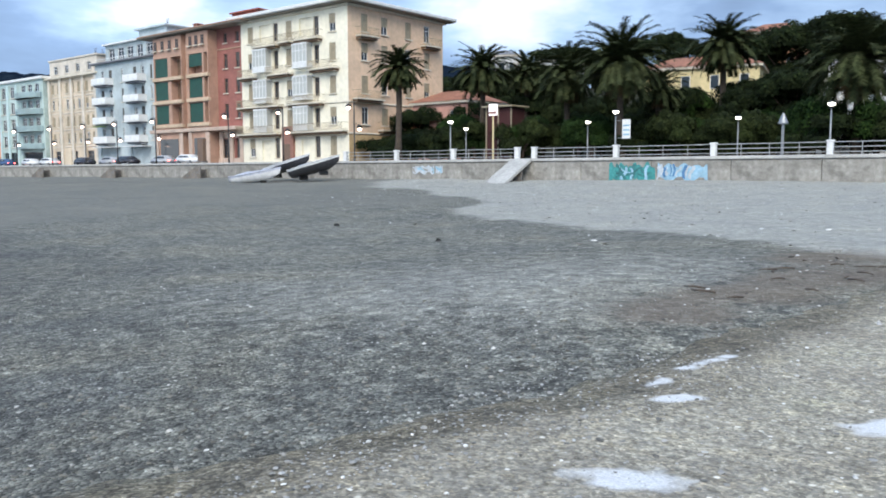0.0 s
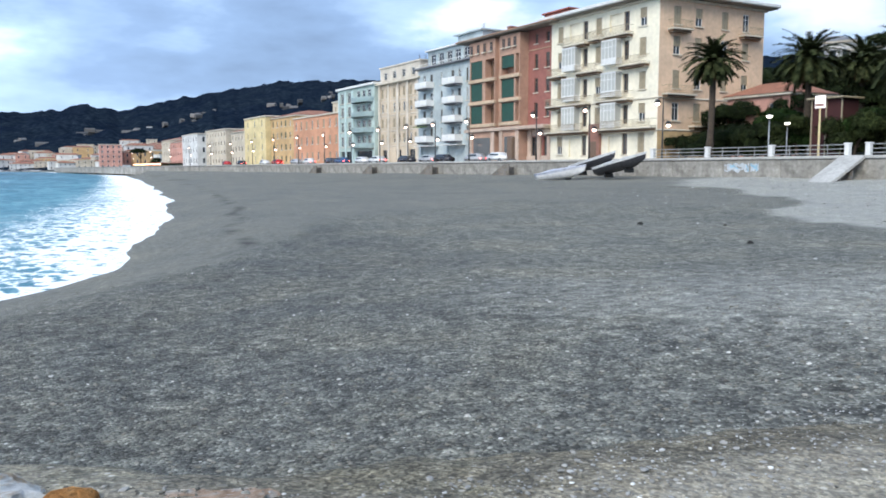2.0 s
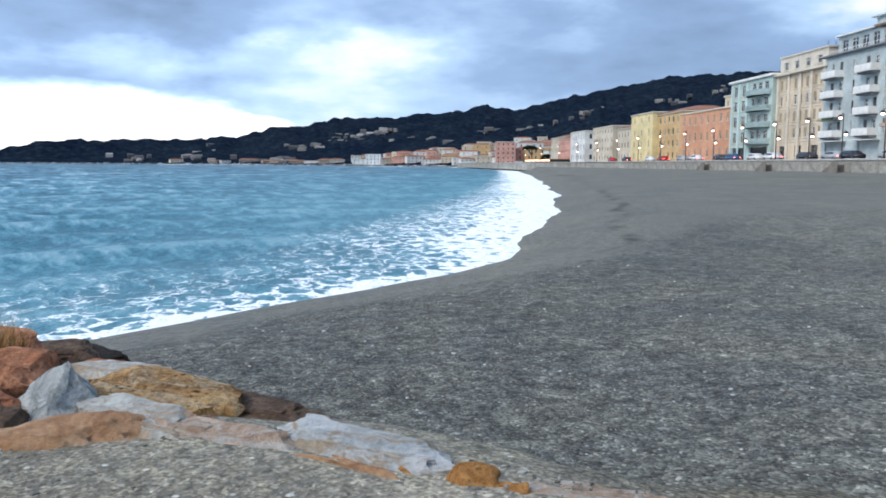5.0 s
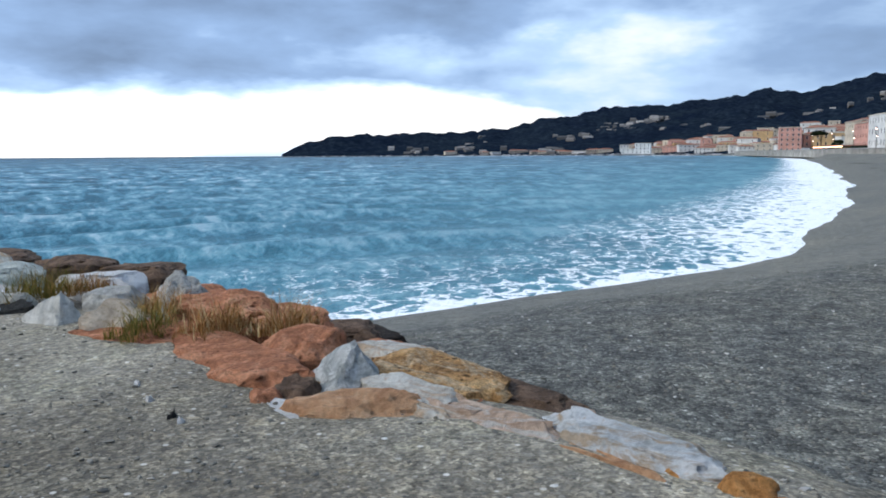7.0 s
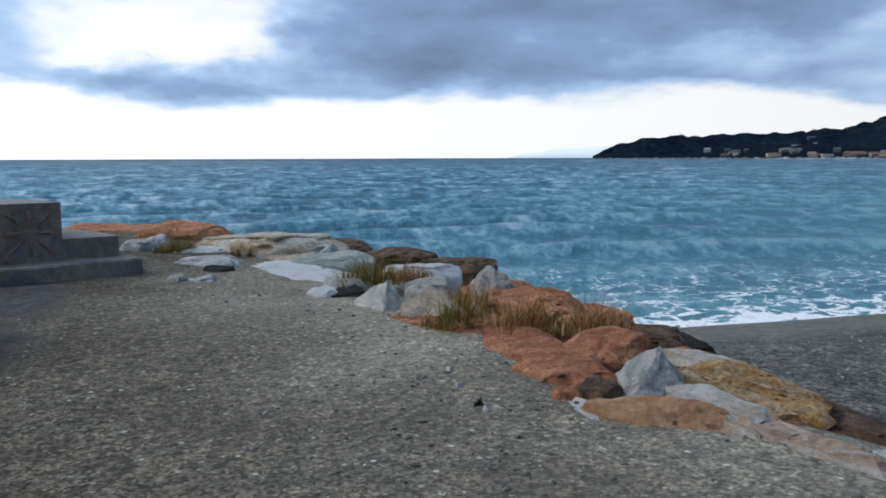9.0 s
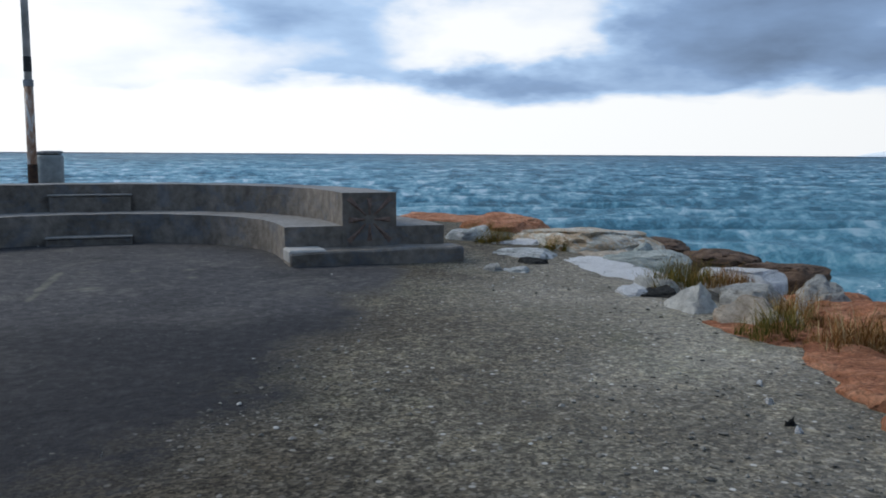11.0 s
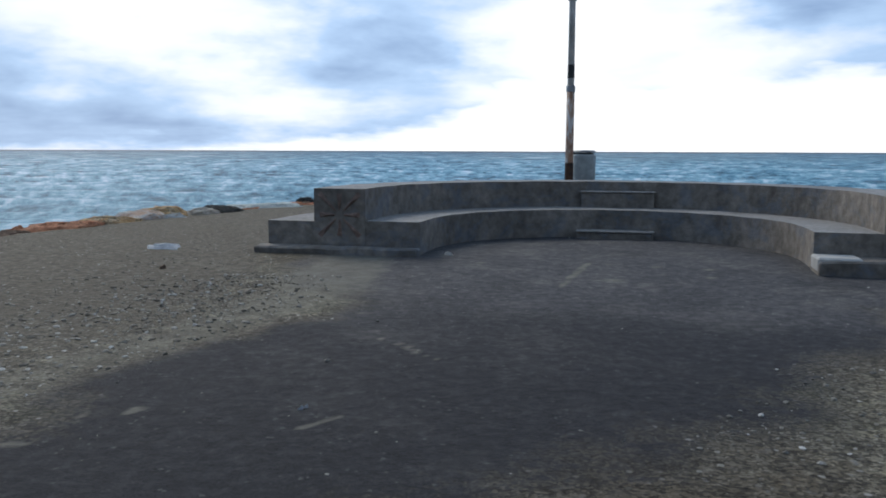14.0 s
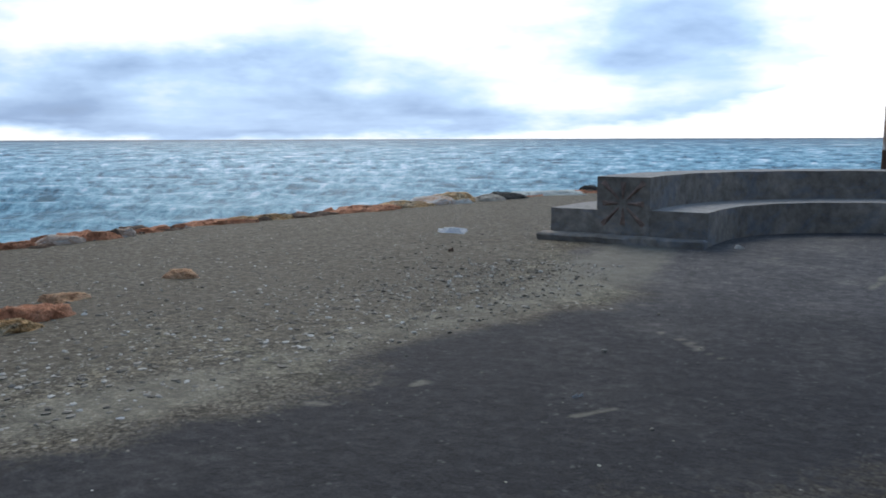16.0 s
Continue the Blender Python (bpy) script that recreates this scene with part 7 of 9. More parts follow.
def house_beige():
    W, D, H = 17.6, 16.0, 15.6
    wall = render_mat("beige_render", (0.70, 0.58, 0.435))
    pil = render_mat("pale_pilasters", (0.72, 0.65, 0.55))
    b = thing("apartment_house", pose(-153.55, ROW_Y + 0.3, TOP_Z), "beige apartment house with pale pilasters and a stone attic", "apartment house", group="houses along the seafront")
    floors = [3.6, 6.6, 9.6, 12.5]
    cols = [0.10, 0.22, 0.40, 0.52, 0.64, 0.80, 0.91]
    front = [(u * W - 0.5, u * W + 0.5, z + 0.5, z + 2.3) for z in floors for u in cols]
    front += [(u * W - 1.2, u * W + 1.2, 0.2, 2.7) for u in (0.17, 0.50, 0.83)]
    shell(b, W, D, H, front, [], wall)
    for i, z in enumerate(floors):
        for j, u in enumerate(cols):
            put_window(b, pose(u * W, 0.2, z + 0.5), ("half", "closed", "plain", "closed")[(i + 2 * j) % 4], 1.0, 1.8, M_FRAME_W, M_SHUT_T)
        cornice(b, W, 1.0, z - 0.25, 0.12, 0.18, pil, "string_course")
    for u in (0.17, 0.50, 0.83):
        put_window(b, pose(u * W, 0.22, 0.2), "plain", 2.4, 2.5, M_FRAME_B, M_SHUT_D)
    for k in range(5):
        bm = bmesh.new()
        x = (0.02 + k * 0.235) * W
        box(bm, x, x + 0.7, -0.34, -0.004, 0, H, bevel=0.04)
        part("pilaster", bm_mesh("pilaster", bm, pil), b)
    cornice(b, W, D, H + 0.002, 0.75, 0.4, M_TRIM, "eave")
    bm = bmesh.new()
    holes = [(1.5 + k * 4.0, 3.0 + k * 4.0, 0.6, 2.0) for k in range(4)]
    pierced(bm, W - 0.6, 2.9, holes, 0.25, lambda p, q, r: (p + 0.3, r + 0.3, q + H + 0.4))
    bm.faces.new([bm.verts.new(p) for p in ((W - 0.3, 0.3, H + 0.4), (W - 0.3, 12, H + 0.4), (W - 0.3, 12, H + 3.3), (W - 0.3, 0.3, H + 3.3))])
    bm.faces.new([bm.verts.new(p) for p in ((0.3, 0.3, H + 3.3), (W - 0.3, 0.3, H + 3.3), (W - 0.3, 12, H + 3.3), (0.3, 12, H + 3.3))])
    part("attic", bm_mesh("attic", bm, pil), b)
    for k in range(4):
        put_window(b, pose(0.3 + 2.25 + k * 4.0, 0.5, H + 1.0), "plain", 1.5, 1.4, M_FRAME_W, M_SHUT_T)
    bm = bmesh.new()
    box(bm, 0.1, W - 0.1, 0.1, 12, H + 3.302, H + 3.6, bevel=0.04)
    part("parapet", bm_mesh("parapet", bm, pil), b)
    antenna(b, 12, 3, H + 3.6, 1.5)
    antenna(b, 14.5, 3, H + 3.6, 1.2)


house_beige()


def house_glass():
    W, D, H = 18.8, 15.0, 16.0
    wall = render_mat("pale_green_render", (0.53, 0.65, 0.61))
    b = thing("apartment_house", pose(-172.5, ROW_Y - 0.6, TOP_Z), "pale green modern house with glazed front and curved balconies", "apartment house", group="houses along the seafront")
    floors = [3.4, 6.6, 9.8, 12.8]
    front = [(u * W - 0.9, u * W + 0.9, z + 0.3, z + 2.5) for z in floors for u in (0.12, 0.32, 0.58, 0.72, 0.87)]
    front += [(0.06 * W, 0.44 * W, 0.2, 2.7), (0.52 * W, 0.94 * W, 0.2, 2.7)]
    shell(b, W, D, H, front, [], wall)
    for z in floors:
        for u in (0.12, 0.32, 0.58, 0.72, 0.87):
            put_window(b, pose(u * W, 0.2, z + 0.3), "plain", 1.8, 2.2, M_FRAME_W, M_SHUT_D)
        bm = bmesh.new()
        n = 14
        arc = [(0.72 * W + 4.9 * math.cos(math.pi * (1 + i / n)) * 1.0, 1.9 * math.sin(math.pi * (1 + i / n))) for i in range(n + 1)]
        lo = [bm.verts.new((x, y - 0.01, z - 0.15)) for x, y in arc]
        hi = [bm.verts.new((x, y - 0.01, z + 0.9)) for x, y in arc]
        for i in range(n):
            bm.faces.new((lo[i], lo[i + 1], hi[i + 1], hi[i]))
        bm.faces.new(lo)
        r = bmesh.ops.solidify(bm, geom=list(bm.faces), thickness=0.08)
        part("balcony", bm_mesh("balcony", bm, M_AQUA), b, label="curved balcony with pale glass front")
    for u, w in ((0.25, 7.0), (0.73, 7.8)):
        bm = bmesh.new()
        box(bm, u * W - w / 2, u * W + w / 2, 0.25, 0.29, 0.2, 2.7)
        part("shop_glass", bm_mesh("shop_glass", bm, M_GLASS), b)
    for u in (0.03, 0.22, 0.42):
        bm = bmesh.new()
        box(bm, u * W, u * W + 0.5, -0.3, -0.004, 0, H - 0.4, bevel=0.03)
        part("pilaster", bm_mesh("pilaster", bm, M_AQUA), b)
    cornice(b, W, D, H + 0.002, 0.5, 0.5, M_WHITE, "eave")


M_AQUA = surface("aqua_panels", (0.46, 0.60, 0.60), (0.58, 0.70, 0.70), 3, 0.4, (0.85, 0.5))
house_glass()


def plain_house(x0, y0, W, D, H, mat, floors, bays, label, roof="flat", shutters=None, rot=0, z0=None, cat="house", group="houses along the bay", far=False):
    b = thing("house", pose(x0, y0, TOP_Z if z0 is None else z0, 0, 0, rot), label, cat, group=group)
    fh = H / floors
    front = []
    for i in range(floors):
        for k in range(bays):
            u = (k + 0.5) * W / bays
            front.append((u - 0.55, u + 0.55, i * fh + fh * 0.28, i * fh + fh * 0.28 + fh * 0.5))
    nr = max(1, int(D / 4.5))
    right = [((k + 0.5) * D / nr - 0.5, (k + 0.5) * D / nr + 0.5, i * fh + fh * 0.28, i * fh + fh * 0.78) for i in range(floors) for k in range(nr)]
    shell(b, W, D, H, front, right, mat)
    for n, (u0, u1, v0, v1) in enumerate(front):
        put_window(b, pose((u0 + u1) / 2, 0.2, v0), "far" if far else ("closed", "plain", "half")[n % 3] if shutters else "plain", u1 - u0, v1 - v0, M_FRAME_W, shutters or M_SHUT_D)
    for n, (u0, u1, v0, v1) in enumerate(right):
        put_window(b, pose(W - 0.2, (u0 + u1) / 2, v0, 0, 0, 90), "far" if far else "plain", u1 - u0, v1 - v0, M_FRAME_W, shutters or M_SHUT_D)
    if roof == "flat":
        cornice(b, W, D, H + 0.002, 0.3, 0.35, M_TRIM, "eave")
    else:
        cornice(b, W, D, H + 0.002, 0.4, 0.35, M_TRIM, "eave")
        hip_roof(b, W, D, H + 0.36, 1.5 if roof == "tile" else 1.2, 0.5, M_TILE if roof != "slate" else M_SLATE)
    return b


C_ORANGE, C_YELLOW, C_PINK, C_WHITE, C_SAND, C_OCHRE = (render_mat(n, c) for n, c in (("apricot_render", (0.70, 0.36, 0.22)), ("yellow_render", (0.80, 0.66, 0.36)), ("pink_render", (0.66, 0.36, 0.29)), ("white_render", (0.76, 0.76, 0.74)), ("sand_render", (0.66, 0.58, 0.46)), ("ochre_render", (0.66, 0.44, 0.22))))


C_DULL = render_mat("dull_render", (0.30, 0.26, 0.22))


# ---- houses further along the bay ----
def polar(az, d, z=0.0):
    return (-math.sin(radians(az)) * d, math.cos(radians(az)) * d, z)


plain_house(-203.5, ROW_Y, 30.0, 14, 11.4, C_ORANGE, 3, 8, "low apricot house with white shutters on the seafront", "flat", M_SHUT_T)
b = plain_house(-199, ROW_Y + 9, 14, 8, 15.6, C_SAND, 4, 4, "sand-coloured house with a stone roof terrace", "flat", M_SHUT_T)
plain_house(-224.5, ROW_Y + 1, 20.5, 14, 12.5, C_OCHRE, 4, 6, "ochre house with a red tiled roof", "tile", M_SHUT_G)
plain_house(-245.0, ROW_Y - 0.5, 20.0, 14, 13.4, C_YELLOW, 4, 3, "plain yellow house with few windows", "flat", M_SHUT_T)
plain_house(-272.0, ROW_Y + 3, 24, 14, 10.5, C_SAND, 3, 7, "sand-coloured seafront house with shutters", "tile", M_SHUT_T, far=True)
plain_house(-301.0, ROW_Y + 2, 26, 14, 12.0, C_SAND, 4, 7, "beige seafront house with shutters", "flat", M_SHUT_G, far=True)
plain_house(-330.0, ROW_Y, 24, 14, 11.5, C_WHITE, 3, 6, "white seafront house with a flat roof", "flat", M_SHUT_T, far=True)
plain_house(-372.0, ROW_Y + 4, 36, 16, 10.0, C_PINK, 3, 8, "brick-red seafront house with tiled roof", "tile", M_SHUT_D, far=True)
plain_house(-420.0, ROW_Y + 10, 34, 16, 12.0, C_SAND, 3, 8, "beige seafront house with shutters", "tile", M_SHUT_T, far=True)


def far_town():
    r = random.Random(11)
    mats = [C_SAND, C_WHITE, C_PINK, C_SAND, C_OCHRE, C_WHITE]
    words = {C_SAND: "beige", C_WHITE: "white", C_PINK: "pinkish", C_OCHRE: "ochre", C_DULL: "dull grey-brown"}
    for i in range(34):
        az = 66 + 17 * (i + r.random()) / 34
        d = r.uniform(430, 600)
        x, y, _ = polar(az, d)
        if y < shore_y(np.array(x)) + 18:
            y = float(shore_y(np.array(x))) + r.uniform(18, 60)
        w, dp, h = r.uniform(12, 26), r.uniform(10, 14), r.uniform(6.5, 13)
        m = mats[i % 6]
        plain_house(x - w / 2, y, w, dp, h, m, max(2, int(h / 3.2)), int(w / 4), f"{words[m]} house on the far side of the bay", ("tile", "flat", "tile")[i % 3], M_SHUT_D, az + r.uniform(-25, 25), 1.5 + max(0, (d - 430) * 0.02), far=True)
    for i in range(46):
        az = 82.5 + 24 * ((i + r.random()) / 46) ** 1.2
        d, z = mount_z(az, r.uniform(0.0, 0.05))
        x, y, _ = polar(az, float(d) - 12)
        w, dp, h = r.uniform(12, 30), r.uniform(10, 14), r.uniform(5, 9.5) * (1.0 if az < 93 else 0.6)
        m = mats[(i * 5 + 1) % 6] if az < 90 else (C_SAND, C_WHITE, C_DULL)[i % 3]
        if az > 92 and r.random() < (0.35 if az < 99 else 0.75):
            continue
        plain_house(x - w / 2, y, w, dp, h, m, max(2, int(h / 3.2)), int(w / 4), f"{words[m]} house at the foot of the far slopes", ("tile", "flat", "tile")[i % 3], M_SHUT_D, az + r.uniform(-20, 20), float(z) + 0.3, far=True)
    for i in range(58):
        az = 71.5 + 19.0 * (i + r.random()) / 58
        f = (0.25 + 0.75 * r.random()) * float(np.interp(az, [71, 77, 82, 86, 91], [0.17, 0.22, 0.19, 0.11, 0.05]))
        d, z = mount_z(az, f)
        x, y, _ = polar(az, float(d))
        w, dp, h = r.uniform(12, 24), r.uniform(9, 13), r.uniform(7, 12)
        m = mats[(i * 7 + 2) % 6]
        plain_house(x - w / 2, y, w, dp, h, m, 2, max(2, int(w / 7)), f"{words[m]} house on the lower slope above the bay", ("tile", "flat", "tile")[i % 3], M_SHUT_D, az + r.uniform(-25, 25), float(z) + 2.0, far=True)
    # the tower block, the white boat shed and a long red awning on the beach
    plain_house(*polar(82.6, 560)[:2], 13, 12, 15, C_PINK, 5, 4, "tall brownish-pink block among low houses", "flat", M_SHUT_D, 85, 1.5, far=True)
    plain_house(*polar(91.6, 900)[:2], 16, 12, 11, C_WHITE, 3, 4, "white cube house by the water", "flat", M_SHUT_D, 85, 0.5, far=True)
    plain_house(*polar(92.5, 930)[:2], 30, 12, 5.5, C_WHITE, 2, 6, "long white boathouse by the water", "flat", M_SHUT_D, 85, 0.5, far=True)


def beach_stand():
    s = thing("beach_bar", pose(-392, 68, 0.9), "long low beach bar with a lit awning", "beach bar")
    bm = bmesh.new()
    box(bm, 0, 60, 0, 8, 0, 2.6, bevel=0.05)
    part("body", bm_mesh("body", bm, surface("dark_green_boards", (0.04, 0.07, 0.05), (0.08, 0.12, 0.08), 4, 0.8)), s)
    bm = bmesh.new()
    box(bm, -1, 61, -3, 8.5, 2.7, 3.0, bevel=0.05)
    part("roof", bm_mesh("roof", bm, M_PORTAL), s)
    bm = bmesh.new()
    box(bm, 0, 60, -3.1, -3.0, 2.2, 2.6)
    part("light_strip", bm_mesh("light_strip", bm, M_ORANGE_GLOW), s)


beach_stand()


# ---- mountains round the bay ----
RIDGE = [(30, 7.0), (40, 7.0), (55, 6.3), (65, 5.95), (67.9, 5.93), (71.7, 5.7), (74.8, 5.05), (78.3, 4.5), (81.1, 3.68), (83.2, 3.95), (88.6, 3.2), (93.1, 2.97), (97.4, 2.34), (99.8, 1.80), (102.9, 1.46), (107.2, 1.40), (110.6, 1.36), (113.6, 0.95), (114.7, 0.55), (115.6, 0.1)]


def forest_material():
    m, t, b = material("wooded_slopes")
    co = t.nodes.new("ShaderNodeTexCoord").outputs["Object"]
    n1, n2 = noise_node(t, co, 0.012, 5, 0.6), noise_node(t, co, 0.09, 4, 0.7)
    col = ramp_node(t, n2, [(0.3, (0.004, 0.0075, 0.015)), (0.5, (0.009, 0.0155, 0.027)), (0.62, (0.017, 0.026, 0.040)), (0.8, (0.034, 0.042, 0.052))])
    col = mix_color(t, 1.0, col, ramp_node(t, n1, [(0.35, (0.7, 0.75, 0.85)), (0.65, (1.3, 1.25, 1.1))]), "MULTIPLY")
    t.links.new(col, b.inputs["Base Color"])
    b.inputs["Roughness"].default_value = 1.0
    b.inputs["Specular IOR Level"].default_value = 0.0
    return m


def mount_z(az, f):
    """Height over the foot of the slope: f is 0 at the foot and 1 on the ridge."""
    el = np.interp(az, [p[0] for p in RIDGE], [p[1] for p in RIDGE])
    r1 = np.interp(az, [60, 80, 100, 115.6], [2700, 2500, 2000, 1560])
    r0 = np.interp(az, [30, 60, 75, 84, 90, 97, 107, 115.6], [420, 560, 700, 820, 980, 1180, 1370, 1545])
    top = np.tan(np.radians(el)) * r1 + 1.5
    return r0 + (r1 - r0) * f, top * np.clip(f, 0, 1) ** 1.15


def mountains():
    azs, fs = np.arange(30, 115.7, 0.2), np.concatenate([np.linspace(0, 1, 34), [1.1, 1.3]])
    A, Fq = np.meshgrid(azs, fs)
    d, z = mount_z(A, np.minimum(Fq, 1))
    d = d * np.where(Fq > 1, Fq, 1)
    z = np.where(Fq > 1, z * (1 - (Fq - 1) * 2.5), z)
    x, y = -np.sin(np.radians(A)) * d, np.cos(np.radians(A)) * d
    lumps = (vnoise(x, y, 160, 41) - 0.5) * 40 * Fq * (1 - np.clip(Fq, 0, 1)) * 3 + (vnoise(x, y, 28, 42) - 0.5) * 14 + (vnoise(A * 100, Fq * 10, 45, 43) - 0.5) * 10
    lumps = lumps + (vnoise(x, y, 9, 44) - 0.5) * 4
    z = z + lumps * ramp01(0, 0.12, Fq) * np.clip(z / 60, 0.12, 1)
    v = np.stack([x, y, z], -1).reshape(-1, 3)
    n, k = len(azs), len(fs)
    i = (np.arange(k - 1)[:, None] * n + np.arange(n - 1)[None]).reshape(-1)
    f = np.stack([i, i + n, i + n + 1, i + 1], -1)
    tagged(new("backdrop_mountains", mesh_from("backdrop_mountains", v, f, forest_material(), True)), "dark wooded mountains round the bay", "mountain", kind="structure")


mountains()
far_town()


def villas():
    """Pale specks of houses scattered over the far slopes."""
    r = np.random.default_rng(9)
    verts, faces = [], []
    q = [(0, 1, 5, 4), (1, 2, 6, 5), (2, 3, 7, 6), (3, 0, 4, 7), (4, 5, 8, 9), (6, 7, 9, 8), (5, 6, 8), (7, 4, 9)]
    knots = [(r.uniform(62, 113), r.uniform(0.06, 0.62), r.uniform(-0.05, 0.05)) for _ in range(30)]
    for i in range(230):
        az, f, lean = knots[int(r.integers(len(knots)))]
        off = r.normal() * 0.8
        az, f = az + off, abs(f * (0.45 if az > 104 else 1.0) + off * lean + r.normal() * 0.03)
        if az > 113.5 or f > 0.8 or (az > 98 and r.random() < 0.72):
            continue
        d, z = mount_z(az, f)
        x, y = -math.sin(radians(az)) * d, math.cos(radians(az)) * d
        w, dp, h = r.uniform(6, 17), r.uniform(6, 10), r.uniform(1.0, 3.6)
        a = radians(az + r.uniform(-30, 30))
        o = len(verts)
        z = z + 4 * f
        for px, py, pz in ((-w / 2, -dp / 2, -3), (w / 2, -dp / 2, -3), (w / 2, dp / 2, -8), (-w / 2, dp / 2, -8), (-w / 2, -dp / 2, h), (w / 2, -dp / 2, h), (w / 2, dp / 2, h), (-w / 2, dp / 2, h), (w / 2, 0, h + 2), (-w / 2, 0, h + 2)):
            verts.append((x + px * math.cos(a) - py * math.sin(a), y + px * math.sin(a) + py * math.cos(a), z + pz))
        faces += [tuple(o + k for k in g) for g in q]
    m = pebble_material("villa_render", [(0.0, (0.05, 0.050, 0.052)), (0.5, (0.10, 0.095, 0.092)), (0.85, (0.19, 0.175, 0.165)), (1.0, (0.36, 0.34, 0.32))])
    tagged(new("far_villas", mesh_from("far_villas", verts, faces, m)), "pale villas scattered over the wooded slopes", "houses", kind="stuff")


villas()


def rocky_foot():
    """Pale rocks and quays where the far slopes meet the water."""
    r = np.random.default_rng(23)
    verts, faces = [], []
    for az in np.arange(86, 115.4, 0.11):
        d, _ = mount_z(az, 0.0)
        d = float(d) - r.uniform(2, 16)
        x, y = -math.sin(radians(az)) * d, math.cos(radians(az)) * d
        w, h = r.uniform(1.5, 4.5), r.uniform(0.6, 2.6)
        o = len(verts)
        for k in range(6):
            a = k * math.tau / 6 + r.uniform(-0.3, 0.3)
            verts += [(x + math.cos(a) * w, y + math.sin(a) * w, SEA_Z - 0.5), (x + math.cos(a) * w * 0.6, y + math.sin(a) * w * 0.6, SEA_Z + h * r.uniform(0.7, 1.1))]
        for k in range(6):
            q = (k + 1) % 6
            faces.append((o + 2 * k, o + 2 * q, o + 2 * q + 1, o + 2 * k + 1))
        faces.append(tuple(o + 2 * k + 1 for k in range(6)))
    m = pebble_material("shore_rocks", [(0.0, (0.05, 0.05, 0.055)), (0.5, (0.14, 0.14, 0.145)), (1.0, (0.36, 0.36, 0.37))])
    tagged(new("far_shore_rocks", mesh_from("far_shore_rocks", verts, faces, m)), "pale rocks along the far waterline", "rocks", kind="stuff")


rocky_foot()


def far_coast():
    n = 60
    az = np.linspace(114, 121.5, n)
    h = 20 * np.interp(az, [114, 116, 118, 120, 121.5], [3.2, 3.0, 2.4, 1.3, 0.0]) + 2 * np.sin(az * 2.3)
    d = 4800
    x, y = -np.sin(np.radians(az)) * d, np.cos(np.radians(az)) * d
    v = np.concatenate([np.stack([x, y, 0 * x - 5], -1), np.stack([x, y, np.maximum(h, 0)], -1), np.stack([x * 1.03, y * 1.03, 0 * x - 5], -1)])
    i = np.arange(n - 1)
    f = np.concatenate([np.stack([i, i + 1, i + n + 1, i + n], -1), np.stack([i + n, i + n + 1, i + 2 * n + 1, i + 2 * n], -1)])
    # the coast's pale haze is put in as a glow of its own
    tagged(new("backdrop_coast", mesh_from("backdrop_coast", v, f, glow("coast_haze_glow", (0.62, 0.76, 0.95), 0.62), True)), "hazy blue coast on the horizon", "coast", kind="structure")


far_coast()

# ---- the wooded hill behind the garden ----


def hill_z(x, y):
    s = ramp01(80, 150, y + 0.12 * (x + 40) - 12 * ramp01(-62, -40, x))
    return 2.4 + 15.5 * s + 2.5 * ramp01(-30, 10, x) * s + (vnoise(x, y, 18, 51) - 0.5) * 2.0 * s


def hill():
    v, f = sheet(steps((-140, 80.1, 4)), steps((76, 260.1, 4)), hill_z)
    tagged(new("ground_hill", mesh_from("ground_hill", v, f, surface("garden_earth", (0.03, 0.035, 0.02), (0.07, 0.07, 0.045), 0.8, 0.95, (0.7, 0.1)), True)), "dark wooded garden slope behind the promenade", "hillside", kind="structure")


hill()

M_LEAF = [foliage("dark_leaves", (0.005, 0.009, 0.003), (0.011, 0.019, 0.006), (0.026, 0.038, 0.012)), foliage("olive_leaves", (0.009, 0.014, 0.004), (0.021, 0.031, 0.009), (0.046, 0.060, 0.020)),
          foliage("green_leaves", (0.007, 0.018, 0.004), (0.019, 0.042, 0.009), (0.045, 0.080, 0.020)), foliage("grey_leaves", (0.016, 0.021, 0.016), (0.034, 0.042, 0.032), (0.066, 0.075, 0.058))]
M_BARK = surface("bark", (0.05, 0.035, 0.025), (0.11, 0.08, 0.06), 5, 0.9, (0.7, 1.5), 0.6, 0.04)
M_PALMBARK = surface("palm_bark", (0.04, 0.030, 0.022), (0.10, 0.075, 0.055), 7, 0.95, (0.7, 1.0), 0.8, 0.06)
M_PALM = foliage("palm_fronds", (0.016, 0.022, 0.008), (0.036, 0.046, 0.018), (0.075, 0.084, 0.038))
M_DEADFROND = foliage("dry_fronds", (0.06, 0.04, 0.02), (0.11, 0.075, 0.04), (0.17, 0.12, 0.07))


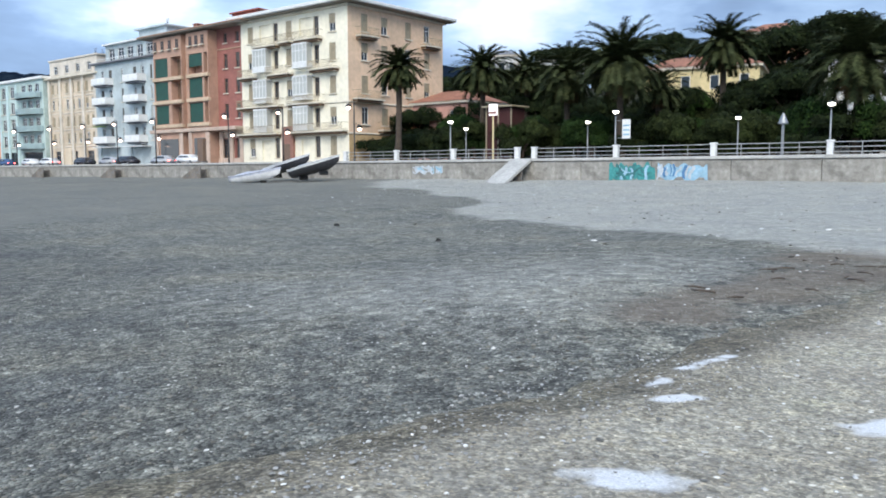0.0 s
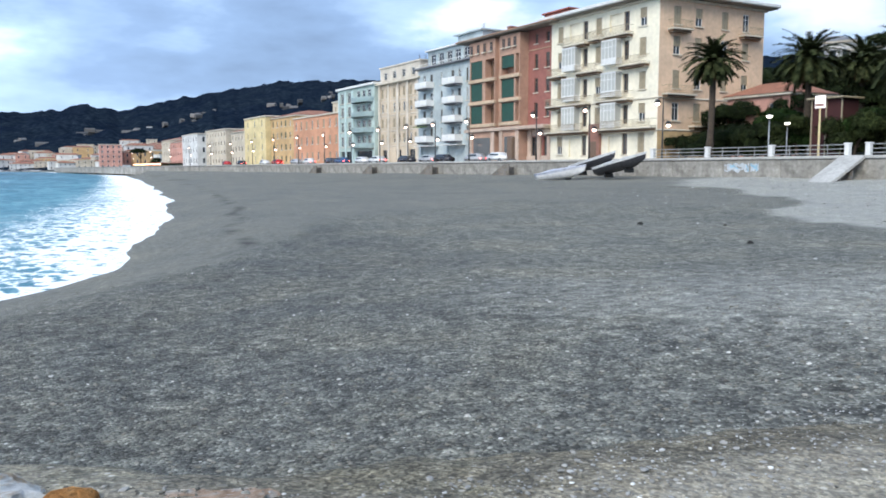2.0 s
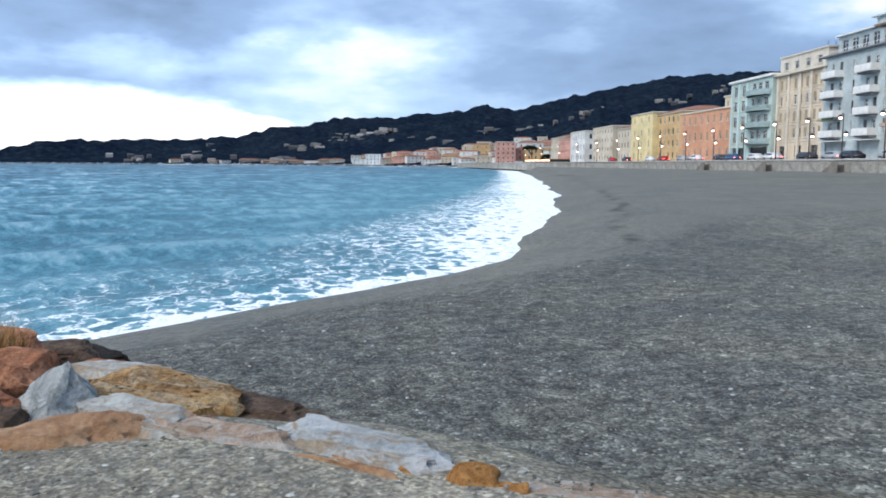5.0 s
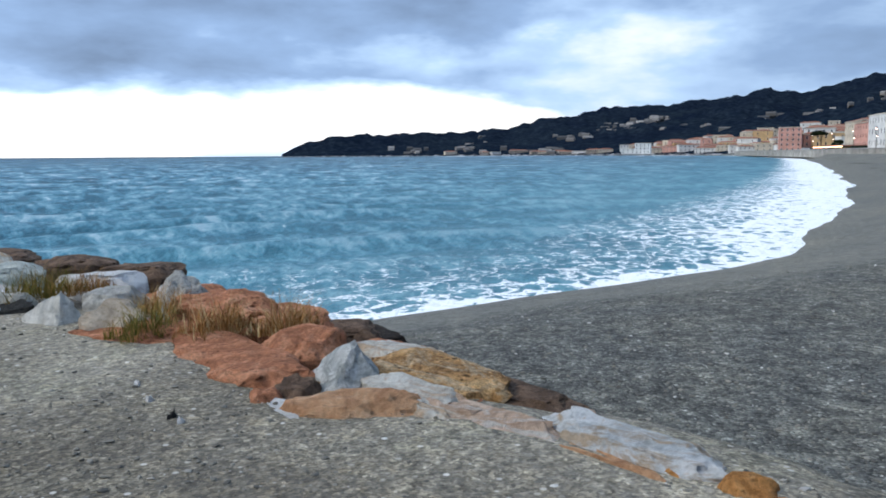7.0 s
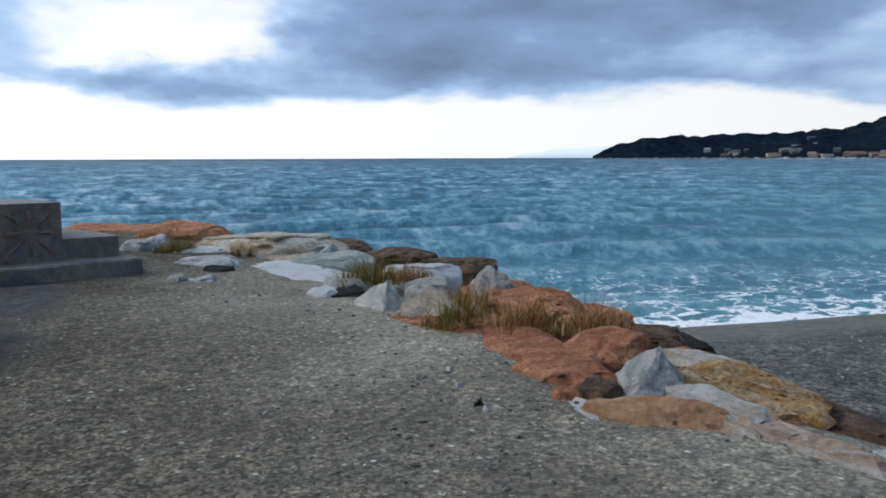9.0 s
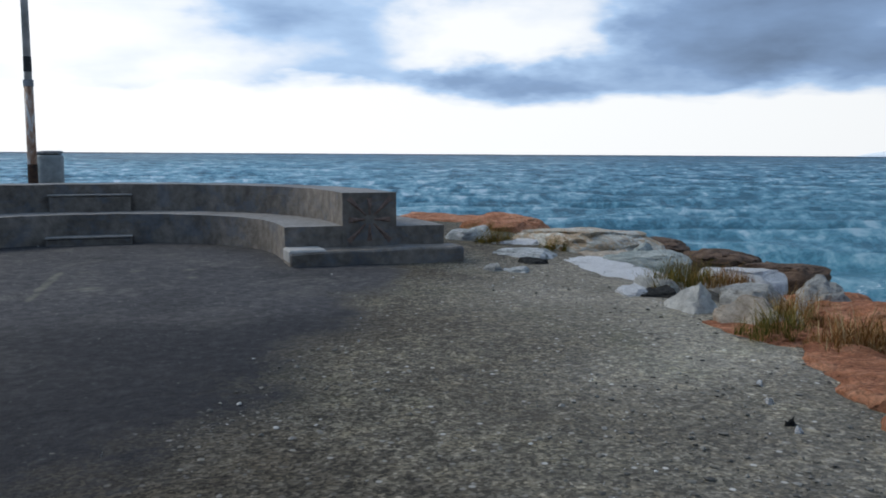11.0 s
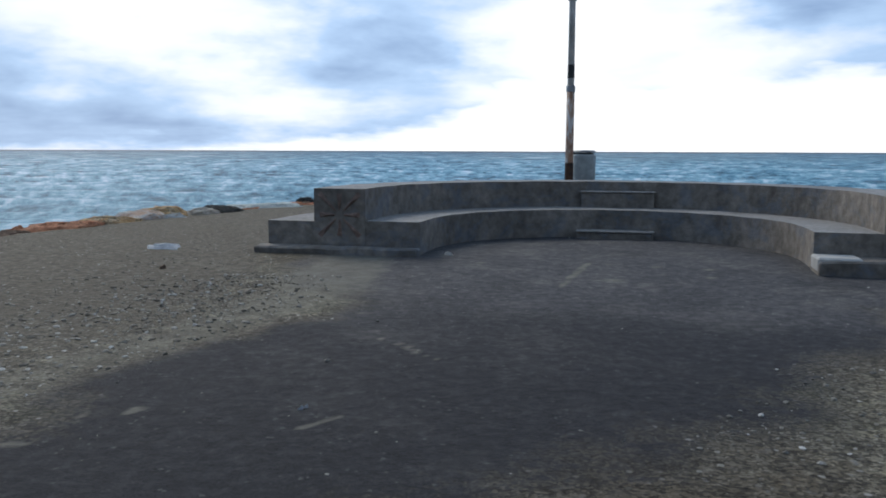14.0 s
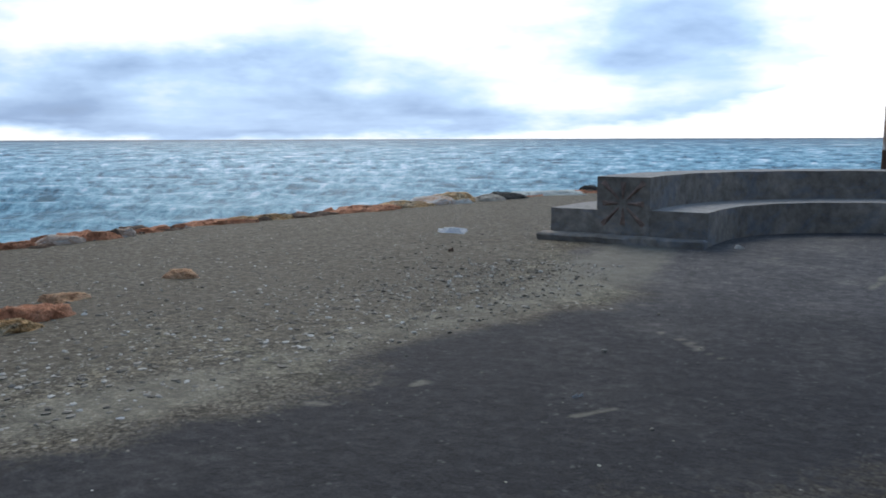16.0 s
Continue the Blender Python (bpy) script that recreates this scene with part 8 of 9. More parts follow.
def leaf_cloud(seed, blobs, count, size):
    """Small leaf sprays on and in a few uneven lobes."""
    r = np.random.default_rng(seed)
    w = np.array([b[3] * b[4] for b in blobs])
    which = r.choice(len(blobs), count, p=w / w.sum())
    B = np.array(blobs)[which]
    d = r.normal(size=(count, 3))
    d /= np.linalg.norm(d, axis=1, keepdims=True)
    d[:, 2] = np.where(d[:, 2] < -0.35, -d[:, 2], d[:, 2])
    rad = (0.55 + 0.45 * r.random((count, 1)) ** 0.5) * (1 + 0.22 * np.sin(d[:, :1] * 7 + seed) * np.cos(d[:, 1:2] * 6))
    c = B[:, :3] + d * rad * np.stack([B[:, 3], B[:, 3], B[:, 4]], -1)
    t1 = np.cross(d, r.normal(size=(count, 3)))
    t1 /= np.linalg.norm(t1, axis=1, keepdims=True) + 1e-9
    t2 = np.cross(d, t1) + d * r.uniform(-0.7, 0.7, (count, 1))
    s = size * r.uniform(0.5, 1.3, (count, 1))
    v = np.stack([c - t1 * s, c - t2 * s * 0.5, c + t1 * s, c + t2 * s * 0.6], 1).reshape(-1, 3)
    return v, np.arange(count * 4).reshape(-1, 4)


def tree(seed, kind, h, spread, mat):
    """A trunk with limbs and a crown; kind: round, pine, bush."""
    r = random.Random(seed)
    t = thing("tree", pose(0, 0, 0), "", "")
    blobs = []
    if kind == "pine":
        for i in range(9):
            a, q = r.random() * math.tau, spread * r.uniform(0.1, 0.75)
            blobs.append((math.cos(a) * q, math.sin(a) * q, h * r.uniform(0.78, 0.92), spread * r.uniform(0.35, 0.55), h * r.uniform(0.07, 0.12)))
        trunk_top = 0.8
    elif kind == "round":
        for i in range(11):
            a, q = r.random() * math.tau, spread * r.uniform(0.1, 0.7)
            blobs.append((math.cos(a) * q, math.sin(a) * q, h * r.uniform(0.38, 0.85), spread * r.uniform(0.3, 0.55), h * r.uniform(0.12, 0.22)))
        trunk_top = 0.65
    else:
        for i in range(12):
            a, q = r.random() * math.tau, spread * r.uniform(0.1, 0.8)
            blobs.append((math.cos(a) * q, math.sin(a) * q, h * r.uniform(0.15, 0.7), spread * r.uniform(0.3, 0.5), h * r.uniform(0.2, 0.32)))
        trunk_top = 0.35
    bm = bmesh.new()
    lean = Vector((r.uniform(-.08, .08), r.uniform(-.08, .08), 0)) * h
    tr = 0.035 * h + 0.05
    tube(bm, [Vector((0, 0, -0.4)), Vector((0, 0, h * 0.2)) + lean * 0.3, Vector((0, 0, h * trunk_top)) + lean], [tr, tr * 0.75, tr * 0.35], 8)
    for x, y, z, *_ in blobs[:6]:
        tube(bm, [Vector((0, 0, h * trunk_top * 0.6)) + lean * 0.6, Vector((x * 0.55, y * 0.55, z * 0.8)), Vector((x, y, z))], [tr * 0.4, tr * 0.25, tr * 0.08], 5)
    part("trunk", bm_mesh("trunk", bm, M_BARK, True), t)
    n = {"pine": 22000, "round": 26000, "bush": 22000}[kind]
    v, f = leaf_cloud(seed, blobs, n, 0.115 if kind != "bush" else 0.062)
    part("crown", mesh_from("crown", v, f, mat), t)
    return t


def plant_woods():
    lib = [(tree(1, "round", 8, 3.6, M_LEAF[0]), "dark evergreen tree on the wooded slope"), (tree(2, "round", 7, 3.4, M_LEAF[1]), "olive-green tree on the wooded slope"), (tree(3, "pine", 9, 4.2, M_LEAF[0]), "dark umbrella pine on the hill"),
           (tree(4, "round", 6, 3.2, M_LEAF[2]), "green leafy tree in the garden"), (tree(5, "round", 5, 2.8, M_LEAF[3]), "grey-green tree in the garden")]
    bushes = [(tree(6, "bush", 2.8, 2.0, M_LEAF[1]), "olive-green bush behind the railing"), (tree(7, "bush", 3.2, 2.3, M_LEAF[2]), "dark green bush behind the railing"), (tree(8, "bush", 2.4, 1.9, M_LEAF[0]), "dark clipped bush behind the railing")]
    r = random.Random(21)
    used = set()

    def put(entry, x, y, z, s, cat, grp):
        ob, label = entry
        m = pose(x, y, z, 0, 0, r.uniform(0, 360))
        if ob.name in used:
            c = copy_thing(ob, m)
        else:
            c = ob
            c.matrix_basis = m
            used.add(ob.name)
        c.scale = (s, s, s * r.uniform(0.9, 1.1))
        tagged(c, label, cat, grp)
    for i in range(48):
        x = -72 + 82 * (i + r.random()) / 48
        y = r.uniform(71.5, 76.5)
        put(bushes[r.randrange(3)], x, y, TOP_Z - 0.05, r.uniform(1.15, 1.75), "bush", "bushes of the garden")
    for i in range(40):
        x = -70 + 80 * (i + r.random()) / 40
        y = r.uniform(80, 100)
        if -24 < x < -12:
            y += 14
        put(lib[(0, 1, 0, 3, 0, 1)[i % 6]], x, y, float(hill_z(np.array(x), np.array(y))) - 0.1, r.uniform(0.85, 1.15), "tree", "trees of the garden")
    for i in range(26):
        x = -72 + 86 * (i + r.random()) / 26
        y = r.uniform(79, 92)
        if -23 < x < -13:
            y += 16
        put(lib[(0, 1, 3, 4, 1, 3)[i % 6]], x, y, float(hill_z(np.array(x), np.array(y))) - 0.1, r.uniform(0.75, 1.05), "tree", "trees of the garden")
    for i in range(80):
        x = -105 + 135 * (i + r.random()) / 80
        y = r.uniform(104, 168)
        if abs(x + 42) < 9 and y < 118:
            y += 16
        put(lib[(0, 2, 0, 1, 2, 0)[i % 6]], x, y, float(hill_z(np.array(x), np.array(y))) - 0.1, r.uniform(0.8, 1.2), "tree", "trees of the hill")
    # the dark mass of trees on the right part of the skyline
    for az, d, k, s in ((16.5, 120, 0, 1.7), (14, 118, 0, 1.8), (12, 112, 2, 1.5), (18.9, 135, 2, 1.35), (10, 108, 0, 1.7), (24.6, 128, 0, 1.0), (32, 140, 0, 1.15), (34, 142, 2, 0.8), (38.5, 140, 0, 1.2), (37.3, 142, 0, 1.0), (7, 110, 0, 1.6), (21.3, 95, 1, 1.12), (22.9, 96, 3, 1.35), (19.3, 94, 0, 1.2), (24.4, 97, 0, 1.0), (17.8, 96, 3, 1.6), (36.9, 91, 1, 0.72), (38.7, 92, 0, 0.55), (39.6, 125, 0, 1.3), (38.2, 128, 1, 1.3), (36.9, 130, 0, 1.4), (35.9, 120, 1, 1.2), (34.7, 122, 0, 1.3), (33.6, 126, 1, 1.3)):
        x, y, _ = polar(az, d)
        put(lib[k], x, y, float(hill_z(np.array(x), np.array(y))) - 0.2, s, "tree", "trees of the hill")
    # dark trees between the houses of the far town
    for i in range(44):
        az, d = 73 + 14 * (i + r.random()) / 44, r.uniform(330, 640)
        x, y, _ = polar(az, d)
        y = max(y, float(shore_y(np.array(x))) + r.uniform(22, 60), 64)
        put((lib[(0, 1, 2)[i % 3]][0], "dark tree among the houses of the far town"), x, y, 1.2, r.uniform(0.8, 1.5), "tree", "trees of the far town")
    for ob, label in lib + bushes:
        if ob.name not in used:
            put((ob, label), -60 + 3 * len(used), 100, 5, 1, "tree", "trees of the hill")


plant_woods()


def palm(az, d, top, radius, base_z, fronds, seed, label):
    """A date palm: scaly trunk, a thatch of dry fronds and a crown of arching feather leaves."""
    r = random.Random(seed)
    x, y, _ = polar(az, d)
    h = top - base_z - radius * 0.75
    p = thing("palm_tree", pose(x, y, base_z, 0, 0, r.uniform(0, 360)), label, "palm tree", group="palms of the seafront garden")
    bm = bmesh.new()
    n = 18
    bend = r.uniform(-0.25, 0.25)
    tube(bm, [(bend * math.sin(i / n * 2), 0, -0.2 + (h + 0.2) * i / n) for i in range(n + 1)], [0.36 * (1.25 - 0.4 * min(1, i / 5)) * (1 + 0.07 * (i % 2)) * (1.25 if i > n - 3 else 1) for i in range(n + 1)], 10)
    part("trunk", bm_mesh("trunk", bm, M_PALMBARK, True), p)
    top_c = Vector((bend * math.sin(2), 0, h))

    def feather(count, e0, e1, mat, name, lmin, lmax):
        vs, fs = [], []
        for k in range(count):
            a = k * 2.399963 + r.uniform(-0.15, 0.15)
            e = radians(e0 + (e1 - e0) * (k / max(1, count - 1)) + r.uniform(-7, 7))
            L = radius * r.uniform(lmin, lmax) * (1.0 if e > -0.1 else 0.82)
            droop = r.uniform(0.7, 1.15) * (0.95 if e > 0.8 else 0.9 if e > 0 else 0.6)
            pos, ang, step = top_c.copy(), e, L / 13
            out = Vector((math.cos(a), math.sin(a), 0))
            side = Vector((-math.sin(a), math.cos(a), 0))
            spine = []
            for j in range(14):
                spine.append(pos.copy())
                pos = pos + (out * math.cos(ang) + Vector((0, 0, 1)) * math.sin(ang)) * step
                ang -= droop * 0.125
            for j in range(13):
                q0, q1 = spine[j], spine[j + 1]
                w = 0.045 * (1 - j / 14)
                o = len(vs)
                vs += [q0 - side * w, q0 + side * w, q1 + side * w, q1 - side * w]
                fs.append((o, o + 1, o + 2, o + 3))
                if j < 1:
                    continue
                fwd = (q1 - q0).normalized()
                up = side.cross(fwd)
                ll = 0.86 * (radius / 3.5) * math.sin(min(1, (j + 1) / 5) * math.pi / 2) * (1.05 - 0.55 * j / 13)
                for s in (-1, 1):
                    for g in (0.0, 0.2, 0.4, 0.6, 0.8):
                        b0 = q0.lerp(q1, g)
                        tip = b0 + (side * s * 0.80 + fwd * 0.55 + up * r.uniform(-0.35, 0.15)) * ll * r.uniform(0.85, 1.1) - Vector((0, 0, 0.12 * ll))
                        o = len(vs)
                        vs += [b0 - fwd * 0.035, b0 + fwd * 0.06, tip]
                        fs.append((o, o + 1, o + 2))
        part(name, mesh_from(name, [tuple(v) for v in vs], fs, mat), p)
    feather(int(fronds * 1.75), 86, -34, M_PALM, "crown", 1.05, 1.4)
    feather(int(fronds * 0.35), -30, -62, M_DEADFROND, "dry_fronds", 0.7, 0.95)


palm(42.25, 89, 14.3, 2.75, TOP_Z, 70, 1, "tall date palm before the cream house")
palm(36.5, 95, 15.2, 3.4, TOP_Z, 66, 2, "bushy date palm in the garden")
palm(33.4, 104, 15.6, 3.1, 3.5, 60, 3, "date palm further back in the garden")
palm(30.6, 88, 14.0, 3.7, TOP_Z, 74, 4, "wide drooping date palm in the garden")
palm(27.05, 80, 14.5, 4.3, TOP_Z, 84, 5, "broad date palm in the garden")
palm(20.6, 92, 16.9, 3.5, 3.0, 70, 6, "tall date palm beside the yellow villa")
palm(12.7, 75, 13.4, 4.2, TOP_Z, 78, 7, "dark broad date palm near the white house")
palm(24.7, 86, 11.4, 2.6, 3.0, 50, 8, "low date palm in the garden")

# ---- houses on the hill ----
HILL_GROUP = "houses on the hill"


def hill_house(az, d, w, dp, z0, h, mat, fl, bays, label, roof, rot):
    x, y, _ = polar(az, d)
    return plain_house(x - w / 2, y, w, dp, h, mat, fl, bays, label, roof, M_SHUT_D, rot, z0, "house", HILL_GROUP, True)


hill_house(22.3, 104, 13.5, 9, 7.0, 6.6, C_YELLOW, 2, 4, "yellow villa with a white balustrade and a red roof", "tile", 14)
hill_house(17.9, 142, 9, 8, 14.0, 9.0, C_ORANGE, 3, 3, "apricot house among dark trees", "tile", 5)
hill_house(35.7, 150, 7.5, 8, 13.2, 8.6, C_WHITE, 2, 4, "white house with a gable on the hilltop", "slate", 20)
hill_house(32.6, 145, 10, 8, 12, 8.0, C_WHITE, 2, 4, "white house on the hillside", "flat", 10)
hill_house(39.4, 106, 9, 8, TOP_Z, 7.4, C_PINK, 2, 2, "low house with a red tiled roof", "tile", 0)
hill_house(12.1, 88, 9, 8, TOP_Z, 7.4, C_WHITE, 2, 3, "white house with a terrace stair", "flat", 8)


def garden_stair():
    """White terraces and flights of steps that climb the garden slope."""
    x, y, _ = polar(12.6, 84)
    g = thing("garden_stair", pose(x, y, TOP_Z - 0.05), "white garden stair with balustrades below a white terrace house", "stairs", kind="")
    for k in range(5):
        bm = bmesh.new()
        box(bm, -2.6 + 0.25 * k, 0.6 + 0.1 * k, 0.8 * k, 0.8 * k + 1.6, 3.6 + 0.95 * k, 4.0 + 0.95 * k, bevel=0.03)
        part("landing", bm_mesh("landing", bm, M_WHITE), g)
        for q in range(5):
            bm = bmesh.new()
            box(bm, -2.5 + 0.25 * k + 0.75 * q, -2.4 + 0.25 * k + 0.75 * q, 0.8 * k + 0.05, 0.8 * k + 0.15, 4.0 + 0.95 * k, 4.55 + 0.95 * k)
            part("baluster", bm_mesh("baluster", bm, M_WHITE), g)
    bm = bmesh.new()
    box(bm, -2.9, -2.4, 0.6, 4.6, 0.0, 9.2, bevel=0.04)
    part("side_wall", bm_mesh("side_wall", bm, M_WHITE), g)
    bm = bmesh.new()
    box(bm, 1.1, 5.6, 0.4, 4.6, 0.0, 8.8, bevel=0.05)
    part("terrace_house", bm_mesh("terrace_house", bm, C_WHITE), g)
    for k in range(2):
        bm = bmesh.new()
        box(bm, 1.7 + 1.9 * k, 2.7 + 1.9 * k, 0.36, 0.395, 6.0, 7.6)
        part("window", bm_mesh("window", bm, M_GLASS), g)


garden_stair()


def kiosk():
    k = thing("kiosk", pose(-52.1, 71.2, TOP_Z - 0.04), "dark red kiosk with white posts among the palms", "kiosk")
    bm = bmesh.new()
    box(bm, 0.1, 3.2, 0.1, 2.6, 0, 5.6, bevel=0.03)
    part("body", bm_mesh("body", bm, render_mat("maroon_boards", (0.06, 0.014, 0.014))), k)
    for x in (0.0, 1.55, 3.18):
        bm = bmesh.new()
        box(bm, x, x + 0.12, -0.02, 0.09, 0, 5.6)
        part("post", bm_mesh("post", bm, M_SHUT_T), k)
    bm = bmesh.new()
    box(bm, -0.3, 3.6, -0.4, 2.9, 5.62, 5.8, bevel=0.03)
    part("roof", bm_mesh("roof", bm, M_SHUT_T), k)


kiosk()


# ---- street things ----
M_LANTERN = glow("lantern_glow", (1.0, 0.70, 0.58), 5.0)


def street_lamp(x, y, z_hi, z_lo):
    p = thing("street_lamp", pose(x, y, TOP_Z - 0.04), "dark iron street lamp with two lit lanterns", "street lamp", group="street lamps of the seafront")
    hi, lo = z_hi - TOP_Z, z_lo - TOP_Z
    bm = bmesh.new()
    tube(bm, [(0, 0, 0), (0, 0, 0.8), (0, 0, hi + 0.5)], [0.14, 0.09, 0.06], 10)
    part("pole", bm_mesh("pole", bm, M_DARKMETAL, True), p)
    for s, z in ((-1, hi), (1, lo)):
        bm = bmesh.new()
        tube(bm, [(0, 0, z + 0.45), (s * 0.35, 0, z + 0.6), (s * 0.8, 0, z + 0.45)], [0.04, 0.035, 0.03], 6)
        arm = part("arm", bm_mesh("arm", bm, M_DARKMETAL), p)
        bm = bmesh.new()
        tube(bm, [(s * 0.8, 0, z + 0.45), (s * 0.8, 0, z + 0.34), (s * 0.8, 0, z + 0.10)], [0.08, 0.24, 0.34], 14)
        part("shade", bm_mesh("shade", bm, M_DARKMETAL, True), arm)
        bm = bmesh.new()
        bmesh.ops.create_uvsphere(bm, u_segments=12, v_segments=8, radius=0.22, matrix=Matrix.Translation((s * 0.8, 0, z - 0.02)) @ Matrix.Diagonal((1, 1, 0.72, 1)))
        part("lantern_glass", bm_mesh("lantern_glass", bm, M_LANTERN, True), arm)


for x in (-62.5, -74.0, -84.2, -100.2, -110.0, -119.0, -129.5, -141.7, -155.0, -170.0, -186.0, -203.0, -222.0, -244.0, -270.0, -300.0, -335.0, -375.0):
    street_lamp(x, 62.0, 8.2, 5.9)


def globe_lamp(x, y, z):
    p = thing("globe_lamp", pose(x, y, TOP_Z - 0.03), "slim grey promenade lamp with a lit globe", "street lamp", group="globe lamps of the promenade")
    h = z - TOP_Z
    bm = bmesh.new()
    tube(bm, [(0, 0, 0), (0, 0, 0.5), (0, 0, h - 0.15)], [0.10, 0.07, 0.05], 10)
    part("pole", bm_mesh("pole", bm, M_STEEL, True), p)
    bm = bmesh.new()
    bmesh.ops.create_uvsphere(bm, u_segments=14, v_segments=10, radius=0.25, matrix=Matrix.Translation((0, 0, h)) @ Matrix.Diagonal((1, 1, 0.55, 1)))
    part("globe", bm_mesh("globe", bm, M_GLOW, True), p)
    bm = bmesh.new()
    tube(bm, [(0, 0, h - 0.3), (0, 0, h - 0.2)], [0.06, 0.22], 12)
    part("cup", bm_mesh("cup", bm, M_DARKMETAL), p)
    bm = bmesh.new()
    tube(bm, [(0, 0, h + 0.06), (0, 0, h + 0.12), (0, 0, h + 0.20)], [0.27, 0.24, 0.06], 14)
    part("hood", bm_mesh("hood", bm, M_DARKMETAL, True), p)


for x, y, z in ((-15.07, 60, 5.95), (-31.07, 60, 6.15), (-47.9, 60, 6.0), (-24.9, 70, 5.9), (-39.2, 70, 6.1), (-53.8, 70, 5.95), (-3, 60, 6.0)):
    globe_lamp(x, y, z)


def signs():
    s = thing("bus_stop_sign", pose(-43.2, 60.2, TOP_Z - 0.03), "yellow post with a white lit stop sign", "sign")
    bm = bmesh.new()
    tube(bm, [(0, 0, 0), (0, 0, 4.3)], [0.09, 0.07], 8)
    part("post", bm_mesh("post", bm, C_YELLOW), s, label="yellow post")
    bm = bmesh.new()
    box(bm, -0.45, 0.45, -0.08, 0.08, 3.9, 4.9, bevel=0.03)
    part("sign_box", bm_mesh("sign_box", bm, M_SIGN), s, label="white and pink lit sign box")
    bm = bmesh.new()
    box(bm, -0.38, 0.38, -0.10, -0.085, 4.05, 4.25)
    part("writing_bar", bm_mesh("writing_bar", bm, M_PORTAL), s)
    b = thing("banner", pose(-30.2, 60.0, 4.0), "white banner with blue bars on a lamp post", "banner")
    bm = bmesh.new()
    box(bm, -0.28, 0.42, -0.02, 0.02, 0, 1.5)
    part("cloth", bm_mesh("cloth", bm, M_WHITE), b)
    for z in (0.25, 0.6, 0.95):
        bm = bmesh.new()
        box(bm, -0.2, 0.34, -0.03, -0.024, z, z + 0.14)
        part("writing_bar", bm_mesh("writing_bar", bm, M_SKYBLUE), b)
    for z in (0.05, 1.42):
        bm = bmesh.new()
        tube(bm, [(-0.86, 0.03, z), (0.42, 0.03, z)], [0.02, 0.02], 6)
        part("bracket", bm_mesh("bracket", bm, M_STEEL), b)
    c = thing("cone_lamp", pose(-18.3, 60.4, TOP_Z - 0.03), "unlit grey lamp post with a conical hood", "street lamp")
    bm = bmesh.new()
    tube(bm, [(0, 0, 0), (0, 0, 2.3)], [0.11, 0.10], 10)
    part("pole", bm_mesh("pole", bm, M_STEEL), c)
    bm = bmesh.new()
    tube(bm, [(0, 0, 2.25), (0, 0, 2.35), (0, 0, 3.0)], [0.34, 0.34, 0.07], 14)
    part("hood", bm_mesh("hood", bm, M_STEEL), c)
    k = thing("advertising_pillar", pose(-88.6, 61.2, TOP_Z - 0.03), "dark brown advertising pillar on the promenade", "advertising pillar")
    bm = bmesh.new()
    box(bm, -0.55, 0.55, -0.3, 0.3, 0.3, 3.1, bevel=0.06)
    part("panel", bm_mesh("panel", bm, M_FRAME_B), k)
    bm = bmesh.new()
    box(bm, -0.65, 0.65, -0.4, 0.4, 0, 0.3, bevel=0.03)
    part("foot", bm_mesh("foot", bm, M_CONC), k)


M_SIGN = glow("sign_white", (0.85, 0.72, 0.85), 0.5)
signs()


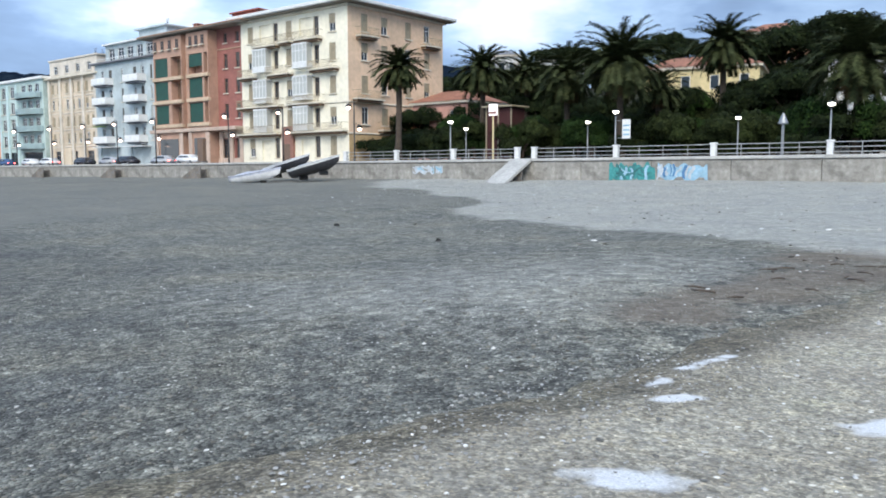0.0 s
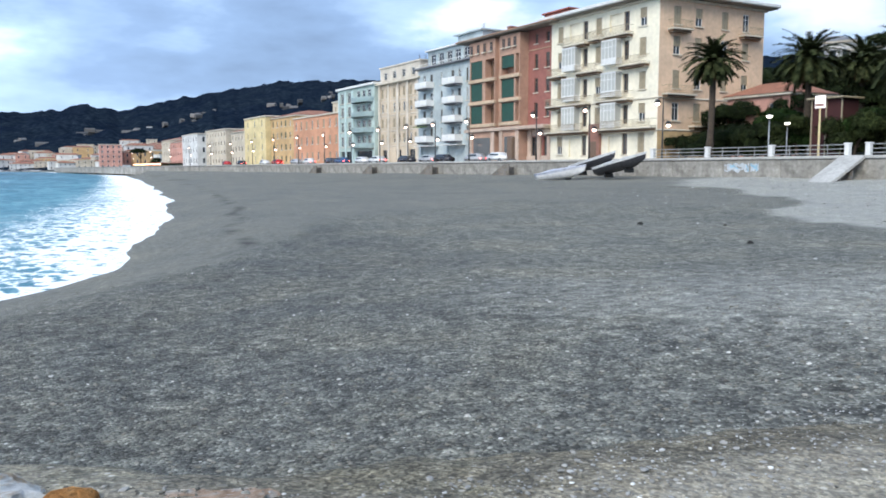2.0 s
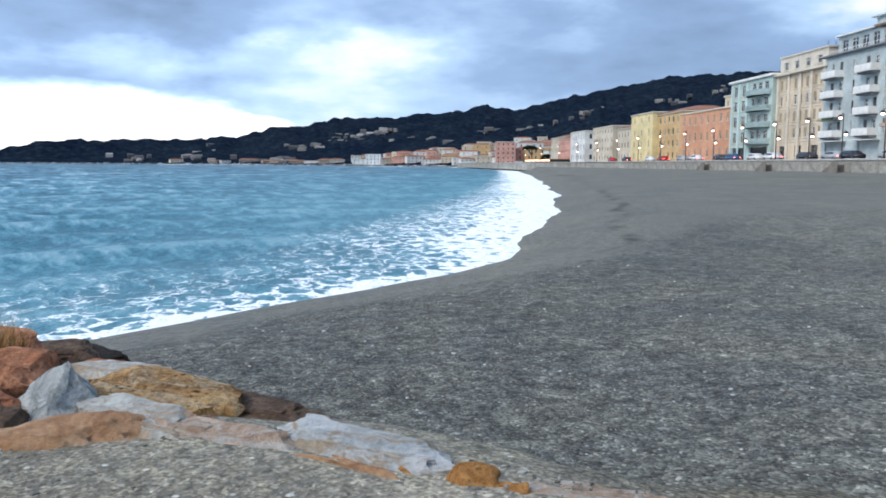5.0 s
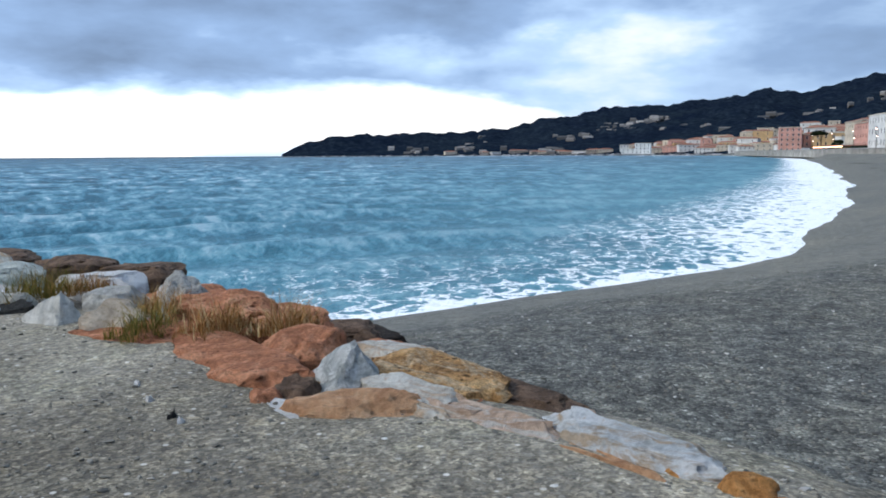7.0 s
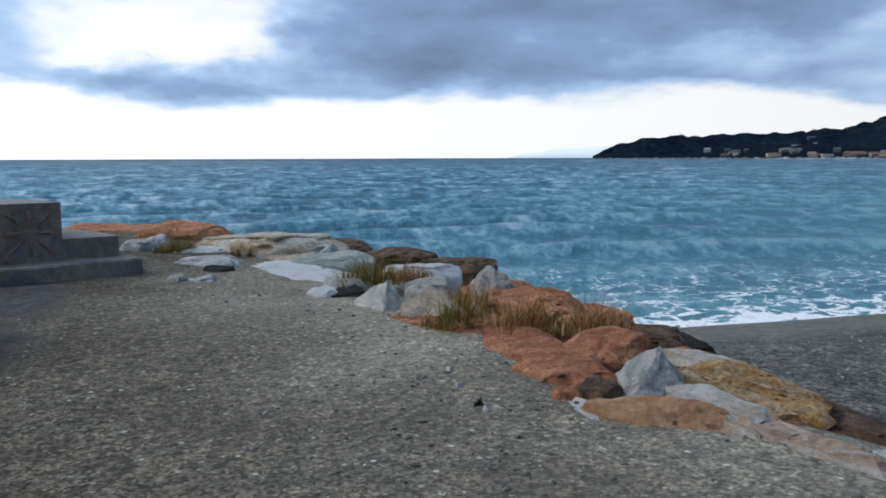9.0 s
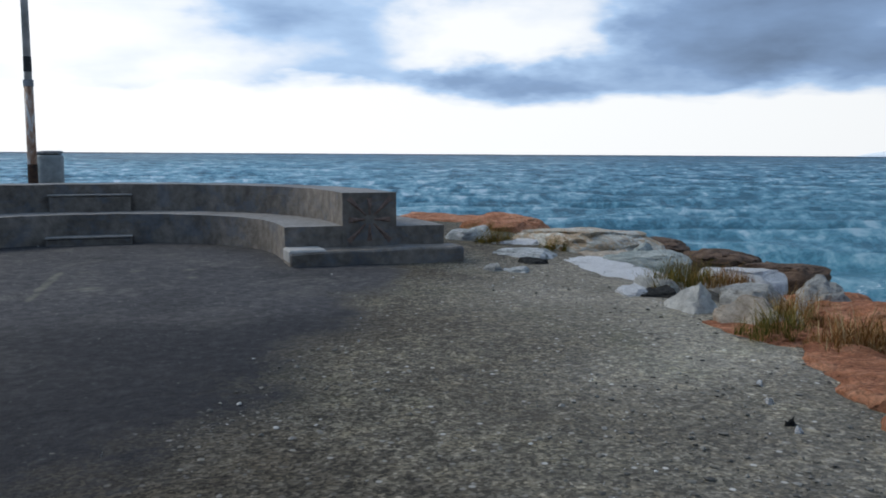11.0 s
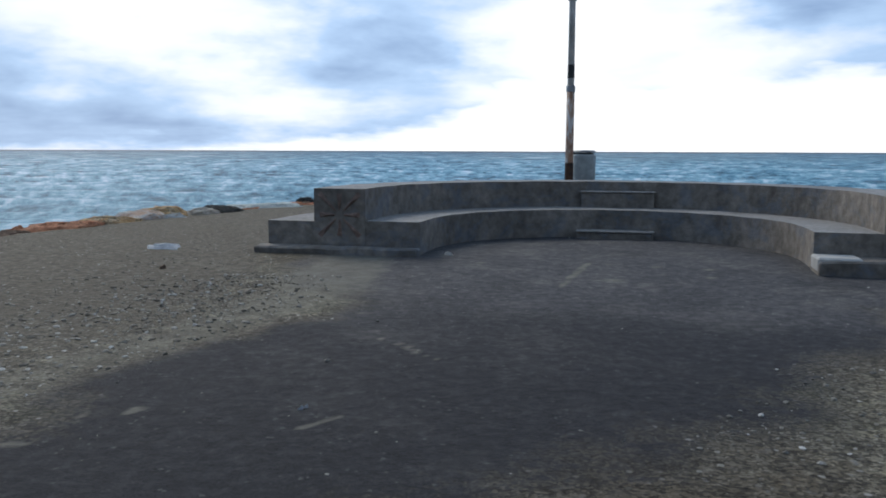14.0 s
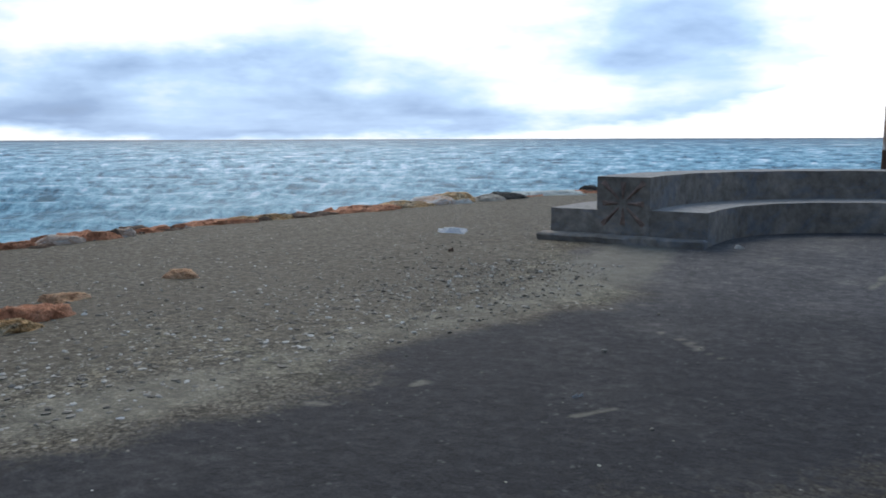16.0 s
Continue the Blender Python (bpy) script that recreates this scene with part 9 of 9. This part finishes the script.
def boat(x, y, z, L, beam, hull_mat, stripe_mat, deck_mat, rz, label, tilt=6, covered=True):
    b = thing("boat", pose(x, y, z, 0, -tilt, rz), label, "boat", group="boats on the beach")
    n, rows = 14, 7

    def section(t):
        w = beam / 2 * (1 - max(0, (t - 0.35) / 0.65) ** 2.2) * (0.82 + 0.18 * min(1, t / 0.25))
        keel = 0.10 + 0.55 * max(0, (t - 0.6) / 0.4) ** 2
        sheer = 0.85 + 0.35 * t ** 2
        return w, keel, sheer
    bm = bmesh.new()
    grid = []
    for i in range(n + 1):
        t = i / n
        w, keel, sheer = section(t)
        xx = t * L
        ring = []
        for j in range(-rows, rows + 1):
            a = abs(j) / rows
            ring.append(bm.verts.new((xx + 0.25 * t * a, math.copysign(w * math.sin(a * math.pi / 2) ** 0.8, j) if j else 0.0, keel + (sheer - keel) * (1 - math.cos(a * math.pi / 2)) ** 0.9)))
        grid.append(ring)
    for p, q in zip(grid, grid[1:]):
        for k in range(2 * rows):
            f = bm.faces.new((p[k], p[k + 1], q[k + 1], q[k]))
            f.material_index = 1 if k in (0, 2 * rows - 1) else 0
    bm.faces.new(grid[0][::-1])
    part("hull", bm_mesh("hull", bm, [hull_mat, stripe_mat], True), b)
    bm = bmesh.new()
    deck = []
    for i in range(n + 1):
        t = i / n
        w, keel, sheer = section(t)
        hump = (0.35 + 0.1 * math.sin(t * 9)) * math.sin(min(1, t * 1.1) * math.pi) if covered else 0.0
        deck.append([bm.verts.new((t * L + 0.25 * t, s * w * 1.02, sheer + 0.01 + hump * (1 - s * s))) for s in (-1, -0.6, 0, 0.6, 1)])
    for p, q in zip(deck, deck[1:]):
        for k in range(4):
            bm.faces.new((p[k], p[k + 1], q[k + 1], q[k]))
    part("cover" if covered else "deck", bm_mesh("cover", bm, deck_mat, True), b)
    for s in (-1, 1):
        bm = bmesh.new()
        pts, rr = [], []
        for i in range(n + 1):
            t = i / n
            w, keel, sheer = section(t)
            pts.append((t * L + 0.25 * t, s * w * 1.02, sheer + 0.02))
            rr.append(0.05)
        tube(bm, pts, rr, 6)
        part("gunwale", bm_mesh("gunwale", bm, stripe_mat, True), b)
    for t in (0.2, 0.65):
        bm = bmesh.new()
        w, keel, sheer = section(t)
        box(bm, t * L - 0.07, t * L + 0.07, -beam * 0.25, beam * 0.25, -0.25, keel + 0.05)
        part("support", bm_mesh("support", bm, M_DARKMETAL), b)
    return b


M_HULL_W = surface("white_hull", (0.62, 0.62, 0.62), (0.76, 0.76, 0.76), 5, 0.35, (0.8, 1))
M_HULL_D = surface("dark_hull", (0.02, 0.022, 0.028), (0.05, 0.05, 0.055), 5, 0.35, (0.8, 1))
M_TARP = surface("blue_white_tarp", (0.40, 0.43, 0.52), (0.60, 0.62, 0.70), 3, 0.7, (0.75, 1.2), 0.5, 0.05)
bz = lambda x, y: float(beach_z(np.array(float(x)), np.array(float(y))))
boat(-61.6, 53.0, bz(-58, 53) + 0.2, 6.0, 2.2, M_HULL_D, M_HULL_W, M_TARP, 3, "dark-hulled boat with a white stripe under a tarpaulin", 10)
boat(-66.8, 54.2, bz(-63, 54.2) + 0.35, 5.6, 2.0, M_HULL_D, M_HULL_W, M_HULL_D, 5, "dark and white boat drawn up on the beach", 11)
boat(-69.4, 51.6, bz(-66, 51.6) - 0.3, 7.0, 1.5, M_HULL_W, M_TARP, M_TARP, 2, "low white boat covered with sheeting on the beach", 5)


def car(x, y, rz, paint_mat, label, van=False):
    c = thing("car", pose(x, y, 2.36, 0, 0, rz), label, "car", group="cars parked along the seafront")
    hh = 1.9 if van else 1.45
    prof = [(-2.1, 0.35), (-2.15, 0.75), (-1.95, 0.95), (-1.75 if van else -1.35, 1.0), (-1.55 if van else -0.75, hh), (1.9 if van else 1.25, hh), (2.05 if van else 1.85, 1.0), (2.15, 0.8), (2.1, 0.35)]
    bm = bmesh.new()
    rows = []
    for s, inset in ((-1, 0), (1, 0)):
        rows.append([bm.verts.new((px, s * (0.84 - (0.14 if pz > 1.1 else 0)), pz)) for px, pz in prof])
    n = len(prof)
    for i in range(n):
        bm.faces.new((rows[0][i], rows[0][(i + 1) % n], rows[1][(i + 1) % n], rows[1][i]))
    bm.faces.new(rows[0])
    bm.faces.new(rows[1][::-1])
    bmesh.ops.bevel(bm, geom=list(bm.edges), offset=0.06, segments=2, affect="EDGES")
    part("body", bm_mesh("body", bm, paint_mat, True), c)
    for s in (-1, 1):
        bm = bmesh.new()
        vs = [bm.verts.new((px, s * (0.845 if pz < 1.1 else 0.722), pz)) for px, pz in ((-1.1, 1.04), (1.5, 1.04), (1.12, hh - 0.1), (-0.7, hh - 0.1))]
        bm.faces.new(vs)
        part("side_window", bm_mesh("side_window", bm, M_GLASS), c)
    for wx in (-1.35, 1.3):
        for s in (-1, 1):
            bm = bmesh.new()
            tube(bm, [(wx, s * 0.66, 0.32), (wx, s * 0.88, 0.32)], [0.32, 0.32], 16)
            w = part("wheel", bm_mesh("wheel", bm, M_DARKMETAL), c)
            bm = bmesh.new()
            tube(bm, [(wx, s * 0.885, 0.32), (wx, s * 0.90, 0.32)], [0.19, 0.17], 12)
            part("rim", bm_mesh("rim", bm, M_STEEL), w)
    for s in (-1, 1):
        bm = bmesh.new()
        box(bm, 2.10, 2.17, s * 0.6 - 0.14, s * 0.6 + 0.14, 0.66, 0.80)
        part("tail_light", bm_mesh("tail_light", bm, M_RED_GLOW), c)


PAINT = {n: surface(n + "_car_paint", tuple(v * 0.9 for v in c), c, 3, 0.25, (0.95, 1), 0.0) for n, c in (("white", (0.75, 0.75, 0.75)), ("dark", (0.03, 0.03, 0.04)), ("red", (0.45, 0.03, 0.03)), ("silver", (0.42, 0.43, 0.45)), ("blue", (0.05, 0.10, 0.22)))}
for i, (x, y, n, van) in enumerate(((-98.5, 66, "white", False), (-108.0, 68, "silver", False), (-116.0, 67, "dark", False), (-123.0, 68, "silver", False), (-131.0, 68, "dark", False), (-139.0, 66, "white", False),
                                    (-150.0, 68, "white", False), (-158.0, 67, "blue", False), (-166.0, 68, "dark", False), (-177.0, 67, "white", False), (-188.0, 68, "silver", False), (-199.0, 67, "red", False), (-212.0, 68, "white", False), (-230.0, 67, "dark", False), (-249.0, 68, "red", False))):
    car(x, y, 2 if i % 2 else 180, PAINT[n], f"{n} {'van' if van else 'car'} parked beside the promenade", van)

# driftwood, cans and stones scattered over the beach and the deck
M_DRIFT = surface("driftwood", (0.06, 0.045, 0.035), (0.14, 0.11, 0.085), 9, 0.9, (0.7, 3))


def litter():
    r = random.Random(3)
    for i in range(16):
        y = 8.2 + 7 * r.random()
        x = -3.1 + r.uniform(-0.7, 0.6) - 0.06 * abs(y - 12)
        bm = bmesh.new()
        L = r.uniform(0.1, 0.35)
        tube(bm, [(0, 0, 0.02), (L * 0.5, L * 0.1, 0.03), (L, 0, 0.015)], [0.012, 0.015, 0.006], 6)
        thing("driftwood", pose(x, y, bz(x, y) + 0.01, 0, 0, r.uniform(0, 360)), "small dark driftwood stick on the beach", "driftwood", bm_mesh("driftwood", bm, M_DRIFT, True), "driftwood on the beach")
    for x, y, s, k in ((-3.01, 3.12, 0.065, "white"), (-22.0, 21.0, 0.16, "dark"), (-14.0, 17.2, 0.14, "dark"), (-1.1, 9.4, 0.07, "white"), (-1.55, 8.9, 0.06, "white"), (1.05, -10.9, 0.09, "white_grey"), (-2.92, -5.75, 0.035, "white"), (1.05, -4.62, 0.03, "white"), (-0.73, -4.18, 0.03, "grey"), (-4.10, -2.72, 0.08, "dark"), (-4.02, -2.60, 0.05, "white"), (-4.35, -3.02, 0.06, "white"), (-4.62, -3.30, 0.05, "white")):
        me = boulder(s * 1.6, s * 1.2, s * 0.6, ROCK_MATS[k], int(abs(x) * 10), "lump", s * 0.3)
        thing("stone", pose(x, y, (bz(x, y) if x < -3 and y > 0 else 0.0), 0, 0, 30), f"{'small white' if k != 'dark' else 'dark'} stone lying on the ground", "stone", me, "stones on the ground")


litter()
